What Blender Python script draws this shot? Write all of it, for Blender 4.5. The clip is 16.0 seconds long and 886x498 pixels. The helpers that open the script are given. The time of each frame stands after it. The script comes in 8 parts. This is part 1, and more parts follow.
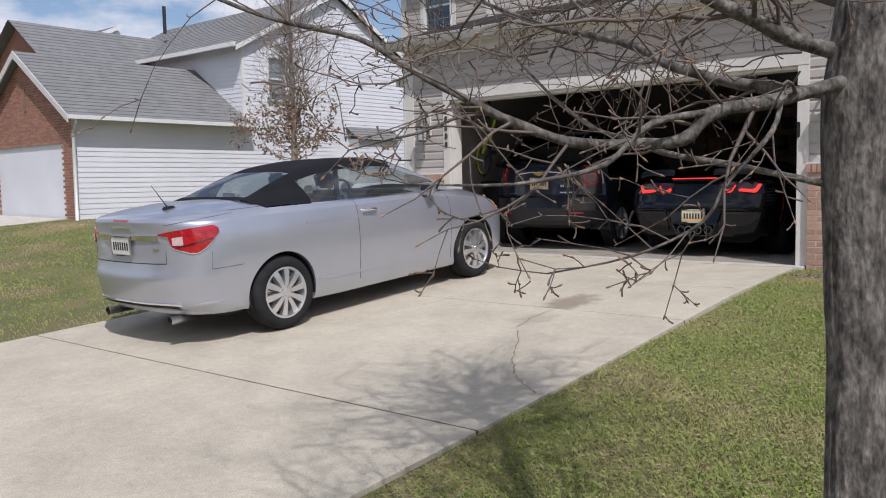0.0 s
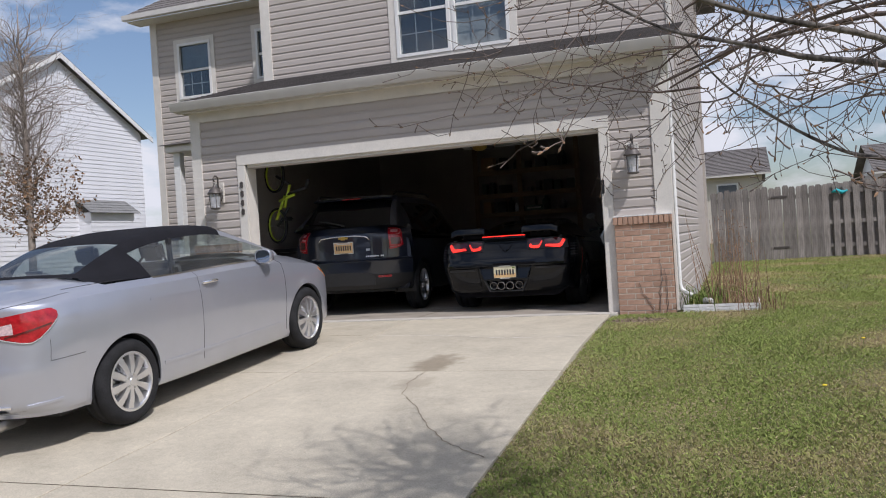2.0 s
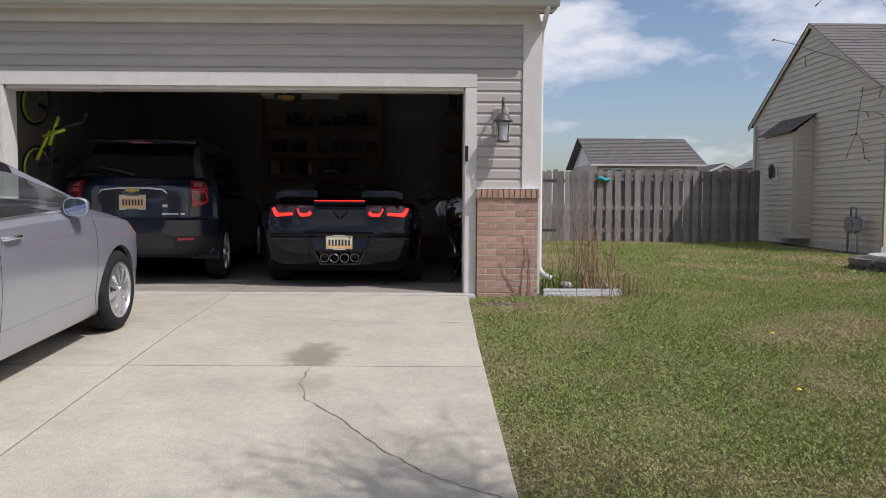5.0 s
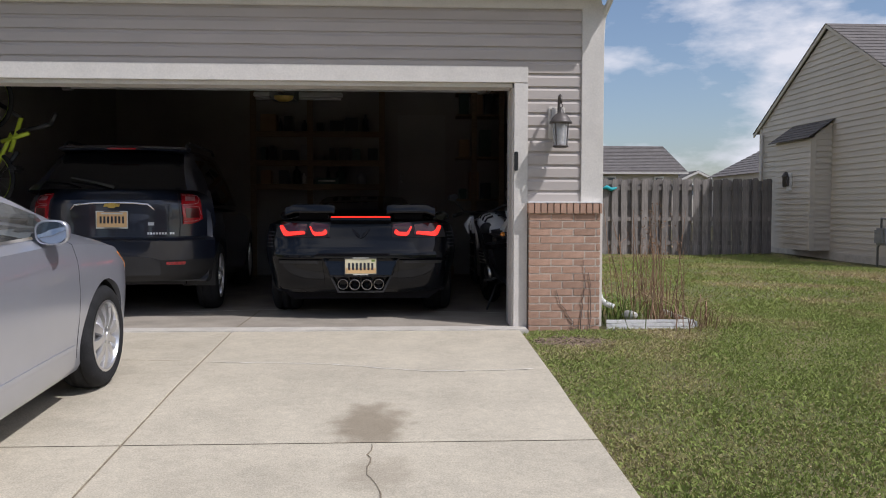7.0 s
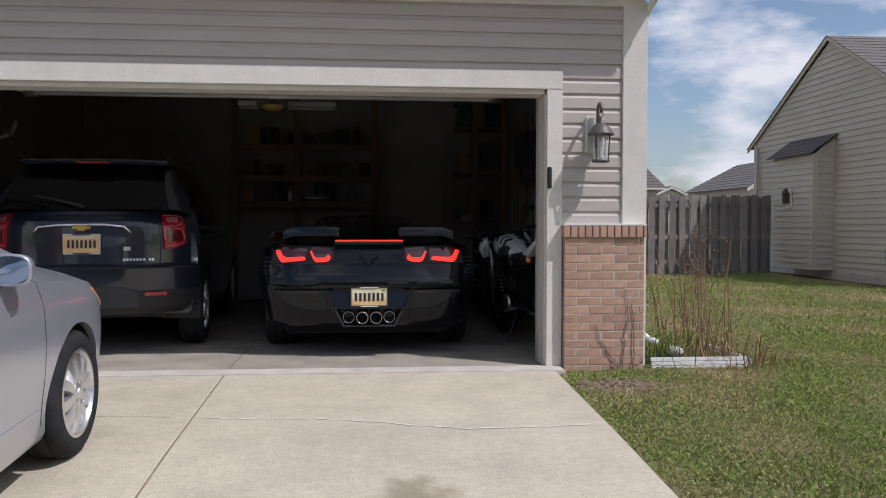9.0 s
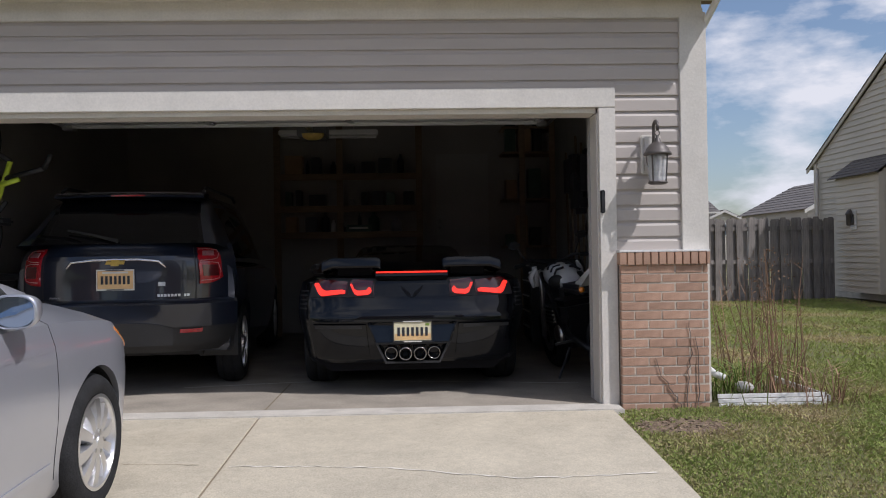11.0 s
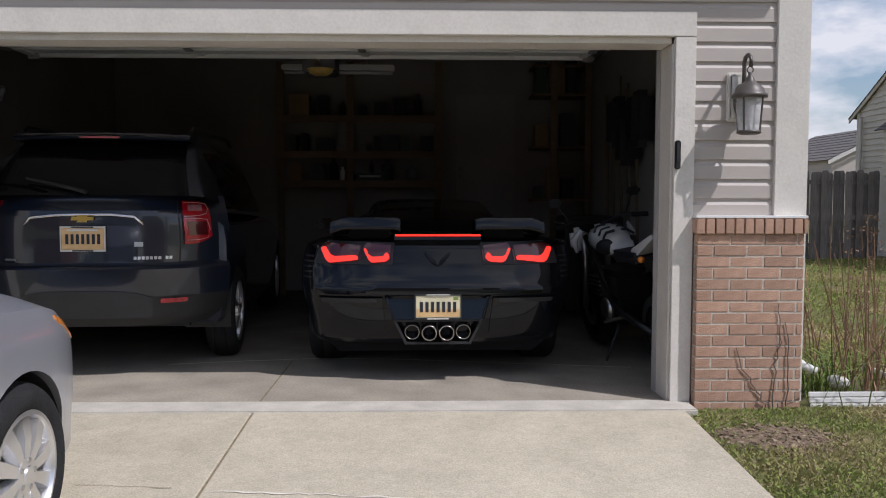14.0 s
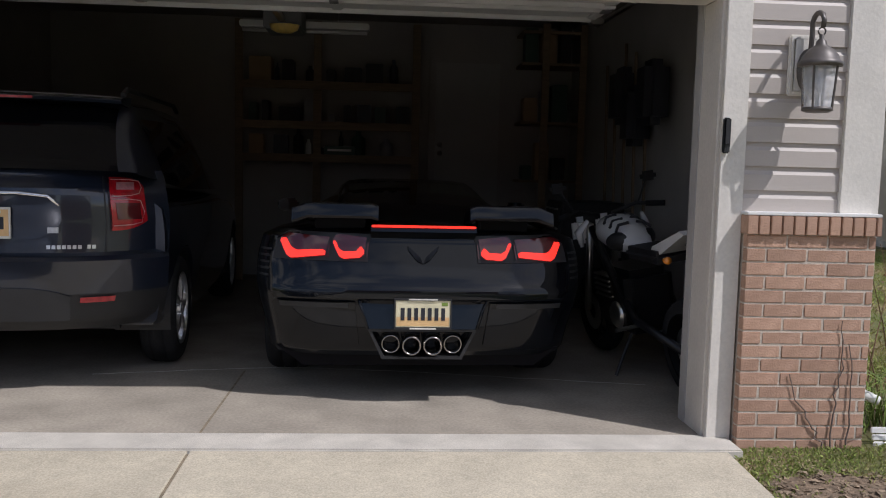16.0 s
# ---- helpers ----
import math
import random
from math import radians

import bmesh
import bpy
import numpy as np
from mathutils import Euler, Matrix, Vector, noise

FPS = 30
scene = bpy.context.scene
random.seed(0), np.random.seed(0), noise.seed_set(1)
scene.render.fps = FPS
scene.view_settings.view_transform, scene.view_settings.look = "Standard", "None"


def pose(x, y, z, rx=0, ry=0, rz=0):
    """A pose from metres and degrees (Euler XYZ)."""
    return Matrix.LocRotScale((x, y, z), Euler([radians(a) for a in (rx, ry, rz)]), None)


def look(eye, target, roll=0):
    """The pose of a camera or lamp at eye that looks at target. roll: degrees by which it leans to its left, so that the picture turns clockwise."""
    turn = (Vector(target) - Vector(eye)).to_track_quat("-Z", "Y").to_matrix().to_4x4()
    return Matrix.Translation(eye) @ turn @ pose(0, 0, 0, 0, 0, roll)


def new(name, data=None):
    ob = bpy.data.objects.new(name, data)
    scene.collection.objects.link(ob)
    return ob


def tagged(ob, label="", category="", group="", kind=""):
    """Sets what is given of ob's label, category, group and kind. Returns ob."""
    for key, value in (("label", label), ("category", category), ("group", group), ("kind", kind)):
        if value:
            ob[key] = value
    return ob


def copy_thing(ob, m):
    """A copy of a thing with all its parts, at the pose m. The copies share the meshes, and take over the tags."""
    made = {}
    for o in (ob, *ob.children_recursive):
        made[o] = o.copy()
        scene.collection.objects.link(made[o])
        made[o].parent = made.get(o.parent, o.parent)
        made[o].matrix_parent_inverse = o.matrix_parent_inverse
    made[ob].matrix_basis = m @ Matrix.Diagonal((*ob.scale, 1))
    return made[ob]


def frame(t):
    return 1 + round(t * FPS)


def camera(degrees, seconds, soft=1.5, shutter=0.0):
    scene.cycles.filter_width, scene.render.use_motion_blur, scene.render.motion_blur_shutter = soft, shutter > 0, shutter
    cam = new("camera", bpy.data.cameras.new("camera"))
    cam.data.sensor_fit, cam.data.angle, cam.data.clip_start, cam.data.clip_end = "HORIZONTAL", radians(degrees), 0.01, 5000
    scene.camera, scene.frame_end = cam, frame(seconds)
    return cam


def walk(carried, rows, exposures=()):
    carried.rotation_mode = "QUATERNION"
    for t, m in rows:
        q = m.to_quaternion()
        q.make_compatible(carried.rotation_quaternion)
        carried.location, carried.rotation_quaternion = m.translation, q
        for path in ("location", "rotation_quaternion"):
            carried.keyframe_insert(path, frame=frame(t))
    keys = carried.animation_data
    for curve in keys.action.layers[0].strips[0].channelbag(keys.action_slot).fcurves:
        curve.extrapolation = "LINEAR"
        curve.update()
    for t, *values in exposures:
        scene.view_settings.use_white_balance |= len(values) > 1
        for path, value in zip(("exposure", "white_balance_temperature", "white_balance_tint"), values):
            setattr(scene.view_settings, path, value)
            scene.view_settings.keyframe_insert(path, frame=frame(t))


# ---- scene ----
cam = camera(55.9, 16.0, soft=1.05)
PATH = [
    (0, (5.29, -9.631, 0.986), (4.023, -8.091, 0.83), -1.1),
    (0.5, (5.018, -9.644, 0.99), (3.815, -8.049, 0.902), -1.9),
    (1, (4.663, -9.852, 1.003), (3.64, -8.134, 0.947), -2.0),
    (1.5, (4.426, -9.964, 0.978), (3.603, -8.141, 0.956), -2.5),
    (2, (3.969, -10.042, 0.97), (3.297, -8.158, 0.952), -3.6),
    (2.5, (3.579, -10.09, 0.974), (3.128, -8.142, 0.939), -2.7),
    (3, (3.136, -9.943, 1.001), (2.883, -7.96, 0.928), -2.5),
    (3.5, (2.763, -9.77, 0.963), (2.601, -7.778, 0.879), -1.7),
    (4, (2.481, -9.617, 0.976), (2.463, -7.62, 0.877), 0.0),
    (4.2, (2.4, -9.488, 0.957), (2.385, -7.491, 0.84), 0.1),
    (6.3, (1.718, -7.986, 1.055), (1.788, -5.99, 0.957), 0.7),
    (6.5, (1.618, -7.809, 1.026), (1.667, -5.812, 0.93), 0.4),
    (7, (1.421, -7.521, 1.063), (1.524, -5.526, 0.969), 0.1),
    (7.5, (1.33, -7.243, 1.052), (1.472, -5.251, 0.941), -0.2),
    (8, (1.241, -6.907, 1.093), (1.366, -4.913, 1.018), -0.9),
    (8.5, (1.065, -6.632, 1.115), (1.205, -4.638, 1.044), -0.3),
    (9, (1.032, -6.544, 1.131), (1.212, -4.553, 1.072), 0.1),
    (9.5, (1.072, -6.449, 1.142), (1.219, -4.455, 1.12), -0.1),
    (10, (1.1, -6.375, 1.149), (1.183, -4.377, 1.159), -0.5),
    (10.2, (1.125, -6.347, 1.136), (1.171, -4.348, 1.153), -0.5),
    (12.3, (0.994, -5.679, 1.144), (1.097, -3.682, 1.139), -1.6),
    (12.5, (1.018, -5.605, 1.157), (1.087, -3.606, 1.148), -1.6),
    (13, (1.064, -5.412, 1.191), (1.011, -3.415, 1.113), -1.5),
    (13.5, (1.016, -5.182, 1.245), (0.97, -3.185, 1.151), -0.5),
    (14, (0.945, -5.011, 1.243), (0.993, -3.015, 1.12), 0.1),
    (14.5, (0.989, -4.738, 1.245), (1.045, -2.743, 1.114), 0.2),
    (15, (0.97, -4.497, 1.263), (0.977, -2.502, 1.113), 0.2),
    (15.5, (0.936, -4.188, 1.294), (0.937, -2.195, 1.13), 0.7),
    (16, (0.848, -3.995, 1.291), (0.98, -2.008, 1.108), 1.4),
]
walk(cam, [(t, look(eye, target, roll)) for t, eye, target, roll in PATH],
     exposures=[(0.0, -0.02, 6170, 15.0), (16.0, -0.02, 6170, 15.0)])

# ---- world, sun ----
SUN_WAY = Vector((-0.62, 0.42, -1.0)).normalized()
world = bpy.data.worlds.new("sky")
scene.world = world
world.use_nodes = True
wn, wl = world.node_tree.nodes, world.node_tree.links
wn.clear()
sky = wn.new("ShaderNodeTexSky")
sky.sky_type, sky.sun_disc = "NISHITA", False
sky.sun_elevation = math.asin(-SUN_WAY.z)
sky.sun_rotation = math.atan2(-SUN_WAY.x, -SUN_WAY.y)
sky.air_density, sky.dust_density, sky.ozone_density = 1.0, 1.3, 1.3
coord = wn.new("ShaderNodeTexCoord")
mapping = wn.new("ShaderNodeMapping")
mapping.inputs["Scale"].default_value = (1.0, 1.0, 2.6)
mapping.inputs["Location"].default_value = (0.35, 0.1, 0.22)
cloud = wn.new("ShaderNodeTexNoise")
cloud.inputs["Scale"].default_value, cloud.inputs["Detail"].default_value, cloud.inputs["Roughness"].default_value = 4.2, 12.0, 0.55
ramp = wn.new("ShaderNodeValToRGB")
ramp.color_ramp.elements[0].position, ramp.color_ramp.elements[1].position = 0.475, 0.60
mixc = wn.new("ShaderNodeMix")
mixc.data_type = "RGBA"
mixc.inputs[7].default_value = (7.2, 7.3, 7.6, 1)
back = wn.new("ShaderNodeBackground")
back.inputs["Strength"].default_value = 0.108
outw = wn.new("ShaderNodeOutputWorld")
wl.new(coord.outputs["Generated"], mapping.inputs["Vector"])
wl.new(mapping.outputs["Vector"], cloud.inputs["Vector"])
wl.new(cloud.outputs["Fac"], ramp.inputs["Fac"])
wl.new(ramp.outputs["Color"], mixc.inputs[0])
wl.new(sky.outputs["Color"], mixc.inputs[6])
wl.new(mixc.outputs[2], back.inputs["Color"])
wl.new(back.outputs["Background"], outw.inputs["Surface"])
sun = new("sun", bpy.data.lights.new("sun", "SUN"))
sun.data.energy, sun.data.angle, sun.data.color = 3.45, radians(0.6), (1.0, 0.975, 0.95)
sun.matrix_world = look((0, 0, 20), Vector((0, 0, 20)) + SUN_WAY)


# ---- materials ----
def pbr(name, color, rough=0.6, metal=0.0, var=0.12, scale=8.0, fine=0.0, fine_scale=120.0, bump=0.0, bump_scale=60.0,
        coat=0.0, spec=0.5, emit=None, emit_strength=0.0, island=0.0, alpha_mix=None, stretch=(1, 1, 1), tint=None):
    """A procedural surface: base colour with two scales of variation, and fine relief."""
    m = bpy.data.materials.new(name)
    m.use_nodes = True
    nt = m.node_tree
    b = nt.nodes["Principled BSDF"]
    b.inputs["Roughness"].default_value, b.inputs["Metallic"].default_value = rough, metal
    b.inputs["Coat Weight"].default_value, b.inputs["Coat Roughness"].default_value = coat, 0.04
    b.inputs["Specular IOR Level"].default_value = spec
    if emit:
        b.inputs["Emission Color"].default_value, b.inputs["Emission Strength"].default_value = (*emit, 1), emit_strength
    tc = nt.nodes.new("ShaderNodeTexCoord")
    mp = nt.nodes.new("ShaderNodeMapping")
    mp.inputs["Scale"].default_value = stretch
    nt.links.new(tc.outputs["Object"], mp.inputs["Vector"])
    dark = tuple(c * (1 - var) for c in color)
    lite = tuple(min(1, c * (1 + var)) for c in (tint or color))
    n1 = nt.nodes.new("ShaderNodeTexNoise")
    n1.inputs["Scale"].default_value, n1.inputs["Detail"].default_value = scale, 6
    nt.links.new(mp.outputs["Vector"], n1.inputs["Vector"])
    r1 = nt.nodes.new("ShaderNodeValToRGB")
    r1.color_ramp.elements[0].position, r1.color_ramp.elements[1].position = 0.3, 0.7
    r1.color_ramp.elements[0].color, r1.color_ramp.elements[1].color = (*dark, 1), (*lite, 1)
    nt.links.new(n1.outputs["Fac"], r1.inputs["Fac"])
    col = r1.outputs["Color"]
    if fine:
        n2 = nt.nodes.new("ShaderNodeTexNoise")
        n2.inputs["Scale"].default_value, n2.inputs["Detail"].default_value = fine_scale, 3
        nt.links.new(mp.outputs["Vector"], n2.inputs["Vector"])
        mr = nt.nodes.new("ShaderNodeMapRange")
        mr.inputs[1].default_value, mr.inputs[2].default_value = 0.3, 0.7
        mr.inputs[3].default_value, mr.inputs[4].default_value = 1 - fine, 1 + fine
        nt.links.new(n2.outputs["Fac"], mr.inputs[0])
        vm = nt.nodes.new("ShaderNodeVectorMath")
        vm.operation = "SCALE"
        nt.links.new(col, vm.inputs[0])
        nt.links.new(mr.outputs[0], vm.inputs["Scale"])
        col = vm.outputs[0]
    if island:
        src = nt.nodes.new("ShaderNodeObjectInfo").outputs["Random"] if island > 0 else nt.nodes.new("ShaderNodeNewGeometry").outputs["Random Per Island"]
        mr = nt.nodes.new("ShaderNodeMapRange")
        mr.inputs[3].default_value, mr.inputs[4].default_value = 1 - abs(island), 1 + abs(island)
        nt.links.new(src, mr.inputs[0])
        vm = nt.nodes.new("ShaderNodeVectorMath")
        vm.operation = "SCALE"
        nt.links.new(col, vm.inputs[0])
        nt.links.new(mr.outputs[0], vm.inputs["Scale"])
        col = vm.outputs[0]
    nt.links.new(col, b.inputs["Base Color"])
    if bump:
        n3 = nt.nodes.new("ShaderNodeTexNoise")
        n3.inputs["Scale"].default_value, n3.inputs["Detail"].default_value = bump_scale, 5
        nt.links.new(mp.outputs["Vector"], n3.inputs["Vector"])
        bp = nt.nodes.new("ShaderNodeBump")
        bp.inputs["Strength"].default_value, bp.inputs["Distance"].default_value = bump, 0.01
        nt.links.new(n3.outputs["Fac"], bp.inputs["Height"])
        nt.links.new(bp.outputs["Normal"], b.inputs["Normal"])
    return m


def glass(name, color, rough=0.02, clear=0.8, ior=1.5, dust=0.0):
    """Thin window glass: a clear, tinted pane with a mirror-like face."""
    m = bpy.data.materials.new(name)
    m.use_nodes = True
    nt = m.node_tree
    nt.nodes.remove(nt.nodes["Principled BSDF"])
    tr, gl, mx, lw, pw, ma = (nt.nodes.new("ShaderNode" + k) for k in ("BsdfTransparent", "BsdfGlossy", "MixShader", "LayerWeight", "Math", "Math"))
    tr.inputs["Color"].default_value = (*(c * clear for c in color), 1)
    gl.inputs["Roughness"].default_value = rough
    lw.inputs["Blend"].default_value = 0.5
    pw.operation, ma.operation = "POWER", "MULTIPLY_ADD"
    pw.inputs[1].default_value = 5.0
    f0 = ((ior - 1) / (ior + 1)) ** 2
    ma.inputs[1].default_value, ma.inputs[2].default_value = 1 - f0, f0
    nt.links.new(lw.outputs["Facing"], pw.inputs[0])
    nt.links.new(pw.outputs[0], ma.inputs[0])
    nt.links.new(ma.outputs[0], mx.inputs[0])
    nt.links.new(tr.outputs[0], mx.inputs[1])
    nt.links.new(gl.outputs[0], mx.inputs[2])
    out = mx.outputs[0]
    if dust:
        df, m2 = nt.nodes.new("ShaderNodeBsdfDiffuse"), nt.nodes.new("ShaderNodeMixShader")
        df.inputs["Color"].default_value = (0.52, 0.54, 0.55, 1)
        m2.inputs[0].default_value = dust
        nt.links.new(out, m2.inputs[1])
        nt.links.new(df.outputs[0], m2.inputs[2])
        out = m2.outputs[0]
    nt.links.new(out, nt.nodes["Material Output"].inputs["Surface"])
    return m


M_SIDING = pbr("vinyl_siding_beige", (0.465, 0.415, 0.372), 0.55, var=0.05, scale=1.5, fine=0.03, fine_scale=90, bump=0.06, bump_scale=40, island=0.03, stretch=(1, 1, 6))
M_SIDING_R = pbr("vinyl_siding_cream", (0.57, 0.52, 0.44), 0.6, var=0.05, scale=1.2, fine=0.03, bump=0.05, island=-0.03)
M_SIDING_W = pbr("vinyl_siding_white", (0.74, 0.74, 0.76), 0.55, var=0.04, scale=1.2, fine=0.02, island=-0.03)
M_TRIM = pbr("painted_trim", (0.68, 0.64, 0.575), 0.5, var=0.06, scale=5, fine=0.05, fine_scale=60, bump=0.12, bump_scale=50)
M_WHITE = pbr("white_aluminium", (0.76, 0.75, 0.72), 0.4, var=0.04, scale=4)
M_GUTTER = pbr("gutter_paint", (0.60, 0.57, 0.53), 0.4, var=0.05, scale=3)
M_BRICK = pbr("brick", (0.405, 0.245, 0.165), 0.85, var=0.10, scale=11, fine=0.08, fine_scale=150, bump=0.28, bump_scale=90, island=0.13, tint=(0.455, 0.285, 0.20))
M_BRICK_FAR = pbr("brick_far", (0.33, 0.16, 0.11), 0.9, var=0.15, scale=14, fine=0.12, bump=0.3, island=-0.2)
M_MORTAR = pbr("mortar", (0.55, 0.475, 0.39), 0.95, var=0.1, scale=20, fine=0.1, bump=0.4)
M_SHINGLE = pbr("asphalt_shingle", (0.15, 0.135, 0.125), 0.95, var=0.16, scale=3, fine=0.3, fine_scale=70, bump=0.4, bump_scale=60, island=-0.12)
M_SHINGLE_G = pbr("asphalt_shingle_grey", (0.20, 0.20, 0.195), 0.95, var=0.12, scale=3, fine=0.25, fine_scale=70, bump=0.4, bump_scale=60, island=-0.1)
M_DRYWALL = pbr("garage_drywall", (0.36, 0.335, 0.31), 0.9, var=0.1, scale=1.5, fine=0.05)
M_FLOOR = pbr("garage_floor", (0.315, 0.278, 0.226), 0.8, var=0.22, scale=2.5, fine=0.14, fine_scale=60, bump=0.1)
M_WOOD = pbr("pine_lumber", (0.215, 0.152, 0.092), 0.7, var=0.2, scale=6, fine=0.15, stretch=(1, 8, 8))
M_FENCE = pbr("weathered_cedar", (0.235, 0.212, 0.192), 0.9, var=0.32, scale=5, fine=0.25, fine_scale=50, bump=0.4, bump_scale=30, island=0.25, stretch=(6, 6, 0.6))
M_BARK = pbr("maple_bark", (0.082, 0.070, 0.060), 0.95, var=0.55, scale=30, fine=0.4, fine_scale=120, bump=1.0, bump_scale=60, stretch=(1, 1, 0.45), tint=(0.125, 0.112, 0.095))
M_TWIG_PALE = pbr("pale_twig_bark", (0.30, 0.25, 0.21), 0.85, var=0.25, scale=8, fine=0.2)
M_TWIG = pbr("twig_bark", (0.14, 0.108, 0.09), 0.85, var=0.25, scale=8, fine=0.2)
M_BLACK_PAINT = pbr("black_car_paint", (0.003, 0.004, 0.006), 0.35, var=0.05, scale=3, coat=0.7, spec=0.05)
M_NAVY_PAINT = pbr("dark_navy_car_paint", (0.011, 0.015, 0.026), 0.3, var=0.05, scale=3, coat=1.0, spec=0.3)
M_SILVER = pbr("silver_metallic_paint", (0.475, 0.49, 0.545), 0.33, metal=0.65, var=0.03, scale=3, fine=0.04, fine_scale=900, coat=0.7)
M_FABRIC = pbr("soft_top_fabric", (0.012, 0.012, 0.015), 0.95, var=0.15, scale=6, fine=0.3, fine_scale=700, bump=0.3, bump_scale=900, spec=0.2)
M_PLASTIC = pbr("black_plastic", (0.016, 0.016, 0.017), 0.55, var=0.15, scale=10, fine=0.1, bump=0.1, bump_scale=300)
M_RUBBER = pbr("tyre_rubber", (0.021, 0.021, 0.022), 0.85, var=0.25, scale=9, fine=0.2, bump=0.25, bump_scale=120, spec=0.2)
M_ALLOY = pbr("alloy", (0.72, 0.72, 0.73), 0.28, metal=0.9, var=0.05, scale=6)
M_BLACK_ALLOY = pbr("black_alloy", (0.02, 0.02, 0.022), 0.3, metal=0.5, var=0.1, scale=6)
M_CARBON = pbr("dark_satin_trim", (0.004, 0.004, 0.006), 0.28, var=0.1, scale=10, spec=0.07)
# steel with a lowered colour, standing in for dark reflections in the exhaust tips
M_DIM_STEEL = pbr("dim_steel", (0.30, 0.28, 0.26), 0.22, metal=1.0, var=0.1)
M_CHROME = pbr("chrome", (0.85, 0.85, 0.86), 0.08, metal=1.0, var=0.02)
M_STEEL = pbr("brushed_steel", (0.55, 0.54, 0.52), 0.3, metal=1.0, var=0.08, scale=10)
M_GOLD = pbr("gold_badge", (0.62, 0.42, 0.10), 0.3, metal=0.8, var=0.05)
M_RED_LENS = pbr("red_lens", (0.37, 0.010, 0.016), 0.12, var=0.3, scale=30, coat=0.8)
M_RED_LIT = pbr("lit_brake_lamp", (0.6, 0.02, 0.01), 0.2, var=0.1, scale=20, emit=(1.0, 0.036, 0.022), emit_strength=1.4)
M_RED_DARK = pbr("smoked_red_lens", (0.09, 0.008, 0.010), 0.12, var=0.1, coat=0.8)
M_AMBER = pbr("amber_lens", (0.75, 0.24, 0.02), 0.15, var=0.1, coat=0.8)
M_PINK_LENS = pbr("pale_red_lens", (0.55, 0.22, 0.22), 0.12, var=0.2, scale=30, coat=0.8)
M_PALE_LENS = pbr("reversing_lens", (0.58, 0.42, 0.42), 0.15, var=0.25, scale=60, coat=0.8)
M_LENS_CLEAR = pbr("clear_lens", (0.62, 0.60, 0.60), 0.12, var=0.2, scale=40, coat=0.8)
M_PLATE_Y = pbr("plate_yellow", (0.68, 0.62, 0.42), 0.4, var=0.12, scale=8)
M_PLATE_O = pbr("plate_orange", (0.72, 0.47, 0.22), 0.4, var=0.15, scale=9)
M_PLATE_W = pbr("plate_white", (0.66, 0.64, 0.58), 0.4, var=0.1, scale=8)
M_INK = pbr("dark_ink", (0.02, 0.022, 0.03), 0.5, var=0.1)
M_SEAT = pbr("dark_seat_leather", (0.02, 0.02, 0.023), 0.6, var=0.2, scale=12)
M_GLASS_CAR = glass("car_glass", (0.84, 0.92, 0.90), clear=0.74, ior=1.75, dust=0.04)
M_SEAT_GREY = pbr("grey_interior_cloth", (0.10, 0.10, 0.105), 0.8, var=0.15, scale=12)
M_GLASS_DARK = pbr("privacy_glass", (0.004, 0.004, 0.005), 0.04, var=0.0, spec=0.3)
M_GLASS_WIN = glass("window_glass", (0.75, 0.8, 0.82), ior=2.1)
M_MIRROR = pbr("mirror_glass", (0.38, 0.43, 0.48), 0.04, metal=1.0, var=0.0)
M_DRYWALL_PALE = pbr("pale_drywall", (0.40, 0.385, 0.365), 0.9, var=0.1, scale=1.5, fine=0.05)
M_CURTAIN = pbr("window_blind", (0.62, 0.62, 0.60), 0.8, var=0.08, scale=3)
M_ROOM = pbr("dark_room", (0.10, 0.10, 0.11), 0.9, var=0.1)
M_BRONZE = pbr("aged_bronze", (0.10, 0.088, 0.08), 0.45, metal=0.3, var=0.25, scale=12)
M_LAMP_GLASS = pbr("seeded_glass", (0.78, 0.79, 0.80), 0.2, var=0.12, scale=40)
M_LAMP_GLASS.node_tree.nodes["Principled BSDF"].inputs["Alpha"].default_value = 0.36
M_LIME = pbr("lime_paint", (0.52, 0.66, 0.05), 0.35, var=0.08)
M_MOTO_W = pbr("white_fairing", (0.70, 0.70, 0.70), 0.25, var=0.05, coat=0.8)
M_DOOR = pbr("sectional_door_steel", (0.80, 0.80, 0.78), 0.45, var=0.06, scale=2, fine=0.03, bump=0.08, bump_scale=80)
M_AMBER_GLASS = pbr("opener_lens", (0.85, 0.60, 0.16), 0.3, var=0.15, scale=20)
M_TEAL = pbr("teal_cloth", (0.03, 0.38, 0.42), 0.8, var=0.15)
M_MULCH = pbr("bare_soil", (0.175, 0.125, 0.082), 0.95, var=0.4, scale=22, fine=0.4, bump=0.8, bump_scale=50)
M_BLOCK = pbr("dark_garden_stone", (0.115, 0.105, 0.095), 0.9, var=0.25, scale=9, fine=0.3, fine_scale=60, bump=0.5, bump_scale=50, island=0.2)
M_CLOD = pbr("soil_clod", (0.22, 0.165, 0.11), 0.95, var=0.3, scale=30, island=-0.45)
M_STALK = pbr("dry_stalk", (0.27, 0.165, 0.10), 0.85, var=0.3, scale=6, island=-0.3)
M_GREEN_LEAF = pbr("spring_leaf", (0.14, 0.20, 0.035), 0.7, var=0.3, scale=6, island=-0.3)
M_DRY_LEAF = pbr("dry_leaf", (0.23, 0.14, 0.08), 0.85, var=0.3, scale=6, island=-0.35)
M_PEBBLE = pbr("pale_stone", (0.43, 0.41, 0.385), 0.9, var=0.2, scale=20, fine=0.2, island=-0.2)
M_BOX = pbr("painted_metal_box", (0.22, 0.22, 0.22), 0.5, var=0.1)
M_CARD = pbr("cardboard", (0.35, 0.24, 0.14), 0.85, var=0.15, scale=5)
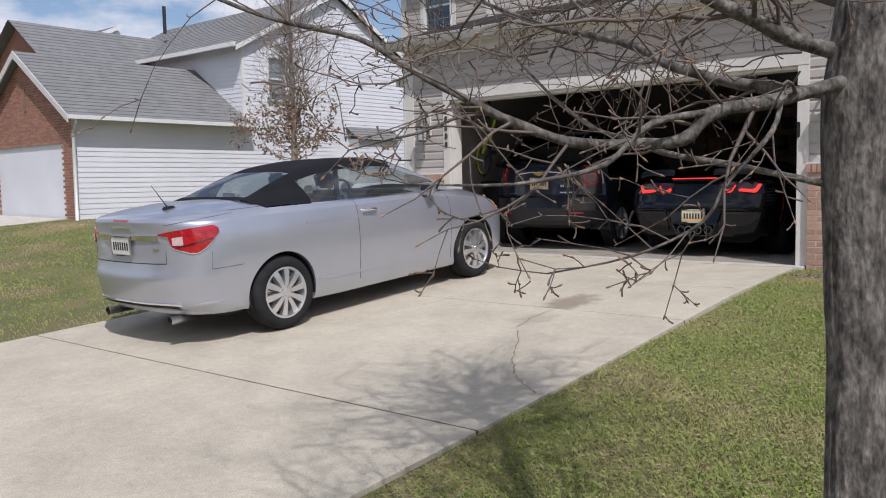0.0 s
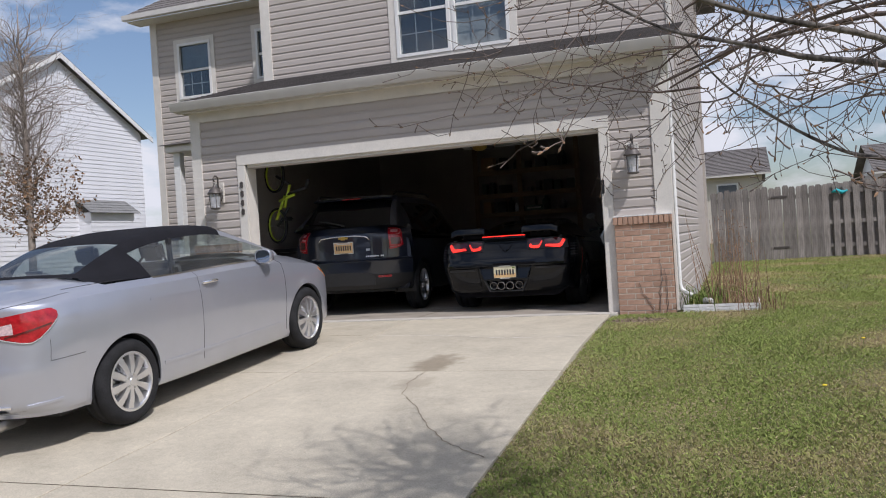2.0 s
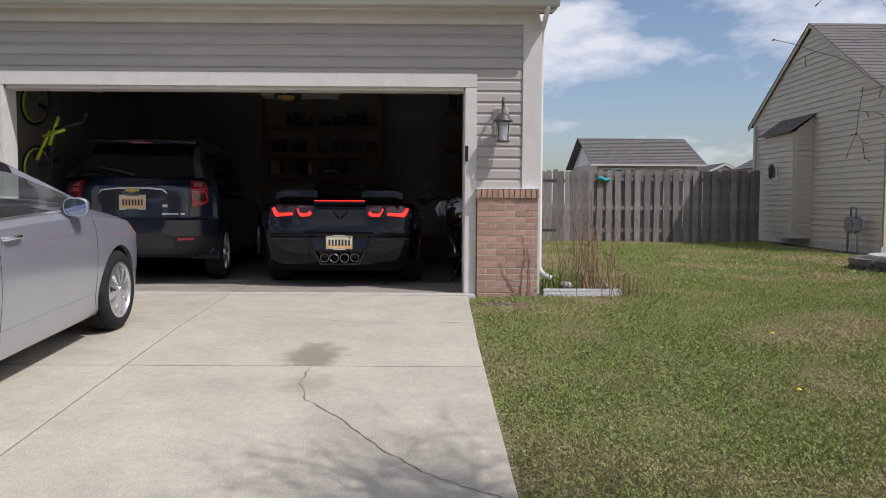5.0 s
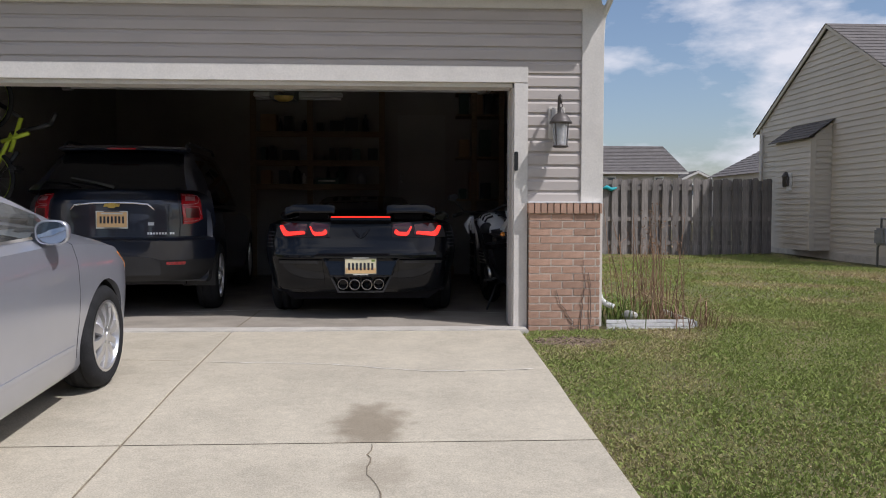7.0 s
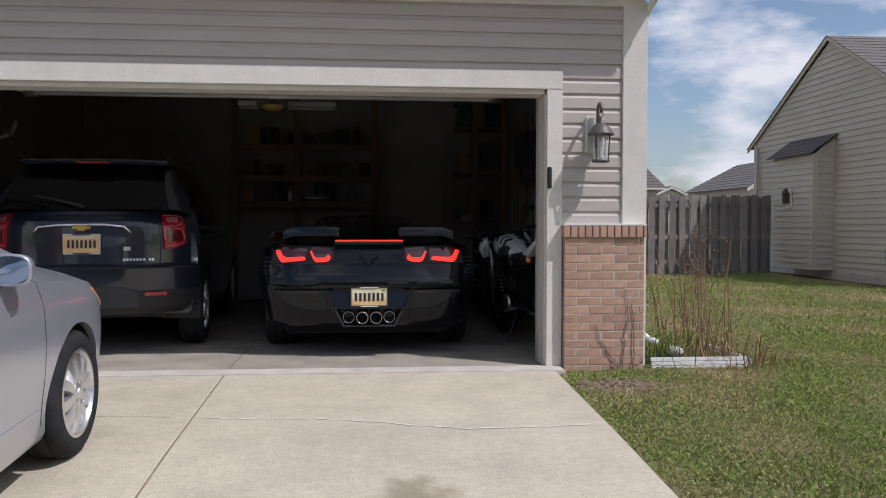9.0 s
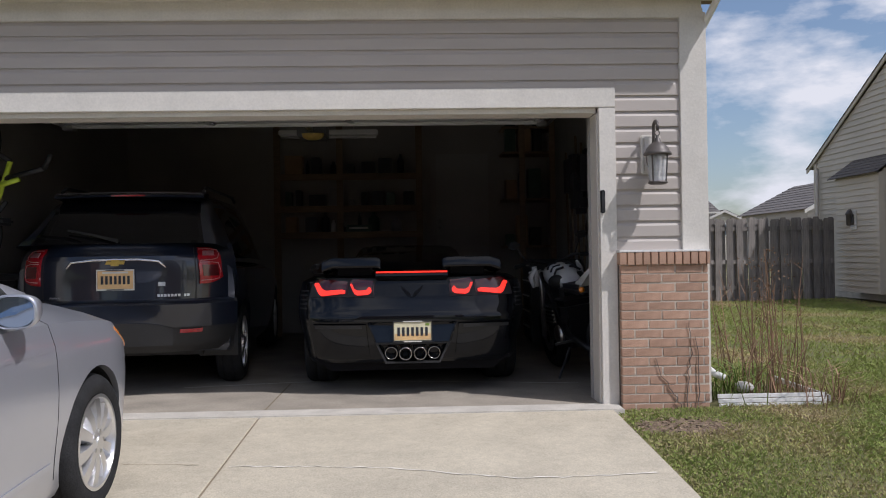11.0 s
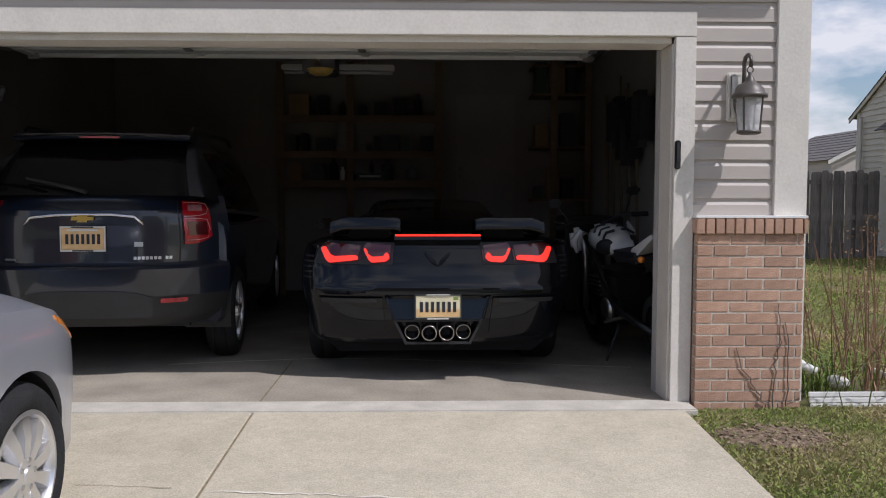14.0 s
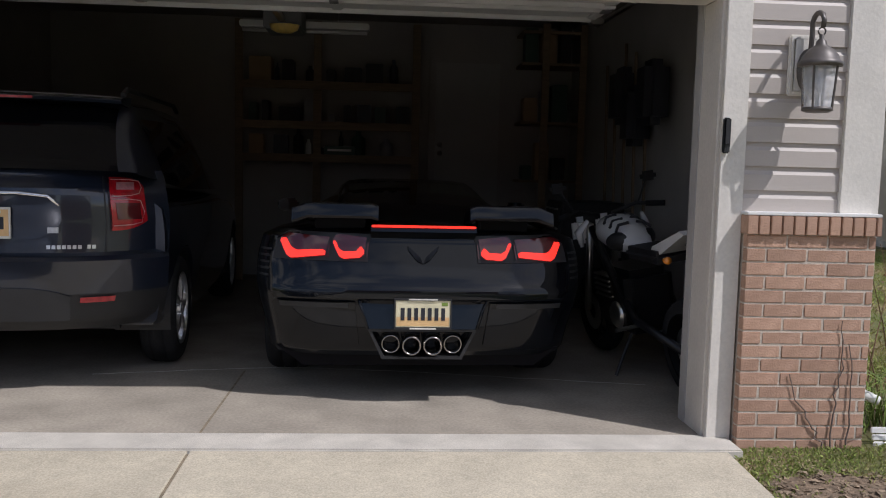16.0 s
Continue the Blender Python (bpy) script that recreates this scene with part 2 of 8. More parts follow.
M_GREENPLASTIC = pbr("green_plastic", (0.03, 0.07, 0.05), 0.5, var=0.15)
M_PLANT_HEDGE = pbr("hedge_leaf", (0.05, 0.075, 0.03), 0.8, var=0.3, scale=6, island=-0.3)


def grass_like(name, shades, gloss=0.75, scale=0.62):
    m = bpy.data.materials.new(name)
    m.use_nodes = True
    nt = m.node_tree
    b = nt.nodes["Principled BSDF"]
    b.inputs["Roughness"].default_value, b.inputs["Specular IOR Level"].default_value = gloss, 0.25
    geo = nt.nodes.new("ShaderNodeNewGeometry")
    n1, n2 = nt.nodes.new("ShaderNodeTexNoise"), nt.nodes.new("ShaderNodeTexNoise")
    n1.inputs["Scale"].default_value, n1.inputs["Detail"].default_value = scale, 7
    n2.inputs["Scale"].default_value, n2.inputs["Detail"].default_value = 26, 4
    nt.links.new(geo.outputs["Position"], n1.inputs["Vector"])
    nt.links.new(geo.outputs["Position"], n2.inputs["Vector"])
    add = nt.nodes.new("ShaderNodeMath")
    add.operation = "MULTIPLY_ADD"
    add.inputs[1].default_value = 0.45
    nt.links.new(n2.outputs["Fac"], add.inputs[0])
    wide = nt.nodes.new("ShaderNodeMapRange")
    wide.inputs[1].default_value, wide.inputs[2].default_value = 0.3, 0.7
    wide.inputs[3].default_value, wide.inputs[4].default_value = 0.22, 0.78
    nt.links.new(n1.outputs["Fac"], wide.inputs[0])
    nt.links.new(wide.outputs[0], add.inputs[2])
    own = nt.nodes.new("ShaderNodeMath")
    own.operation = "MULTIPLY_ADD"
    own.inputs[1].default_value = 0.24
    nt.links.new(geo.outputs["Random Per Island"], own.inputs[0])
    shift = nt.nodes.new("ShaderNodeMath")
    shift.operation = "SUBTRACT"
    shift.inputs[1].default_value = 0.12
    nt.links.new(add.outputs[0], shift.inputs[0])
    nt.links.new(shift.outputs[0], own.inputs[2])
    r = nt.nodes.new("ShaderNodeValToRGB")
    els = r.color_ramp.elements
    els[0].position, els[0].color = 0.48, (*shades[0], 1)
    els[1].position, els[1].color = 0.98, (*shades[-1], 1)
    for k, s in enumerate(shades[1:-1]):
        els.new(0.48 + 0.50 * (k + 1) / (len(shades) - 1)).color = (*s, 1)
    nt.links.new(own.outputs[0], r.inputs["Fac"])
    mr = nt.nodes.new("ShaderNodeMapRange")
    mr.inputs[3].default_value, mr.inputs[4].default_value = 0.74, 1.34
    nt.links.new(geo.outputs["Random Per Island"], mr.inputs[0])
    vm = nt.nodes.new("ShaderNodeVectorMath")
    vm.operation = "SCALE"
    nt.links.new(r.outputs["Color"], vm.inputs[0])
    nt.links.new(mr.outputs[0], vm.inputs["Scale"])
    nt.links.new(vm.outputs[0], b.inputs["Base Color"])
    return m


M_TURF = grass_like("turf_soil", [(0.20, 0.15, 0.09), (0.135, 0.12, 0.055), (0.10, 0.11, 0.038), (0.175, 0.145, 0.072)])
M_STRAW = grass_like("straw_thatch", [(0.42, 0.345, 0.215), (0.36, 0.30, 0.175), (0.31, 0.275, 0.14), (0.42, 0.34, 0.21)])
M_BLADE = grass_like("grass_blade", [(0.46, 0.365, 0.205), (0.36, 0.335, 0.135), (0.235, 0.295, 0.075), (0.27, 0.31, 0.09)])


def concrete(name, base, stains):
    """Driveway concrete with an oil stain near the middle slab and faint tyre dirt."""
    m = pbr(name, base, 0.85, var=0.065, scale=2.6, fine=0.17, fine_scale=110, bump=0.3, bump_scale=220, island=0.012, tint=tuple(c * 1.05 for c in base))
    nt = m.node_tree
    b = nt.nodes["Principled BSDF"]
    old = b.inputs["Base Color"].links[0].from_socket
    geo = nt.nodes.new("ShaderNodeNewGeometry")
    for scale, detail, low, high in ((0.9, 5, 0.90, 1.06), (17.0, 8, 0.90, 1.08), (190.0, 4, 0.92, 1.07)):
        mot = nt.nodes.new("ShaderNodeTexNoise")
        mot.inputs["Scale"].default_value, mot.inputs["Detail"].default_value, mot.inputs["Roughness"].default_value = scale, detail, 0.65
        nt.links.new(geo.outputs["Position"], mot.inputs["Vector"])
        span = nt.nodes.new("ShaderNodeMapRange")
        span.inputs[1].default_value, span.inputs[2].default_value = 0.3, 0.7
        span.inputs[3].default_value, span.inputs[4].default_value = low, high
        nt.links.new(mot.outputs["Fac"], span.inputs[0])
        mul = nt.nodes.new("ShaderNodeVectorMath")
        mul.operation = "SCALE"
        nt.links.new(old, mul.inputs[0])
        nt.links.new(span.outputs[0], mul.inputs["Scale"])
        old = mul.outputs[0]
    for (cx, cy, rx, ry, amount) in stains:
        mp = nt.nodes.new("ShaderNodeMapping")
        mp.vector_type = "TEXTURE"
        mp.inputs["Location"].default_value, mp.inputs["Scale"].default_value = (cx, cy, 0), (rx, ry, 50)
        nt.links.new(geo.outputs["Position"], mp.inputs["Vector"])
        ns = nt.nodes.new("ShaderNodeTexNoise")
        ns.inputs["Scale"].default_value, ns.inputs["Detail"].default_value = 7.0, 7
        nt.links.new(geo.outputs["Position"], ns.inputs["Vector"])
        ln = nt.nodes.new("ShaderNodeVectorMath")
        ln.operation = "LENGTH"
        nt.links.new(mp.outputs["Vector"], ln.inputs[0])
        ad = nt.nodes.new("ShaderNodeMath")
        ad.operation = "MULTIPLY_ADD"
        ad.inputs[1].default_value = 1.1
        nt.links.new(ns.outputs["Fac"], ad.inputs[0])
        nt.links.new(ln.outputs["Value"], ad.inputs[2])
        mr = nt.nodes.new("ShaderNodeMapRange")
        mr.interpolation_type = "SMOOTHSTEP"
        mr.inputs[1].default_value, mr.inputs[2].default_value = 0.95, 1.65
        mr.inputs[3].default_value, mr.inputs[4].default_value = amount, 0.0
        nt.links.new(ad.outputs[0], mr.inputs[0])
        vm = nt.nodes.new("ShaderNodeMix")
        vm.data_type = "RGBA"
        vm.inputs[7].default_value = (0.17, 0.128, 0.078, 1)
        nt.links.new(mr.outputs[0], vm.inputs[0])
        nt.links.new(old, vm.inputs[6])
        old = vm.outputs[2]
    nt.links.new(old, b.inputs["Base Color"])
    return m


M_CONC = concrete("driveway_concrete", (0.475, 0.423, 0.325), ((1.25, -2.84, 0.25, 0.50, 0.66), (-0.55, -0.75, 0.5, 0.22, 0.12)))
M_CONC_LOW = concrete("driveway_concrete_low", (0.475, 0.423, 0.325), ((1.34, -3.55, 0.20, 0.28, 0.25), (0.4, -7.2, 0.6, 0.4, 0.1)))
M_CRACK = pbr("crack_dirt", (0.22, 0.18, 0.125), 0.95, var=0.3, scale=20)
M_SALT = pbr("pale_mineral_line", (0.66, 0.62, 0.54), 0.9, var=0.15, scale=15)
M_APRON = pbr("apron_concrete", (0.51, 0.475, 0.415), 0.85, var=0.14, scale=5, fine=0.16, fine_scale=200, bump=0.3, bump_scale=200)


# ---- building helpers ----
def finish(bm, name, material, smooth=None):
    if smooth:
        for f in bm.faces:
            f.smooth = True
        lim = radians(smooth)
        for e in bm.edges:
            if len(e.link_faces) == 2:
                e.smooth = e.calc_face_angle(0.0) < lim
    me = bpy.data.meshes.new(name)
    bm.to_mesh(me)
    bm.free()
    me.materials.append(material)
    return me


def part(name, bm, material, parent=None, label="", smooth=None, kind=""):
    ob = new(name, finish(bm, name, material, smooth))
    ob.parent = parent
    return tagged(ob, label=label, kind=kind)


def thing(name, label, category, group="", kind="", m=None):
    ob = new(name)
    ob.empty_display_size = 0.1
    if m is not None:
        ob.matrix_world = m
    return tagged(ob, label, category, group, kind)


def box(bm, x0, x1, y0, y1, z0, z1, bevel=0.0, m=None):
    vs = [bm.verts.new((x, y, z)) for x in (x0, x1) for y in (y0, y1) for z in (z0, z1)]
    fs = [bm.faces.new([vs[i] for i in q]) for q in ((0, 1, 3, 2), (4, 6, 7, 5), (0, 4, 5, 1), (2, 3, 7, 6), (0, 2, 6, 4), (1, 5, 7, 3))]
    if bevel:
        es = {e for f in fs for e in f.edges}
        out = bmesh.ops.bevel(bm, geom=list(es), offset=bevel, segments=2, affect="EDGES")
        vs = list({v for v in out["verts"]} | {v for v in vs if v.is_valid})
    if m is not None:
        bmesh.ops.transform(bm, matrix=m, verts=[v for v in vs if v.is_valid])
    return bm


def boxed(*a, **k):
    return box(bmesh.new(), *a, **k)


def grid(bm, rows, close=False):
    """Quads over rows of points of equal length."""
    vr = [[bm.verts.new(p) for p in row] for row in rows]
    for a, b in zip(vr, vr[1:]):
        n = len(a)
        for i in range(n if close else n - 1):
            j = (i + 1) % n
            try:
                bm.faces.new((a[i], a[j], b[j], b[i]))
            except ValueError:
                pass
    return vr


def lathe(bm, profile, n=32, axis="x", at=(0, 0, 0), cap=False):
    """Turns (radius, along) points round an axis."""
    rows = []
    for r, a in profile:
        ring = []
        for i in range(n):
            c, s = r * math.cos(2 * math.pi * i / n), r * math.sin(2 * math.pi * i / n)
            p = {"x": (a, c, s), "y": (c, a, s), "z": (c, s, a)}[axis]
            ring.append((p[0] + at[0], p[1] + at[1], p[2] + at[2]))
        rows.append(ring)
    vr = grid(bm, rows, close=True)
    if cap:
        bm.faces.new(vr[0][::-1])
        bm.faces.new(vr[-1])
    return bm


def tube(bm, pts, radii, n=6, cap=True):
    """A tapered round rod through points."""
    pts = [Vector(p) for p in pts]
    if not hasattr(radii, "__len__"):
        radii = [radii] * len(pts)
    rows, up = [], Vector((0.31, 0.17, 0.94))
    for i, p in enumerate(pts):
        d = (pts[min(i + 1, len(pts) - 1)] - pts[max(i - 1, 0)]).normalized()
        s = d.cross(up)
        s = s.normalized() if s.length > 1e-4 else Vector((1, 0, 0))
        u = s.cross(d)
        rows.append([p + radii[i] * (math.cos(2 * math.pi * k / n) * s + math.sin(2 * math.pi * k / n) * u) for k in range(n)])
    vr = grid(bm, rows, close=True)
    if cap:
        bm.faces.new(vr[0][::-1])
        bm.faces.new(vr[-1])
    return bm


def prism(bm, outline, a, b, axis="y"):
    """An outline of 2D points, thick from a to b along an axis."""
    def at(p, v):
        return {"y": (p[0], v, p[1]), "x": (v, p[0], p[1]), "z": (p[0], p[1], v)}[axis]
    va, vb = [bm.verts.new(at(p, a)) for p in outline], [bm.verts.new(at(p, b)) for p in outline]
    bm.faces.new(va)
    bm.faces.new(vb[::-1])
    for i in range(len(outline)):
        j = (i + 1) % len(outline)
        bm.faces.new((va[j], va[i], vb[i], vb[j]))
    bmesh.ops.recalc_face_normals(bm, faces=bm.faces[:])
    return bm


def drop(y):
    """Height of the sloping front yard and driveway at y."""
    d = max(0.0, -y)
    return -0.05 * min(d, 2.0) - 0.075 * max(0.0, min(d, 5.0) - 2.0) - 0.065 * max(0.0, min(d, 14.0) - 5.0)


def lawn_z(x, y):
    """Height of the ground: sloping down to the street, rising a little to the back."""
    z = drop(y) - 0.02
    if y > 0:
        z += 0.004 * min(y, 12.0)
    if x < -3.0:
        z += 0.027 * min(-3.0 - x, 14.0)
    return z + 0.012 * math.sin(1.7 * x + 0.6 * y) * math.cos(1.1 * y - 0.4 * x)


# ---- ground, driveway ----
def make_ground():
    xs = sorted({-400, -120, -60, 60, 120, 400, *[-40 + 2 * k for k in range(41)], -2.70, -2.66, 2.47, 2.51, *[0.5 * k for k in range(-10, 30)]})
    ys = sorted({-400, -120, -40, 60, 120, 400, *[-26 + 1.0 * k for k in range(71)], *[-8 + 0.5 * k for k in range(44)]})
    bm = bmesh.new()
    grid(bm, [[(x, y, lawn_z(x, y) - (0.10 if -2.68 < x < 2.49 and -30 < y <= 0 else 0.0) - (0.75 if -7.7 < x < 3.2 and 0 < y < 10.4 else 0.0)) for x in xs] for y in ys])
    g = part("ground", bm, M_TURF, smooth=60)
    tagged(g, "patchy spring lawn of green and straw grass", "lawn", kind="structure")


make_ground()


def left_edge(y):
    return -2.69 - 0.02 * max(0.0, -y - 4.0)


def slab(parent, x0, x1, y0, y1, n=8):
    """One concrete slab that follows the slope, with a rounded arris along its joints."""
    bm = bmesh.new()
    rows = []
    ys = [y0 + 0.008, y0 + 0.014] + [y0 + 0.02 + (y1 - y0 - 0.04) * k / n for k in range(1, n)] + [y1 - 0.014, y1 - 0.008]
    for i, y in enumerate(ys):
        lo = -0.004 if i in (0, len(ys) - 1) else 0.0
        a = x0(y) if callable(x0) else x0
        b = x1(y) if callable(x1) else x1
        z = drop(y) + 0.012
        row = [(a + 0.007, y, z - 0.15), (a + 0.007, y, z - 0.004), (a + 0.012, y, z + lo)]
        row += [(a + (b - a) * k / 4, y, z + lo) for k in (1, 2, 3)]
        row += [(b - 0.012, y, z + lo), (b - 0.007, y, z - 0.004), (b - 0.007, y, z - 0.15)]
        rows.append(row)
    grid(bm, rows)
    return part("slab", bm, M_CONC if y1 > -1 else M_CONC_LOW, parent)


driveway = tagged(new("driveway"), "pale concrete driveway with joints, a crack and an oil stain", "driveway", kind="structure")
edge_r = lambda y: 2.487 + 0.016 * max(0.0, -y - 2.4)
joint_ys = [(-3.12, -0.22), (-6.02, -3.12), (-9.1, -6.02), (-12.4, -9.1), (-16.0, -12.4)]
for y0, y1 in joint_ys:
    slab(driveway, -0.04, edge_r, y0, y1)
    slab(driveway, left_edge, -0.04, y0, y1)
apron = part("apron", boxed(-2.56, 2.56, -0.22, 0.02, -0.16, 0.006, 0.008), M_APRON, driveway, "sloping pale concrete apron at the garage door")
bm = bmesh.new()
grid(bm, [[(left_edge(y) + 0.03, y, drop(y) + 0.004), (edge_r(y) - 0.03, y, drop(y) + 0.004)] for y in [-0.25 - 0.25 * k for k in range(64)]])
part("joint_filler", bm, M_CRACK, driveway)


def crack(parent, pts, w=0.0042, material=M_CRACK):
    bm = bmesh.new()
    rnd = random.Random(5)
    fine = []
    for (xa, ya), (xb, yb) in zip(pts, pts[1:]):
        for k in range(7):
            t = k / 7
            fine.append((xa + (xb - xa) * t + rnd.uniform(-0.012, 0.012), ya + (yb - ya) * t + rnd.uniform(-0.012, 0.012)))
    rows = []
    for i, (x, y) in enumerate(fine):
        (xa, ya), (xb, yb) = fine[max(i - 2, 0)], fine[min(i + 2, len(fine) - 1)]
        q = math.hypot(xb - xa, yb - ya)
        h = w * rnd.uniform(0.3, 1.2)
        u, v = -(yb - ya) / q * h, (xb - xa) / q * h
        rows.append([(x - u, y - v, drop(y - v) + 0.0155), (x, y, drop(y) + 0.0165), (x + u, y + v, drop(y + v) + 0.0155)])
    grid(bm, rows)
    return part("crack", bm, material, parent)


crack(driveway, [(1.27, -3.16), (1.26, -3.51), (1.36, -3.9), (1.67, -4.34), (1.89, -4.74), (2.18, -5.1), (2.52, -5.36)])
crack(driveway, [(-0.62, -1.30), (-0.10, -1.33)], 0.0022)
crack(driveway, [(0.0, -1.38), (0.4, -1.40), (0.82, -1.45), (1.28, -1.59), (1.6, -1.69), (1.97, -1.70), (2.45, -1.66)], 0.008, M_SALT)


# ---- the house ----
COURSE = 0.1165


def lap_board(bm, x0, x1, z, h, y=0.0):
    """One dutch-lap course: a flat face with a sloped shoulder under the next course."""
    prof = [(y + 0.012, z), (y - 0.014, z), (y - 0.013, z + h * 0.66), (y - 0.003, z + h * 0.82), (y - 0.001, z + h), (y + 0.012, z + h)]
    rows = [[(x, p[0], p[1]) for p in prof] for x in (x0, x1)]
    vr = grid(bm, rows)
    bm.faces.new(vr[0])
    bm.faces.new(vr[1][::-1])
    return bm


def siding(parent, x0, x1, z0, z1, y, facing="south", h=COURSE, origin=1.125):
    """Courses on a wall that faces the street (south) or the side yards."""
    k = math.floor((z0 - origin) / h)
    made = []
    while origin + k * h < z1 - 0.01:
        a, b = max(z0, origin + k * h), min(z1, origin + (k + 1) * h)
        if b - a > 0.02:
            bm = bmesh.new()
            lap_board(bm, x0, x1, a, b - a, 0.0)
            turn = {"south": pose(0, y, 0), "east": pose(y, 0, 0, 0, 0, 90), "west": pose(y, 0, 0, 0, 0, -90)}[facing]
            bmesh.ops.transform(bm, matrix=turn, verts=bm.verts[:])
            ob = part("siding_board", bm, M_SIDING, parent)
            made.append(ob)
        k += 1
    return made


house = tagged(new("house"), "beige vinyl-sided two-storey house with an open two-car garage", "house", kind="structure")
TX = 2.57          # outer edge of the door trim
# cores of the walls, 0.18 thick behind the siding
# the east wall's paler drywall colour stands in for light bounced through the door
for a in ((-3.2, -TX + 0.01, 0.014, 0.19, -0.3, 3.05), (TX - 0.01, 3.225, 0.014, 0.19, -0.3, 3.05), (-TX + 0.012, TX - 0.012, 0.014, 0.19, 2.215, 3.05), (3.05, 3.221, 0.192, 6.4, -0.3, 3.05), (-3.3, -3.12, 0.192, 6.4, -0.3, 3.1)):
    part("garage_wall", boxed(*a), M_DRYWALL_PALE if a[0] == 3.05 else M_DRYWALL, house)
part("garage_back_wall", boxed(-3.12, 3.05, 6.2, 6.4, -0.3, 3.2), M_DRYWALL, house)
siding(house, -3.16, -TX, 0.05, 2.87, 0.0)
siding(house, TX, 3.065, 1.125, 2.87, 0.0)
siding(house, -TX, TX, 2.345, 2.87, 0.0)
# door trim
part("door_header_trim", boxed(-TX, TX, -0.028, 0.014, 2.20, 2.345, 0.004), M_TRIM, house, "cream-painted header board with nail marks")
part("door_jamb_trim", boxed(-TX, -2.445, -0.026, 0.014, -0.03, 2.198, 0.004), M_TRIM, house)
part("door_jamb_trim", boxed(2.445, TX, -0.026, 0.014, -0.03, 2.198, 0.004), M_TRIM, house)
part("door_jamb", boxed(2.435, 2.56, 0.016, 0.24, -0.02, 2.162), M_TRIM, house)
part("door_jamb", boxed(-2.56, -2.435, 0.016, 0.24, -0.02, 2.162), M_TRIM, house)
part("door_head_jamb", boxed(-2.433, 2.433, 0.016, 0.24, 2.165, 2.212), M_TRIM, house)
# same paler colour here, bounced light put into the stud's colour
part("framing_stud", boxed(2.43, 2.47, 0.243, 0.33, 0.0, 2.75), M_DRYWALL_PALE, house)
part("corner_board", boxed(3.055, 3.235, -0.03, 0.012, 1.13, 2.93, 0.004), M_TRIM, house)
part("corner_board", boxed(-3.30, -3.14, -0.03, 0.012, 0.0, 2.93, 0.004), M_TRIM, house)
part("frieze_board", boxed(-3.30, 3.225, -0.032, 0.012, 2.86, 3.0, 0.004), M_TRIM, house)
# eave of the garage with gutter
part("soffit", boxed(-3.38, 3.38, -0.20, 0.012, 2.995, 3.01), M_TRIM, house)
part("fascia", boxed(-3.38, 3.38, -0.22, -0.202, 2.975, 3.13), M_GUTTER, house)
bm = bmesh.new()
gut = [(-0.322, 2.93), (-0.40, 2.93), (-0.43, 2.99), (-0.445, 3.045), (-0.435, 3.05), (-0.42, 2.995), (-0.392, 2.942), (-0.334, 2.942), (-0.334, 3.04), (-0.322, 3.04)]
prism(bm, [(y + 0.1, z + 0.07) for y, z in gut], -3.40, 3.40, "x")
part("gutter", bm, M_GUTTER, house, "beige K-style aluminium gutter", smooth=20)
bm = bmesh.new()
tube(bm, [(3.29, -0.28, 3.0), (3.275, -0.20, 2.93), (3.262, 0.06, 2.80), (3.268, 0.13, 2.6), (3.268, 0.13, 0.30), (3.285, 0.125, 0.235), (3.33, 0.11, 0.195), (3.40, 0.09, 0.165)], 0.026, 8)
part("downspout", bm, M_WHITE, house, "white aluminium downspout with an elbow", smooth=50)


def shingles(parent, corners, material, rows, thick=0.012, label=""):
    """A roof plane of overlapping courses between its lower and upper edge (a, b lower; c, d upper)."""
    a, b, c, d = [Vector(p) for p in corners]
    n = (b - a).cross(d - a).normalized()
    if n.z < 0:
        n = -n
    bm = bmesh.new()
    bm.faces.new([bm.verts.new(v - n * 0.004) for v in (a, b, c, d)])
    roof = part("roof", bm, material, parent, label)
    for k in range(rows):
        t0, t1 = k / rows, (k + 1) / rows + 0.2 / rows
        t1 = min(t1, 1.0)
        p, q, r, s = a.lerp(d, t0), b.lerp(c, t0), b.lerp(c, t1), a.lerp(d, t1)
        bm = bmesh.new()
        vs = [bm.verts.new(v) for v in (p + n * thick, q + n * thick, r + n * 0.002, s + n * 0.002, p, q)]
        bm.faces.new(vs[:4])
        bm.faces.new((vs[4], vs[5], vs[1], vs[0]))
        part("shingle_course", bm, material, roof)
    return roof


shingles(house, [(-3.40, -0.26, 3.12), (3.38, -0.26, 3.12), (3.38, 2.25, 3.84), (-3.40, 2.25, 3.84)], M_SHINGLE, 18)
part("roof_deck", boxed(-3.38, 3.38, -0.2, 0.16, 3.012, 3.11), M_WOOD, house)
# side walls under the garage roof
for a, b in ((3.06, 3.22), (-3.28, -3.12)):
    part("cheek_wall", prism(bmesh.new(), [(0.0, 3.052), (0.0, 3.09), (2.3, 3.76), (2.3, 3.052)], a, b, "x"), M_SIDING, house)
# upper storey over the garage
UY = 2.25
W2 = (-0.96, 0.88, 3.90, 5.3)
for a in ((-3.38, W2[0], UY + 0.014, UY + 0.2, 3.0, 6.3), (W2[1], 3.225, UY + 0.014, UY + 0.2, 3.0, 6.3), (W2[0], W2[1], UY + 0.014, UY + 0.2, 3.0, W2[2]), (W2[0], W2[1], UY + 0.014, UY + 0.2, W2[3], 6.3), (3.05, 3.221, UY + 0.202, 10.5, 3.125, 6.3), (-3.38, -3.2, UY + 0.202, 4.6, 3.125, 6.3)):
    part("upper_wall", boxed(*a), M_DRYWALL, house)
siding(house, -3.22, W2[0] - 0.12, 3.72, 6.3, UY)
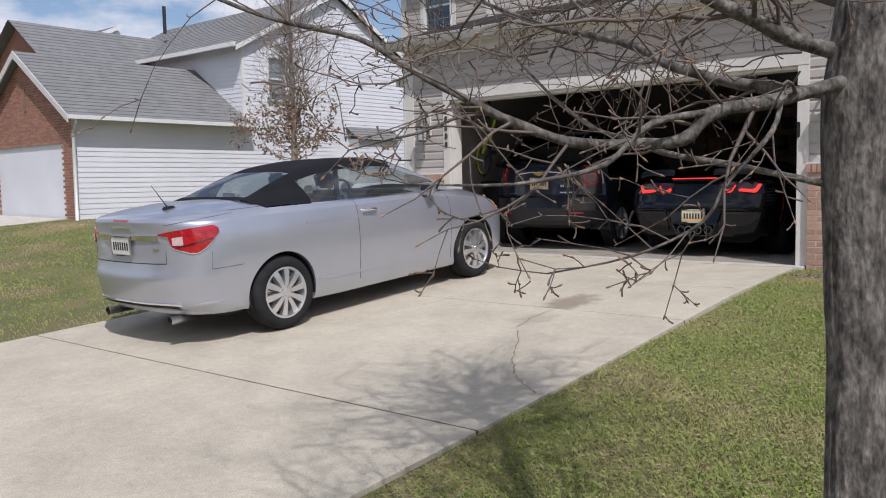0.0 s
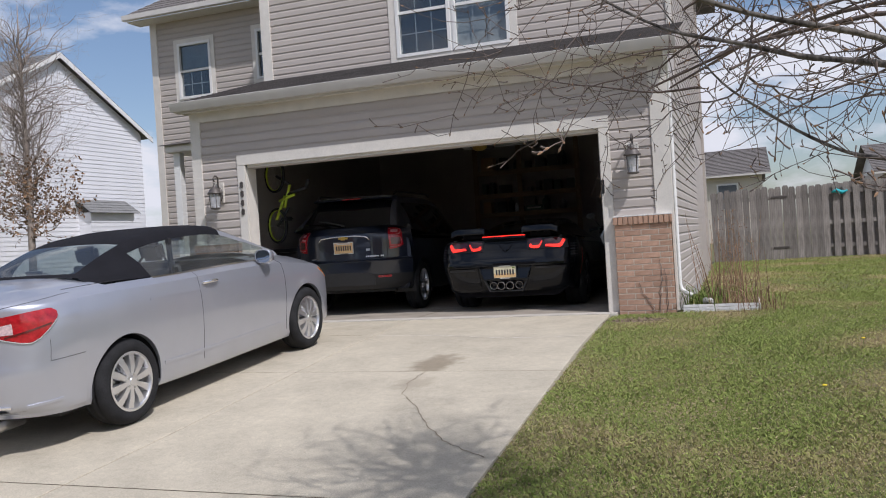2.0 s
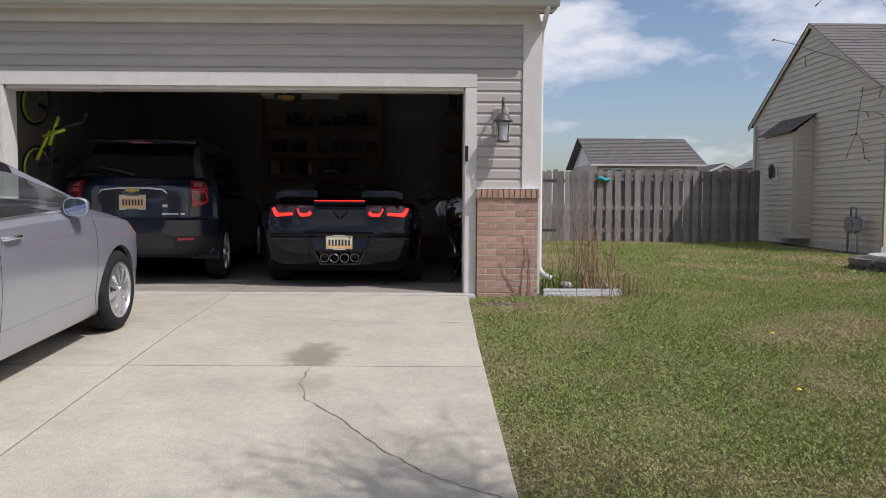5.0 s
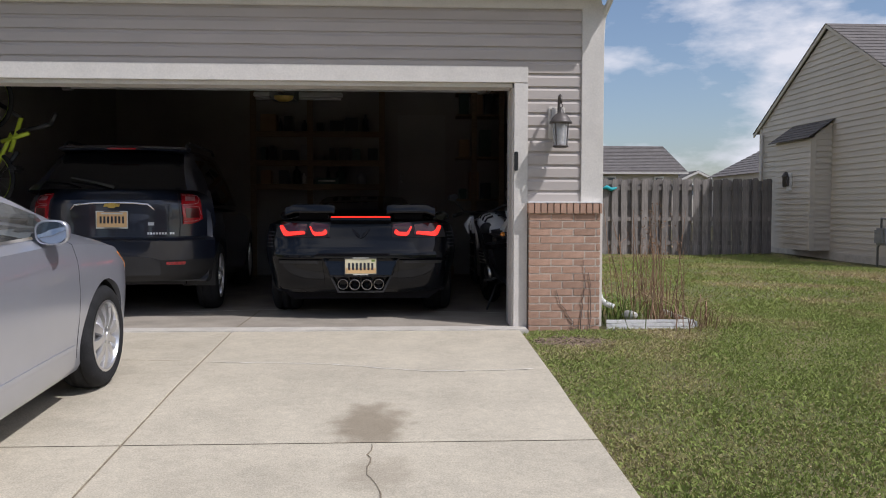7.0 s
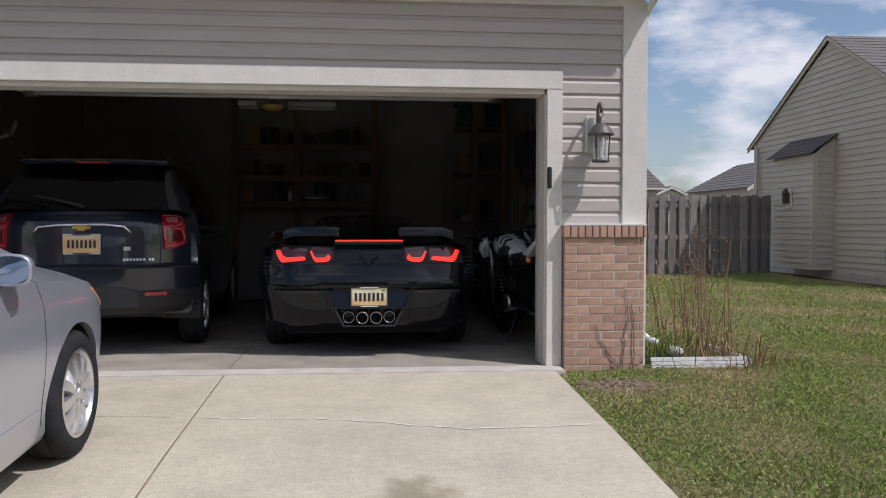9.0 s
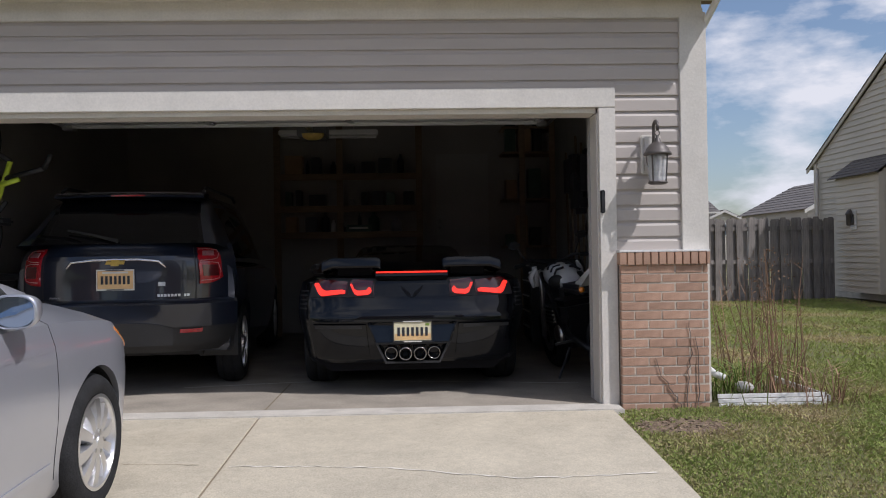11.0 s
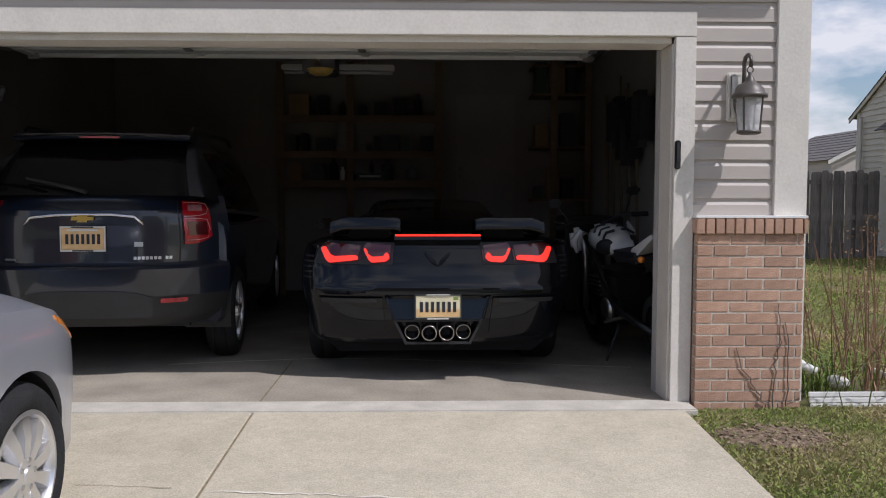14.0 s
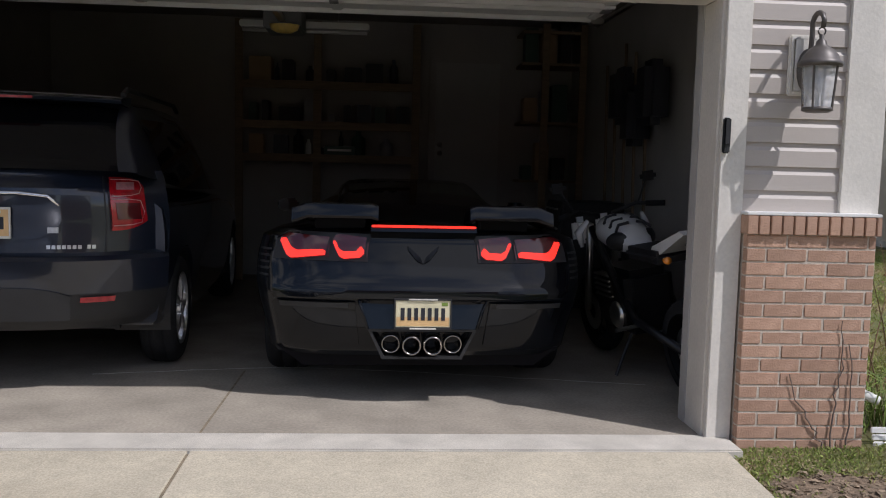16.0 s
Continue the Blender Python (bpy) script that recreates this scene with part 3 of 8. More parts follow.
siding(house, W2[1] + 0.12, 3.15, 3.72, 6.3, UY)
siding(house, W2[0] - 0.12, W2[1] + 0.12, W2[3] + 0.12, 6.3, UY)
siding(house, W2[0] - 0.12, W2[1] + 0.12, 3.72, W2[2] - 0.1, UY)
part("corner_board", boxed(-3.40, -3.22, UY - 0.03, UY + 0.012, 3.6, 6.3, 0.004), M_TRIM, house)
part("corner_board", boxed(3.15, 3.225, UY - 0.03, UY + 0.012, 3.6, 6.3, 0.004), M_TRIM, house)
for s0, s1 in ((W2[0] - 0.12, W2[0]), (W2[1], W2[1] + 0.12)):
    part("window_trim", boxed(s0, s1, UY - 0.03, UY + 0.012, W2[2] - 0.1, W2[3] + 0.12, 0.004), M_TRIM, house)
part("window_trim", boxed(W2[0], W2[1], UY - 0.03, UY + 0.012, W2[2] - 0.1, W2[2], 0.004), M_TRIM, house)
part("window_trim", boxed(W2[0], W2[1], UY - 0.03, UY + 0.012, W2[3], W2[3] + 0.12, 0.004), M_TRIM, house)
# east side wall of the house
siding(house, 0.02, 6.4, 0.0, 3.0, 3.225, "east")
siding(house, UY + 0.02, 10.4, 3.0, 6.3, 3.225, "east")
part("corner_board", boxed(3.2265, 3.256, -0.03, 0.10, 0.0, 2.9, 0.004), M_TRIM, house)
part("rear_wall", boxed(-7.9, 3.28, 10.4, 10.6, -0.2, 6.3), M_SIDING, house)
part("east_rear_wall", boxed(3.05, 3.221, 6.41, 10.39, -0.2, 3.0), M_SIDING, house)


def window_unit(name, x0, x1, z0, z1, y, parent=None, blind=0.0, grille=(0, 0), m=None, material=M_WHITE, mid=True):
    """A double-hung window: frame, two sashes with a meeting rail, panes, grille bars and a blind or a dim room behind."""
    w = tagged(new(name), "white double-hung vinyl window with grilles" if grille[0] else "white double-hung vinyl window", "window", kind="structure")
    f = 0.05
    bm = bmesh.new()
    for a in ((x0, x1, y - 0.045, y + 0.07, z0, z0 + f), (x0, x1, y - 0.045, y + 0.07, z1 - f, z1), (x0, x0 + f, y - 0.044, y + 0.069, z0 + f, z1 - f), (x1 - f, x1, y - 0.044, y + 0.069, z0 + f, z1 - f)):
        box(bm, *a)
    part("window_frame", bm, material, w)
    zm = (z0 + z1) / 2
    if mid:
        part("meeting_rail", boxed(x0 + f, x1 - f, y - 0.02, y + 0.03, zm - 0.022, zm + 0.022), material, w)
    for za, zb in ((z0 + f, zm - 0.022), (zm + 0.022, z1 - f)) if mid else ((z0 + f, z1 - f),):
        p = part("pane", boxed(x0 + f, x1 - f, y + 0.012, y + 0.016, za, zb), M_GLASS_WIN, w)
        p.visible_shadow = False
        if grille[0]:
            bm = bmesh.new()
            for k in range(1, grille[0]):
                xx = x0 + f + (x1 - x0 - 2 * f) * k / grille[0]
                box(bm, xx - 0.008, xx + 0.008, y + 0.017, y + 0.023, za, zb)
            for k in range(1, grille[1]):
                zz = za + (zb - za) * k / grille[1]
                box(bm, x0 + f, x1 - f, y + 0.0175, y + 0.0225, zz - 0.008, zz + 0.008)
            part("grille", bm, material, w)
    if blind:
        part("blind", boxed(x0 + f, x1 - f, y + 0.06, y + 0.066, z1 - f - (z1 - z0 - 2 * f) * blind, z1 - f), M_CURTAIN, w)
    part("room_backing", boxed(x0 - 0.1, x1 + 0.1, y + 0.5, y + 0.52, z0 - 0.1, z1 + 0.1), M_ROOM, w)
    if m is not None:
        w.matrix_world = m
    return w


window_unit("window_1", W2[0], -0.06, W2[2], W2[3], UY, blind=0.0, grille=(3, 2))
window_unit("window_2", -0.02, W2[1], W2[2], W2[3], UY, blind=1.0, grille=(3, 2))
part("window_mullion", boxed(-0.06, -0.02, UY - 0.03, UY + 0.012, W2[2], W2[3]), M_WHITE, house)
# left wing, set back
LY = 4.6
WA, WB = (-6.82, -6.02, 4.25, 5.40), (-4.95, -4.60, 4.45, 5.45)
pieces = [(-7.45, WA[0], -0.2, 5.9), (WA[1], WB[0], -0.2, 5.9), (WB[1], -3.2, -0.2, 5.9)]
for A in (WA, WB):
    pieces += [(A[0], A[1], -0.2, A[2]), (A[0], A[1], A[3], 5.9)]
for a in pieces:
    part("left_wall", boxed(a[0], a[1], LY + 0.014, LY + 0.2, a[2], a[3]), M_DRYWALL, house)
siding(house, -7.32, WA[0] - 0.09, 0.0, 5.9, LY)
siding(house, WA[1] + 0.09, WB[0] - 0.09, 0.0, 5.9, LY)
siding(house, WB[1] + 0.09, -3.38, 0.0, 5.9, LY)
for A in (WA, WB):
    siding(house, A[0] - 0.09, A[1] + 0.09, 0.0, A[2] - 0.09, LY)
    siding(house, A[0] - 0.09, A[1] + 0.09, A[3] + 0.09, 5.9, LY)
    for q in ((A[0] - 0.09, A[0], A[2] - 0.09, A[3] + 0.09), (A[1], A[1] + 0.09, A[2] - 0.09, A[3] + 0.09), (A[0], A[1], A[2] - 0.09, A[2]), (A[0], A[1], A[3], A[3] + 0.09)):
        part("window_trim", boxed(q[0], q[1], LY - 0.03, LY + 0.012, q[2], q[3]), M_TRIM, house)
window_unit("window_3", *WA, LY, blind=0.5, grille=(3, 2))
window_unit("window_4", *WB, LY, blind=0.55, grille=(2, 2))
part("corner_board", boxed(-7.48, -7.32, LY - 0.03, LY + 0.012, 0.0, 5.9, 0.004), M_TRIM, house)
part("west_wall", boxed(-7.47, -7.3, LY + 0.202, 10.39, -0.2, 5.9), M_SIDING, house)
part("soffit", boxed(-7.75, -3.2, LY - 0.38, LY + 0.012, 5.9, 5.92), M_TRIM, house)
part("gutter", boxed(-7.8, -3.2, LY - 0.5, LY - 0.39, 5.92, 6.03, 0.01), M_GUTTER, house)
shingles(house, [(-7.8, LY - 0.45, 6.02), (-3.2, LY - 0.45, 6.02), (-3.2, 7.8, 8.3), (-6.0, 7.8, 8.3)], M_SHINGLE, 24)
part("soffit", boxed(-3.45, 3.6, UY - 0.35, UY + 0.012, 6.3, 6.32), M_TRIM, house)
shingles(house, [(-3.6, UY - 0.45, 6.4), (3.7, UY - 0.45, 6.4), (3.7, 7.8, 8.3), (-3.6, 7.8, 8.3)], M_SHINGLE, 24)
shingles(house, [(3.7, 11.0, 6.0), (-8.2, 11.0, 6.0), (-6.0, 7.8, 8.3), (3.7, 7.8, 8.3)], M_SHINGLE, 14)
# porch beside the garage
part("porch_roof", boxed(-5.25, -3.32, 1.9, LY - 0.03, 2.78, 2.9, 0.01), M_TRIM, house)
shingles(house, [(-5.32, 1.85, 2.9), (-3.32, 1.85, 2.9), (-3.32, LY - 0.03, 3.5), (-5.32, LY - 0.03, 3.5)], M_SHINGLE, 8)
part("porch_post", boxed(-5.15, -5.02, 2.0, 2.13, -0.1, 2.78, 0.006), M_WHITE, house)
part("porch_floor", boxed(-5.3, -3.32, 1.8, LY - 0.03, -0.3, -0.02, 0.01), M_APRON, house)
d1 = tagged(new("door_1"), "dark grey panelled front door in a white frame", "door", kind="structure")
part("door_frame", boxed(-4.75, -3.7, LY - 0.05, LY - 0.016, 0.0, 2.2, 0.004), M_WHITE, d1)
part("door_leaf", boxed(-4.66, -3.79, LY - 0.07, LY - 0.052, 0.03, 2.12, 0.004), M_BOX, d1)

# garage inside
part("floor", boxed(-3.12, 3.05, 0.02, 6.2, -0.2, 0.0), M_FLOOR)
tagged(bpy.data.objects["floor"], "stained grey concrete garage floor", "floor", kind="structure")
bm = bmesh.new()
grid(bm, [[(x, y - w, 0.0015), (x, y, 0.0030), (x, y + w, 0.0015)] for x, y, w in [(-0.95 + 0.114 * k, 1.18 + 0.29 * math.sin(max(0.0, min(1.0, k / 18)) * math.pi / 2) - 0.45 * max(0.0, (k - 10) / 20) + 0.02 * noise.noise(Vector((k * 0.9, 2, 0))), 0.006 + 0.003 * math.sin(k * 1.7)) for k in range(31)]])
part("floor_crack", bm, M_SALT, bpy.data.objects["floor"], "pale mineral line along a floor crack")
part("floor_joint", boxed(-0.052, -0.040, 0.03, 1.3, 0.001, 0.0025), M_CRACK, bpy.data.objects["floor"])
cl = part("ceiling", boxed(-3.12, 3.05, 0.192, 6.2, 3.06, 3.12), M_DRYWALL)
tagged(cl, "drywall garage ceiling in deep shade", "ceiling", kind="structure")

# brick piers, laid last as single bricks
def brick_pier(x0, x1, y0, y1, z0, z1, name):
    """A pier of running-bond bricks with a soldier course on top."""
    p = tagged(new(name), "red-brown brick pier with a soldier-course ledge", "brick pier", kind="structure")
    part("mortar_bed", boxed(x0 + 0.0035, x1 - 0.0035, y0 + 0.0035, y1, z0, z1 - 0.004), M_MORTAR, p)
    h, length = 0.0677, 0.2032
    meshes = {}
    rnd = random.Random(3)

    def brick(a, b, c, d, e, f):
        key = tuple(round(v, 3) for v in (b - a, d - c, f - e))
        if key not in meshes:
            meshes[key] = finish(boxed(0, b - a, 0, d - c, 0, f - e, 0.003), "brick", M_BRICK)
        ob = new("brick", meshes[key])
        ob.parent = p
        ob.location = (a, c + rnd.uniform(-0.0015, 0.0015), e)

    n = int((z1 - z0 - 0.10) / h)
    top = z1 - 0.098
    for k in range(n + 1):
        zb = top - (k + 1) * h
        if zb < z0 - 0.05:
            break
        x = x0 - (0.1016 if k % 2 else 0.0)
        while x < x1 - 0.01:
            a, b = max(x, x0), min(x + length - 0.009, x1)
            if b - a > 0.02:
                brick(a, b, y0, y0 + 0.05, zb + 0.009, zb + h)
            x += length
        y = y0 + 0.052 + (0.05 if k % 2 else 0.0)
        while y < y1 - 0.02:
            a, b = y, min(y + length - 0.009, y1)
            brick(x1 - 0.05, x1, a, b, zb + 0.009, zb + h)
            y += length
    x = x0 - 0.012
    while x < x1 + 0.01:
        b = min(x + 0.051, x1 + 0.012)
        if b - x > 0.02:
            brick(x, b, y0 - 0.022, y0 + 0.08, z1 - 0.094, z1 - 0.004)
        x += 0.0585
    part("flashing", boxed(x0 - 0.014, x1 + 0.014, y0 - 0.018, 0.0, z1 - 0.002, z1 + 0.014, 0.003), M_WHITE, p)
    return p


brick_pier(2.578, 3.222, -0.085, 0.012, -0.12, 1.125, "brick_pier_east")
brick_pier(-3.285, -2.578, -0.085, 0.012, -0.12, 1.125, "brick_pier_west")


# ---- fence ----
def make_fence():
    f = tagged(new("fence"), "weathered grey shadow-box board fence", "fence")
    FY, zb, zt = 11.4, 0.02, 1.76
    rnd = random.Random(8)
    for z in (0.31, 0.86, 1.56):
        part("rail", boxed(5.76, 9.98, FY - 0.02, FY + 0.02, z - 0.045, z + 0.045), M_FENCE, f)
    for x in (5.78, 7.86, 9.92):
        part("post", boxed(x - 0.045, x + 0.045, FY + 0.045, FY + 0.13, -0.15, zt - 0.02), M_FENCE, f)
    boards = []
    for k in range(3):
        bm = bmesh.new()
        prism(bm, [(0, 0), (0.14, 0), (0.14, 1.68 + 0.02 * k), (0.115, 1.73 + 0.02 * k), (0.025, 1.73 + 0.02 * k), (0, 1.68 + 0.02 * k)], 0, 0.018, "y")
        boards.append(finish(bm, "board", M_FENCE))
    x, k = 5.80, 0
    while x < 9.86:
        for front in (True, False):
            ob = new("board", boards[k % 3])
            ob.parent = f
            ob.location = (x + (0 if front else 0.115), FY - 0.042 if front else FY + 0.024, zb + rnd.uniform(-0.01, 0.02))
            ob.rotation_euler = (0, radians(rnd.uniform(-0.6, 0.6)), 0)
            k += 1
        x += 0.235 + rnd.uniform(-0.012, 0.012)
    g = tagged(new("fence_gate"), "weathered solid board fence gate with black strap hinges", "gate")
    x = 3.34
    while x < 5.70:
        ob = new("board", boards[k % 3])
        ob.parent = g
        ob.location = (x, FY - 0.042, zb - 0.02 + rnd.uniform(-0.01, 0.02))
        ob.rotation_euler = (0, radians(rnd.uniform(-0.5, 0.5)), 0)
        k += 1
        x += 0.146
    part("gate_rail", boxed(3.34, 5.72, FY - 0.022, FY + 0.02, 0.26, 0.36), M_FENCE, g)
    part("gate_rail", boxed(3.34, 5.72, FY - 0.022, FY + 0.02, 1.46, 1.56), M_FENCE, g)
    for z in (0.32, 1.52):
        part("hinge", boxed(4.7, 5.05, FY - 0.052, FY - 0.044, z - 0.025, z + 0.025), M_BRONZE, g, "black strap hinge")
    b = bmesh.new()
    tube(b, [(0, 0, 0), (0.1, -0.02, 0.03), (0.22, 0.01, -0.02), (0.34, 0, 0.02)], [0.02, 0.05, 0.045, 0.015], 8)
    t = part("cloth", b, M_TEAL, smooth=60)
    t.location = (6.02, FY - 0.08, 1.55)
    tagged(t, "crumpled teal cloth hooked over the fence boards", "cloth")


make_fence()


# ---- neighbours ----
def lap_wall(parent, outline, plane, axis, name, material, h=0.125, thick=0.011, out=1):
    """A wall of one outline with lapped siding: outline (u, z), cut into courses; plane: its place along axis."""
    zs = [p[1] for p in outline]
    n = len(outline)

    def span(z):
        us = []
        for i in range(n):
            (u0, a), (u1, b) = outline[i], outline[(i + 1) % n]
            if (a - z) * (b - z) < 0:
                us.append(u0 + (u1 - u0) * (z - a) / (b - a))
        return (min(us), max(us)) if len(us) >= 2 else None

    z, top = min(zs), max(zs)
    while z < top - 0.005:
        s0, s1 = span(z + 0.004), span(min(z + h, top) - 0.003)
        if s0 and s1:
            def at(u, zz, o):
                return (plane + o * out, u, zz) if axis == "x" else (u, plane + o * out, zz)
            z2 = min(z + h, top)
            bm = bmesh.new()
            vs = [bm.verts.new(q) for q in (at(s0[0], z, thick), at(s0[1], z, thick), at(s1[1], z2, 0.0), at(s1[0], z2, 0.0), at(s0[0], z, -0.01), at(s0[1], z, -0.01))]
            bm.faces.new(vs[:4])
            bm.faces.new((vs[4], vs[5], vs[1], vs[0]))
            bmesh.ops.recalc_face_normals(bm, faces=bm.faces[:])
            part(name, bm, material, parent)
        z += h


def right_neighbour():
    X = 10.65
    n = tagged(new("neighbour_house"), "cream vinyl-sided house with a gable wall and a small bump-out", "house")
    ya, yb, ym, ze, zr = 6.9, 13.5, 10.2, 3.14, 4.96
    lap_wall(n, [(ya, 0.15), (yb, 0.15), (yb, ze), (ym, zr), (ya, ze)], X, "x", "siding_board", M_SIDING_R, 0.125, 0.021, out=-1)
    part("wall_core", prism(bmesh.new(), [(ya, -0.1), (yb, -0.1), (yb, ze), (ym, zr), (ya, ze)], X + 0.02, X + 9, "x"), M_SIDING_R, n)
    part("foundation", boxed(X - 0.02, X + 9, ya - 0.005, yb + 0.005, -0.2, 0.17), M_APRON, n)
    for s, yo in ((-1, ya - 0.3), (1, yb + 0.3)):
        zl = ze - 0.3 * (zr - ze) / (ym - ya) + 0.05
        shingles(n, [(X - 0.09, yo, zl), (X + 9, yo, zl), (X + 9, ym, zr + 0.12), (X - 0.09, ym, zr + 0.12)], M_SHINGLE, 22, 0.014)
        bm = bmesh.new()
        prism(bm, [(yo, zl - 0.09), (yo, zl), (ym, zr + 0.12), (ym, zr + 0.03)], X - 0.075, X - 0.045, "x")
        part("rake_board", bm, M_SIDING_R, n)
    # bump-out
    b0, b1 = 9.95, 11.65
    XB = X - 0.45
    part("bump_out_core", boxed(XB + 0.02, X + 0.1, b0 + 0.02, b1 - 0.02, 0.2, 2.62), M_SIDING_R, n)
    lap_wall(n, [(b0, 0.2), (b1, 0.2), (b1, 2.62), (b0, 2.62)], XB, "x", "siding_board", M_SIDING_R, 0.125, 0.021, out=-1)
    lap_wall(n, [(XB, 0.2), (X, 0.2), (X, 2.96), (XB, 2.62)], b0, "y", "siding_board", M_SIDING_R, 0.125, 0.021, out=-1)
    shingles(n, [(XB - 0.14, b0 - 0.12, 2.60), (XB - 0.14, b1 + 0.12, 2.60), (X + 0.02, b1 + 0.12, 3.03), (X + 0.02, b0 - 0.12, 3.03)], M_SHINGLE, 6, 0.014)
    part("bump_out_corner", boxed(XB - 0.03, XB + 0.08, b0 - 0.02, b0 + 0.06, 0.2, 2.60), M_SIDING_R, n)
    part("corner_board", boxed(X - 0.03, X + 0.06, yb - 0.09, yb + 0.02, 0.15, ze), M_SIDING_R, n)
    bm = bmesh.new()
    tube(bm, [(X - 0.08, yb - 0.25, 3.0), (X - 0.08, yb - 0.25, 0.4), (X - 0.22, yb - 0.25, 0.27)], 0.035, 8)
    part("downspout", bm, M_SIDING_R, n, smooth=50)
    w = thing("wall_lantern", "small bronze wall lantern on the neighbour's siding", "lantern")
    part("mounting_block", boxed(XB - 0.042, XB - 0.014, 10.79, 11.01, 1.50, 1.90, 0.008), M_WHITE, w, "pale mounting block")
    part("back_plate", boxed(XB - 0.058, XB - 0.043, 10.85, 10.95, 1.60, 1.82, 0.006), M_BRONZE, w)
    bm = bmesh.new()
    lathe(bm, [(0.02, 1.91), (0.06, 1.85), (0.075, 1.82), (0.055, 1.80), (0.05, 1.61), (0.03, 1.58)], 10, "z", (XB - 0.13, 10.9, 0), True)
    part("lantern_body", bm, M_BRONZE, w, smooth=40)
    part("arm", tube(bmesh.new(), [(XB - 0.03, 10.9, 1.75), (XB - 0.09, 10.9, 1.93), (XB - 0.13, 10.9, 1.91)], 0.012, 6), M_BRONZE, w)
    # meters by the wall
    g = thing("gas_meter", "grey gas meter with pipes against the neighbour's wall", "gas meter")
    gx, gy = X - 0.30, 7.45
    part("meter_body", boxed(gx - 0.12, gx + 0.12, gy - 0.16, gy + 0.16, 0.42, 0.74, 0.04), M_BOX, g, smooth=40)
    part("pipe", tube(bmesh.new(), [(gx, gy - 0.12, 0.70), (gx, gy - 0.12, 0.90), (gx, gy + 0.1, 0.92), (gx, gy + 0.1, 0.70)], 0.022, 8), M_BOX, g, smooth=60)
    part("riser", tube(bmesh.new(), [(gx, gy - 0.2, -0.1), (gx, gy - 0.2, 0.38), (gx, gy - 0.1, 0.46)], 0.022, 8), M_BOX, g, smooth=60)
    part("riser", tube(bmesh.new(), [(gx, gy + 0.2, -0.1), (gx, gy + 0.2, 0.38), (gx, gy + 0.1, 0.46)], 0.022, 8), M_BOX, g, smooth=60)
    l = thing("raised_bed", "low round bed edged with dark stone blocks on the lawn", "garden bed")
    cx, cy, rnd = 9.5, 3.35, random.Random(31)
    stones = []
    for k in range(3):
        bm = bmesh.new()
        box(bm, -0.145, 0.145, -0.09, 0.09, 0.0, 0.105, 0.016)
        for v in bm.verts:
            v.co += 0.012 * noise.noise_vector(v.co * 9 + Vector((k * 3.1, 0, 0)))
        stones.append(finish(bm, "block", M_BLOCK, smooth=40))
    for tier in range(2):
        for k in range(22):
            a = 2 * math.pi * (k + 0.5 * tier) / 22
            ob = new("block", stones[(k + tier) % 3])
            ob.parent = l
            x, y = cx + 1.02 * math.cos(a), cy + 1.05 * math.sin(a)
            ob.location = (x, y, lawn_z(cx, cy) - 0.02 + 0.103 * tier)
            ob.rotation_euler = (0, 0, a + math.pi / 2 + rnd.uniform(-0.06, 0.06))
    part("soil", lathe(bmesh.new(), [(0.02, 0.17), (0.55, 0.16), (0.98, 0.12)], 28, "z", (cx, cy, 0)), M_MULCH, l, smooth=60)
    for k in range(5):
        a = 2.2 + 0.42 * k
        p = part("paver", boxed(-0.17, 0.17, -0.11, 0.11, 0.0, 0.06, 0.010), M_PEBBLE, l, "pale flat paver")
        p.matrix_world = pose(cx + 0.74 * math.cos(a), cy + 0.76 * math.sin(a), 0.165, 0, 0, math.degrees(a) + 90)


right_neighbour()


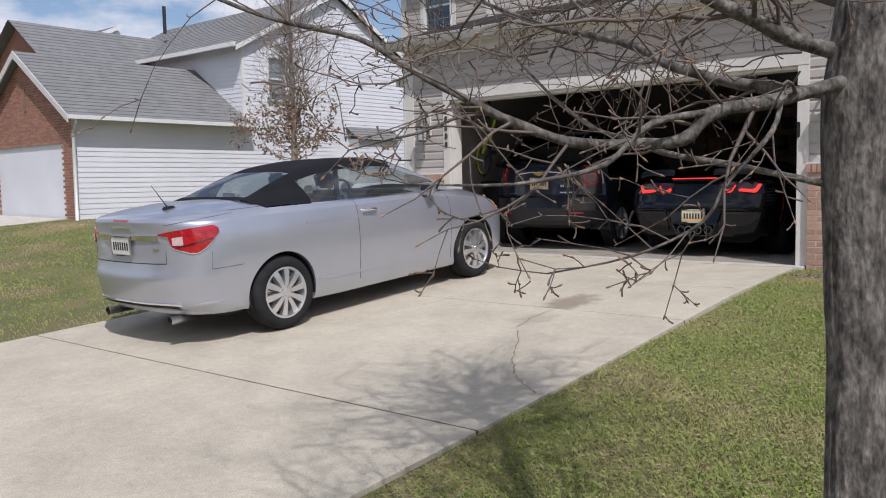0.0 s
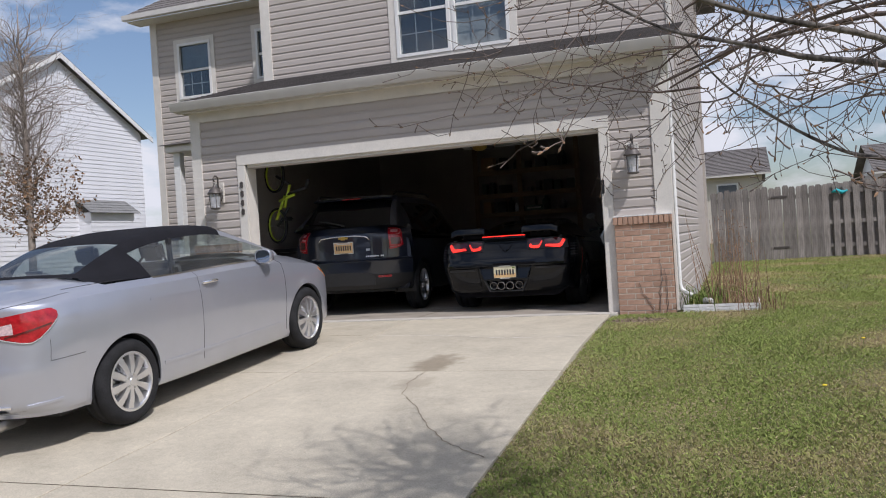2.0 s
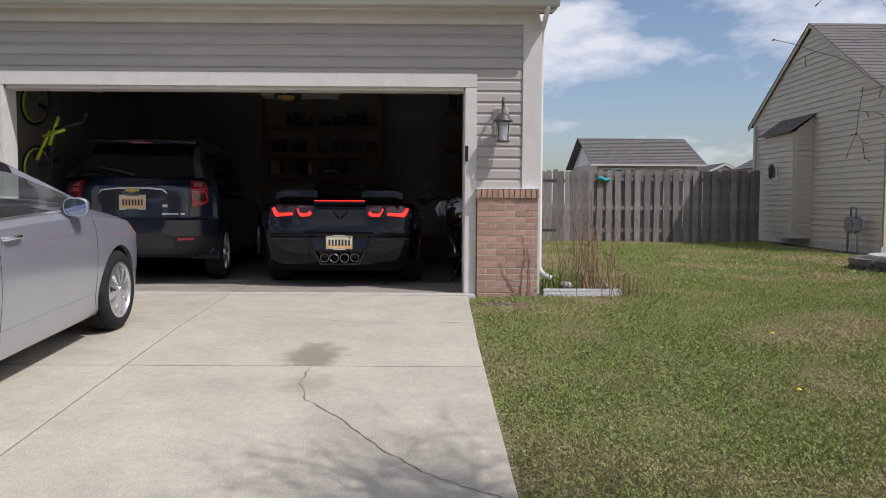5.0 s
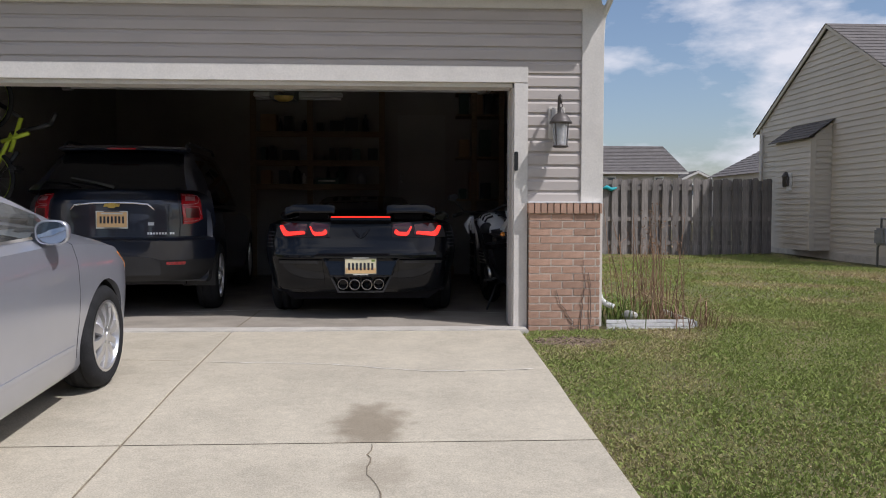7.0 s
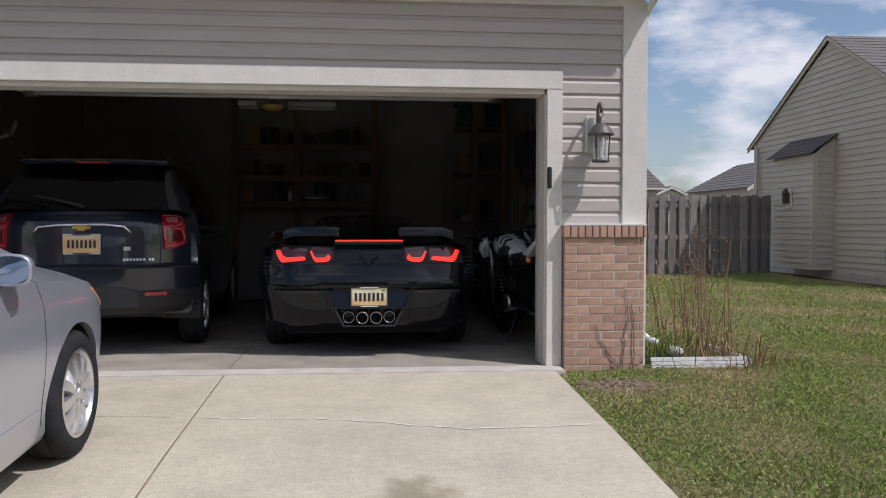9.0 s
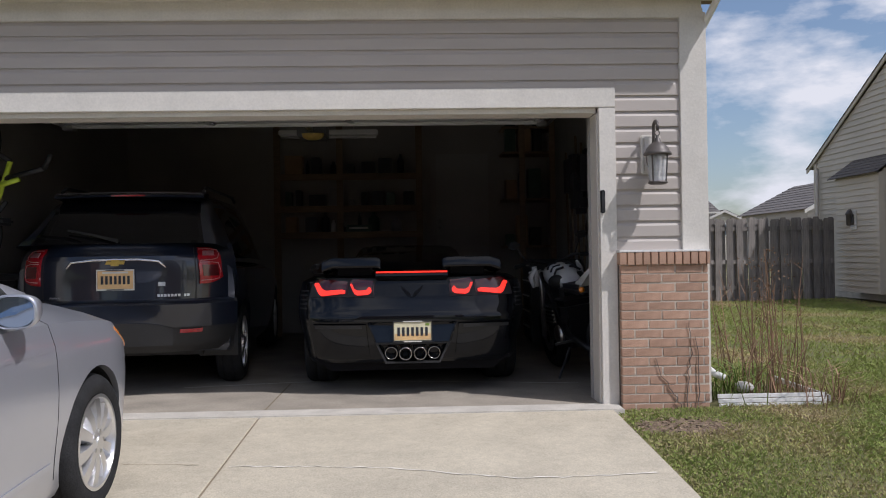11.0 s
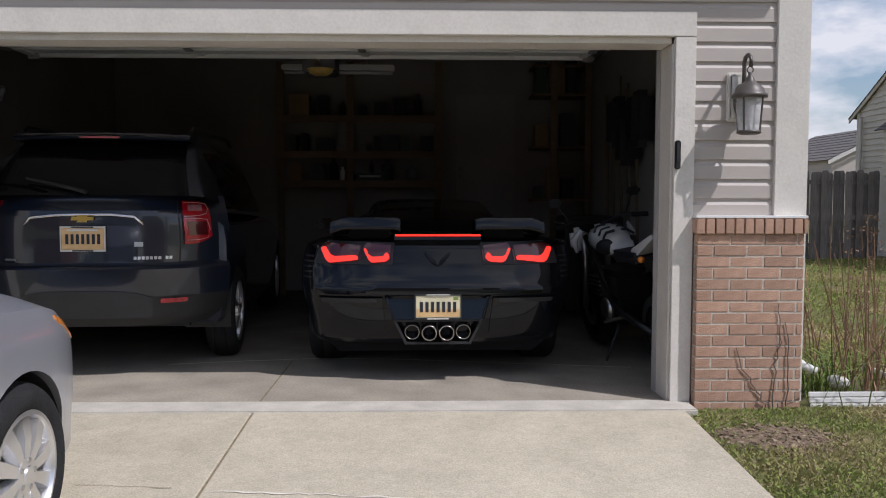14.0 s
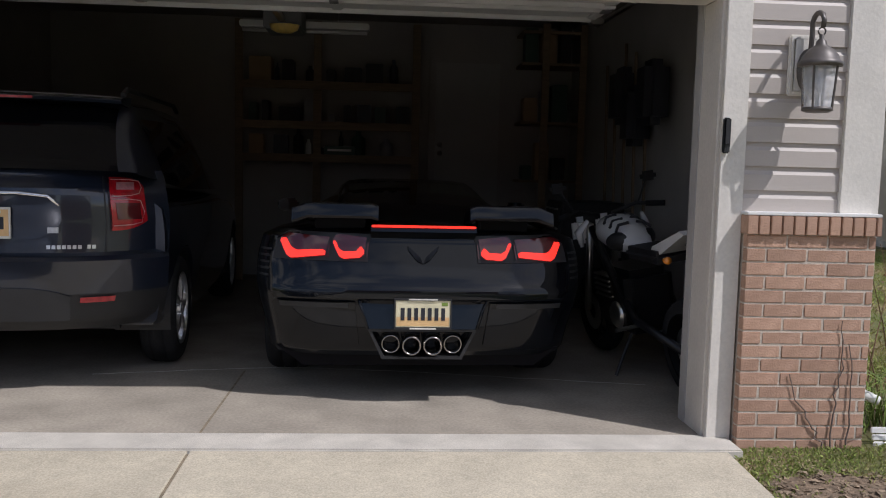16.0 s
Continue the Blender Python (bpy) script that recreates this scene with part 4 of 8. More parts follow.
def left_neighbour():
    X = -14.0
    n = tagged(new("neighbour_house"), "white-sided house with a grey roof and a brick-fronted garage", "house")
    # main gable wall facing east
    ya, yb, ym, ze, zr = 5.15, 12.1, 8.7, 5.02, 6.85
    lap_wall(n, [(ya, -0.2), (yb, -0.2), (yb, ze), (ym, zr), (ya, ze)], X, "x", "siding_board", M_SIDING_W, 0.125, out=1)
    part("main_core", prism(bmesh.new(), [(ya + 0.02, -0.2), (yb, -0.2), (yb, ze), (ym, zr), (ya + 0.02, ze)], X - 9, X - 0.02, "x"), M_SIDING_W, n)
    lap_wall(n, [(X - 9, 2.4), (X, 2.4), (X, ze), (X - 9, ze)], ya, "y", "siding_board", M_SIDING_W, 0.125, out=-1)
    for yo in (ya - 0.35, yb + 0.35):
        zl = ze - 0.35 * (zr - ze) / (ym - ya) + 0.06
        shingles(n, [(X + 0.2, yo, zl), (X - 9, yo, zl), (X - 9, ym, zr + 0.14), (X + 0.2, ym, zr + 0.14)], M_SHINGLE_G, 20, 0.014)
        bm = bmesh.new()
        prism(bm, [(yo, zl - 0.14), (yo, zl), (ym, zr + 0.14), (ym, zr - 0.02)], X + 0.17, X + 0.2, "x")
        part("rake_board", bm, M_WHITE, n)
    part("corner_board", boxed(X - 0.08, X + 0.02, ya - 0.03, ya + 0.08, 2.4, ze), M_WHITE, n)
    part("eave_gutter", boxed(X - 9, X + 0.2, ya - 0.45, ya - 0.36, ze - 0.16, ze - 0.04), M_WHITE, n)
    # second, taller roof behind
    part("rear_block", prism(bmesh.new(), [(3.2, 2.4), (3.2, 5.2), (6.6, 6.7), (10, 5.2), (10, 2.4)], X - 13, X - 9.02, "x"), M_SIDING_W, n)
    shingles(n, [(X - 8.7, 2.9, 5.1), (X - 13.2, 2.9, 5.1), (X - 13.2, 6.6, 6.85), (X - 8.7, 6.6, 6.85)], M_SHINGLE_G, 16, 0.014)
    bm = bmesh.new()
    prism(bm, [(2.9, 4.98), (2.9, 5.12), (6.6, 6.87), (6.6, 6.72)], X - 8.7, X - 8.67, "x")
    part("rake_board", bm, M_WHITE, n)
    part("vent_pipe", lathe(bmesh.new(), [(0.06, 6.2), (0.06, 7.1)], 8, "z", (X - 6.0, 6.6, 0), True), M_INK, n)
    # small front gable with brick
    part("front_gable", prism(bmesh.new(), [(X - 7.8, 3.2), (X - 4.9, 3.2), (X - 4.9, 5.0), (X - 6.3, 5.9), (X - 7.8, 5.0)], 1.9, 4.8, "y"), M_BRICK_FAR, n)
    for s in (-1, 1):
        shingles(n, [(X - 6.3 + s * 1.7, 1.6, 4.85), (X - 6.3 + s * 1.7, 6.5, 4.85), (X - 6.3, 6.5, 6.02), (X - 6.3, 1.6, 6.02)], M_SHINGLE_G, 10, 0.014)
    # garage: ridge runs to the street, east wall in white siding, brick front
    ga, gb, gm = X, X - 4.6, X - 2.3
    g0, g1, zg, zgr = 0.15, 5.2, 2.86, 4.36
    lap_wall(n, [(g0, -0.2), (g1, -0.2), (g1, zg), (g0, zg)], X + 0.002, "x", "siding_board", M_SIDING_W, 0.125, out=1)
    part("garage_core", prism(bmesh.new(), [(ga - 0.02, -0.3), (ga - 0.02, zg), (gm, zgr), (gb, zg), (gb, -0.3)], g0 + 0.06, g1, "y"), M_SIDING_W, n)
    for s, xo in ((1, ga + 0.32), (-1, gb - 0.32)):
        zl = zg - 0.32 * (zgr - zg) / 2.3 + 0.07
        shingles(n, [(xo, g0 - 0.22, zl), (xo, g1 + 0.0, zl), (gm, g1, zgr + 0.12), (gm, g0 - 0.22, zgr + 0.12)], M_SHINGLE_G, 18, 0.014)
        bm = bmesh.new()
        prism(bm, [(xo, zl - 0.16), (xo, zl), (gm, zgr + 0.12), (gm, zgr - 0.06)], g0 - 0.25, g0 - 0.22, "y")
        part("rake_board", bm, M_GUTTER, n)
    part("eave_gutter", boxed(ga + 0.30, ga + 0.40, g0 - 0.24, g1 - 0.02, zg - 0.22, zg - 0.12, 0.01), M_WHITE, n)
    part("soffit", boxed(ga + 0.02, ga + 0.31, g0 - 0.2, g1 - 0.02, zg - 0.20, zg - 0.18), M_WHITE, n)
    bm = bmesh.new()
    tube(bm, [(ga + 0.34, g0 - 0.05, zg - 0.2), (ga + 0.12, g0 - 0.02, zg - 0.5), (ga + 0.08, g0 - 0.02, 0.1), (ga + 0.4, g0 - 0.02, -0.06)], 0.045, 8)
    part("downspout", bm, M_WHITE, n, smooth=50)
    # brick front as joined courses
    rnd = random.Random(4)
    bm = bmesh.new()
    z = -0.3
    k = 0
    while z < zgr - 0.1:
        x = gb + (0.1 if k % 2 else 0.0)
        while x < ga - 0.02:
            top = zgr - abs(x + 0.1 - gm) * (zgr - zg) / 2.3
            door = gb + 0.45 < x + 0.1 < ga - 0.5 and z < 2.1
            if z + 0.07 < top and not door:
                box(bm, x, min(x + 0.19, ga), g0 - rnd.uniform(0.0, 0.004), g0 + 0.05, z, z + 0.058)
            x += 0.2032
        z += 0.0677
        k += 1
    part("brickwork", bm, M_BRICK_FAR, n, "dark red brick front", kind="stuff")
    part("brick_backing", prism(bmesh.new(), [(ga - 0.01, 2.12), (ga - 0.01, zg), (gm, zgr - 0.02), (gb, zg), (gb, 2.12)], g0 + 0.008, g0 + 0.056, "y"), M_MORTAR, n)
    for a, b in ((gb, gb + 0.45), (ga - 0.48, ga - 0.01)):
        part("brick_backing", boxed(a, b, g0 + 0.008, g0 + 0.056, -0.3, 2.12), M_MORTAR, n)
    gd = part("garage_door", boxed(gb + 0.46, ga - 0.5, g0 + 0.1, g0 + 0.13, 0.05, 2.1), M_WHITE, n, "white panelled garage door")
    for r in range(4):
        for c in range(4):
            w = (4.6 - 0.96) / 4
            part("panel", boxed(gb + 0.46 + c * w + 0.08, gb + 0.46 + (c + 1) * w - 0.08, g0 + 0.088, g0 + 0.099, 0.12 + r * 0.50, 0.50 + r * 0.50, 0.006), M_WHITE, gd)
    part("vent", boxed(gm - 0.05, gm + 0.05, g0 - 0.02, g0 - 0.006, 3.0, 3.55), M_WOOD, n)
    # bay on the gable wall
    part("bay_core", boxed(X, X + 0.45, 9.2, 11.0, 0.4, 2.45), M_SIDING_W, n)
    lap_wall(n, [(9.2, 0.4), (11.0, 0.4), (11.0, 2.45), (9.2, 2.45)], X + 0.452, "x", "siding_board", M_SIDING_W, 0.125, out=1)
    shingles(n, [(X + 0.6, 9.05, 2.42), (X + 0.6, 11.15, 2.42), (X, 11.15, 2.85), (X, 9.05, 2.85)], M_SHINGLE_G, 5, 0.014)
    w = window_unit("window_5", -0.34, 0.34, 3.46, 4.74, 0.0, blind=0.5)
    w.matrix_world = pose(X + 0.03, 6.3, 0, 0, 0, 90)


left_neighbour()


M_FAR_PANE = pbr("far_window_pane", (0.11, 0.125, 0.14), 0.15, var=0.1)


def far_house(name, x0, x1, y, z0, ze, zr, depth, label, wins=(), wall=M_SIDING_R, gable="x"):
    """A plain distant house; gable: the axis along which its ridge runs."""
    n = tagged(new(name), label, "house")
    part("wall", boxed(x0, x1, y, y + depth, z0, ze), wall, n)
    if gable == "x":
        ym = y + depth / 2
        shingles(n, [(x0 - 0.4, y - 0.4, ze - 0.1), (x1 + 0.4, y - 0.4, ze - 0.1), (x1 + 0.4, ym, zr), (x0 - 0.4, ym, zr)], M_SHINGLE, 18, 0.03)
        shingles(n, [(x1 + 0.4, y + depth + 0.4, ze - 0.1), (x0 - 0.4, y + depth + 0.4, ze - 0.1), (x0 - 0.4, ym, zr), (x1 + 0.4, ym, zr)], M_SHINGLE, 6, 0.03)
        for xx in (x0 + 0.02, x1 - 0.06):
            part("gable", prism(bmesh.new(), [(y + 0.05, ze - 0.02), (ym, zr - 0.12), (y + depth - 0.05, ze - 0.02)], xx, xx + 0.04, "x"), M_SIDING_W, n)
        part("fascia", boxed(x0 - 0.4, x1 + 0.4, y - 0.46, y - 0.41, ze - 0.18, ze - 0.09), M_GUTTER, n)
    else:
        xm = (x0 + x1) / 2
        for xo in (x0 - 0.3, x1 + 0.3):
            shingles(n, [(xo, y - 0.3, ze - 0.1), (xo, y + depth, ze - 0.1), (xm, y + depth, zr), (xm, y - 0.3, zr)], M_SHINGLE, 10, 0.03)
            part("rake_board", prism(bmesh.new(), [(xo, ze - 0.32), (xo, ze - 0.12), (xm, zr - 0.02), (xm, zr - 0.22)], y - 0.34, y - 0.31, "y"), M_GUTTER, n)
        part("gable", prism(bmesh.new(), [(x0 + 0.02, ze - 0.02), (xm, zr - 0.12), (x1 - 0.02, ze - 0.02)], y + 0.01, y + 0.05, "y"), wall, n)
    for (a, b, c, d) in wins:
        wn_ = part("window", boxed(a, b, y - 0.06, y - 0.01, c, d), M_WHITE, n)
        part("pane", boxed(a + 0.08, b - 0.08, y - 0.09, y - 0.062, c + 0.08, d - 0.08), M_FAR_PANE, wn_)
    return n


far_house("far_house", 10.75, 16.2, 36.3, -0.3, 3.14, 4.75, 8, "distant tan house with a low grey-brown roof",
          [(11.0, 11.6, 1.7, 2.85), (11.62, 12.22, 1.7, 2.85), (12.24, 12.84, 1.7, 2.85), (14.9, 15.4, 1.7, 2.85)], M_SIDING)
far_house("far_house", -4.5, 5.1, 33.0, -0.3, 3.4, 4.9, 9, "distant tan house with a white gable end", [(3.0, 4.0, 1.6, 2.9)])
far_house("far_house", 22.1, 28.9, 38.0, -0.3, 3.3, 5.1, 9, "distant grey house with white trim and a gable", [(24.6, 25.5, 1.7, 3.0)], M_SIDING, gable="y")
far_house("far_house", 24.3, 27.2, 60.0, -0.3, 3.6, 4.3, 9, "distant pale house roof beyond the fence", [(25.0, 26.0, 2.2, 3.2)], gable="y")


# plain unseen houses behind the walk, added to block low sky and darken reflections
for k, x in enumerate((-20.0, -2.0, 16.0)):
    far_house("street_house", x - 6.5, x + 6.5, -46.0 - k % 2, -1.2, 4.6, 8.0, 10, "plain unseen brick house added to block low sky and shape reflections", [], M_BRICK_FAR)


# ---- vehicles ----
def smooth_rows(table, step):
    """Rows of a station table at even steps, rounded between the given stations."""
    ys = np.arange(table[0][0], table[-1][0] + step / 2, step)
    cols = []
    for c in range(1, len(table[0])):
        v = np.interp(ys, [r[0] for r in table], [r[c] for r in table])
        p = np.concatenate([[v[0]] * 2, v, [v[-1]] * 2])
        v2 = (p[:-4] + 3 * p[1:-3] + 4 * p[2:-2] + 3 * p[3:-1] + p[4:]) / 12
        v2[0], v2[-1] = v[0], v[-1]
        cols.append(v2)
    return [(float(y), *(float(c[i]) for c in cols)) for i, y in enumerate(ys)]


SECTION = ((0.0, 0.0, 0), (0.55, 0.0, 0), (0.97, 0.0, 0), (1.0, 0.05, 0), (1.3, 0.22, 0), (1.8, 0.42, 0), (2.0, 0.58, 0), (1.97, 0.74, 0), (1.86, 0.82, 0), (2.4, 0.94, 0), (3.0, 1.0, 0), (3.25, 0, 0.5), (3.55, 0, 0.86), (3.8, 0, 0.97), (4.0, 0, 1.0))


def section(row):
    """Half a body section, from the middle of the floor out over the side to the middle of the top."""
    y, zb, zs, zt, hw, hs, hb = row
    pts = []
    for k, up, crown in SECTION:
        if k <= 1:
            x, z = hb * k, zb + (zs - zb) * up
        elif k <= 2:
            x, z = hb + (hw - hb) * min(1.0, (k - 1)), zb + (zs - zb) * up
        elif k <= 3:
            x, z = hw + (hs - hw) * (k - 2) ** 1.4, zb + (zs - zb) * up
        else:
            x, z = hs * (4 - k), zs + (zt - zs) * crown
        pts.append((x, y, z))
    return pts


def body_loft(table, step=0.06):
    bm = bmesh.new()
    rows = []
    for row in smooth_rows(table, step):
        half = section(row)
        rows.append([(-x, y, z) for x, y, z in half[:0:-1]] + half[:-1])
    vr = grid(bm, rows, close=True)
    bm.faces.new(vr[0][::-1])
    bm.faces.new(vr[-1])
    bmesh.ops.recalc_face_normals(bm, faces=bm.faces[:])
    return bm


def on_body(rows, y, q, side=1, off=0.0):
    """A point of the side of a body: y along it, q from 0 (sill) to 1 (top middle); off: how far proud."""
    ys = [r[0] for r in rows]
    half = [section(r) for r in (rows[max(0, min(len(rows) - 1, int(np.searchsorted(ys, y)) - 1))], rows[min(len(rows) - 1, int(np.searchsorted(ys, y)))])]
    ya, yb = half[0][0][1], half[1][0][1]
    t = 0 if yb == ya else (y - ya) / (yb - ya)
    f = q * (len(SECTION) - 1)
    i = min(int(f), len(SECTION) - 2)
    g = f - i
    pa = [Vector(h[i]).lerp(Vector(h[i + 1]), g) for h in half]
    p = pa[0].lerp(pa[1], t)
    d = Vector(half[0][i + 1]) - Vector(half[0][i])
    n = Vector((d.z, 0, -d.x)).normalized()
    if n.x < 0 and q < 0.7:
        n = -n
    if q >= 0.7 and n.z < 0:
        n = -n
    p = p + n * off
    return Vector((p.x * side, p.y, p.z))


def body_patch(rows, y0, y1, qlo, qhi, side, off=0.006, n=12, m=5):
    """A panel lying on the body between two lines of q (numbers or functions of t), closed at its rim."""
    lo = qlo if callable(qlo) else (lambda t: qlo)
    hi = qhi if callable(qhi) else (lambda t: qhi)
    bm = bmesh.new()
    pts = []
    for i in range(n + 1):
        t = i / n
        y = y0 + (y1 - y0) * t
        a, b = lo(t), hi(t)
        row = [on_body(rows, y, a, side, -0.004)] + [on_body(rows, y, a + (b - a) * k / m, side, off) for k in range(m + 1)] + [on_body(rows, y, b, side, -0.004)]
        pts.append(row)
    first = [on_body(rows, y0, lo(0) + (hi(0) - lo(0)) * min(1, max(0, (k - 1) / m)), side, -0.004) for k in range(m + 3)]
    last = [on_body(rows, y1, lo(1) + (hi(1) - lo(1)) * min(1, max(0, (k - 1) / m)), side, -0.004) for k in range(m + 3)]
    grid(bm, [first] + pts + [last])
    bmesh.ops.remove_doubles(bm, verts=bm.verts[:], dist=0.0004)
    bmesh.ops.recalc_face_normals(bm, faces=bm.faces[:])
    return bm


def rear_shell(prof, width, wrap, power=3.5):
    """The tail of a car: prof (z, y), width (z, half width); the sides curl forward by wrap."""
    def at(t, z, off=0.0):
        x = t * float(np.interp(z, [p[0] for p in width], [p[1] for p in width]))
        y = float(np.interp(z, [p[0] for p in prof], [p[1] for p in prof])) + wrap * abs(t) ** power
        dy = wrap * power * abs(t) ** (power - 1) * (1 if t > 0 else -1)
        n = Vector((dy, -1.0, 0)).normalized()
        return Vector((x, y, z)) + n * off
    return at


def shell_mesh(at, zs, n=36):
    bm = bmesh.new()
    grid(bm, [[at(-1 + 2 * i / n, z) for i in range(n + 1)] for z in zs])
    bmesh.ops.recalc_face_normals(bm, faces=bm.faces[:])
    if bm.faces[len(bm.faces) // 2].normal.y > 0:
        bmesh.ops.reverse_faces(bm, faces=bm.faces[:])
    return bm


def shell_patch(at, t0, t1, zlo, zhi, off=0.008, n=10, m=4, sink=-0.004):
    lo = zlo if callable(zlo) else (lambda u: zlo)
    hi = zhi if callable(zhi) else (lambda u: zhi)
    bm = bmesh.new()
    rows = []
    for i in range(-1, n + 2):
        u = min(1.0, max(0.0, i / n))
        t = t0 + (t1 - t0) * u
        a, b = lo(u), hi(u)
        o = sink if i in (-1, n + 1) else off
        rows.append([at(t, a, sink)] + [at(t, a + (b - a) * k / m, o) for k in range(m + 1)] + [at(t, b, sink)])
    grid(bm, rows)
    bmesh.ops.recalc_face_normals(bm, faces=bm.faces[:])
    return bm


def cut_arches(ob, axles, r, x_in, x_out, drop_faces=None):
    """Cuts round wheel wells out of a body."""
    cutters = []
    for y, z in axles:
        for s in (-1, 1):
            bm = bmesh.new()
            lathe(bm, [(r, min(s * x_in, s * x_out)), (r, max(s * x_in, s * x_out))], 40, "x", (0, y, z), True)
            bmesh.ops.recalc_face_normals(bm, faces=bm.faces[:])
            cutters.append(new("cutter", finish(bm, "cutter", M_PLASTIC)))
            cutters[-1].parent = ob.parent
    for c in cutters:
        md = ob.modifiers.new("arch", "BOOLEAN")
        md.operation, md.solver, md.object = "DIFFERENCE", "EXACT", c
    bpy.context.view_layer.update()
    dg = bpy.context.evaluated_depsgraph_get()
    me = bpy.data.meshes.new_from_object(ob.evaluated_get(dg))
    ob.modifiers.clear()
    ob.data = me
    for c in cutters:
        bpy.data.objects.remove(c)
    bm = bmesh.new()
    bm.from_mesh(me)
    if drop_faces:
        bmesh.ops.delete(bm, geom=[f for f in bm.faces if drop_faces(f.calc_center_median())], context="FACES")
    for f in bm.faces:
        f.smooth = True
    for e in bm.edges:
        if len(e.link_faces) == 2:
            e.smooth = e.calc_face_angle(0.0) < radians(32)
    bm.to_mesh(me)
    bm.free()


def wheel(parent, x, y, z, r, w, rim, side, rim_material, spokes=10, label="", caliper=None, double=False):
    """A tyre with tread grooves; on it an alloy rim with spokes, hub and nuts, and a brake disc."""
    s = side
    bm = bmesh.new()
    lathe(bm, [(rim, -w / 2 + 0.008), (rim + 0.012, -w / 2), (rim + 0.03, -w / 2 - 0.005), (r - 0.055, -w / 2 - 0.006), (r - 0.034, -w / 2 + 0.001), (r - 0.018, -w / 2 + 0.014), (r - 0.007, -w / 2 + 0.032), (r - 0.001, -w / 2 + 0.052), (r, -0.05), (r - 0.008, -0.046), (r - 0.008, -0.038), (r, -0.034), (r, 0.034), (r - 0.008, 0.038), (r - 0.008, 0.046), (r, 0.05), (r - 0.001, w / 2 - 0.052), (r - 0.007, w / 2 - 0.032), (r - 0.018, w / 2 - 0.014), (r - 0.034, w / 2 - 0.001), (r - 0.055, w / 2 + 0.006), (rim + 0.03, w / 2 + 0.005), (rim + 0.012, w / 2), (rim, w / 2 - 0.008)], 56, "x")
    t = part("wheel", bm, M_RUBBER, parent, label, smooth=40)
    t.location = (x, y, z)
    o = s * (w / 2 - 0.012)
    bm = bmesh.new()
    lathe(bm, [(rim + 0.004, o + s * 0.010), (rim - 0.012, o + s * 0.012), (rim - 0.022, o - s * 0.006), (rim - 0.03, o - s * 0.10)], 48, "x")
    for k in range(spokes):
        a = 2 * math.pi * k / spokes + 0.15
        for d in ((-0.10, 0.10) if double else (0.0,)):
            c, sn = math.cos(a + d), math.sin(a + d)
            ci, si = math.cos(a + d * 0.5), math.sin(a + d * 0.5)
            wi, wo = (0.016, 0.017) if double else (0.020, 0.037)
            r0, r1 = 0.045, rim - 0.014
            pts = []
            for rr, ww, oo, cc, ss in ((r0, wi, o + s * 0.008, ci, si), ((r0 + r1) / 2, (wi + wo) / 2, o + s * 0.012, c, sn), (r1, wo, o - s * 0.002, c, sn)):
                for e, dep in ((-ww, -0.045), (-ww * 0.82, 0.0), (ww * 0.82, 0.0), (ww, -0.045)):
                    pts.append((oo + s * dep, rr * cc - e * ss, rr * ss + e * cc))
            grid(bm, [pts[i:i + 4] for i in (0, 4, 8)])
    lathe(bm, [(0.0, o + s * 0.020), (0.030, o + s * 0.020), (0.034, o + s * 0.014), (0.066, o + s * 0.010), (0.072, o - s * 0.02)], 24, "x")
    bmesh.ops.recalc_face_normals(bm, faces=bm.faces[:])
    part("rim", bm, rim_material, t, smooth=35)
    bm = bmesh.new()
    lathe(bm, [(0.02, o - s * 0.075), (rim * 0.74, o - s * 0.075), (rim * 0.74, o - s * 0.095)], 32, "x")
    part("brake_disc", bm, M_STEEL, t, smooth=35)
    lathe(bm2 := bmesh.new(), [(0.0, o - s * 0.11), (rim - 0.028, o - s * 0.11)], 32, "x")
    part("wheel_back", bm2, M_PLASTIC, t)
    if caliper:
        bm = bmesh.new()
        box(bm, min(o - s * 0.06, o - s * 0.10), max(o - s * 0.06, o - s * 0.10), rim * 0.45, rim * 0.80, -0.02, 0.12, 0.01)
        part("caliper", bm, caliper, t, "red brake caliper")
    for k in range(5):
        a = 2 * math.pi * k / 5
        part("wheel_nut", lathe(bmesh.new(), [(0.010, o + s * 0.004), (0.010, o + s * 0.016), (0.0, o + s * 0.018)], 6, "x", (0, 0.052 * math.cos(a), 0.052 * math.sin(a))), M_STEEL, t)
    return t


def wheel_well(parent, s, r, x_in, x_out, y, z):
    """The liner over a wheel: an arch with its inner wall, open below."""
    bm = bmesh.new()
    arc = [(y + r * math.cos(a), z + r * math.sin(a)) for a in [math.pi * (-0.06 + 1.12 * k / 28) for k in range(29)]]
    grid(bm, [[(s * x_in, y + 0.02 * (p - y), z), (s * x_in, p, q), (s * x_out, p, q)] for p, q in arc])
    part("wheel_liner", bm, M_PLASTIC, parent)


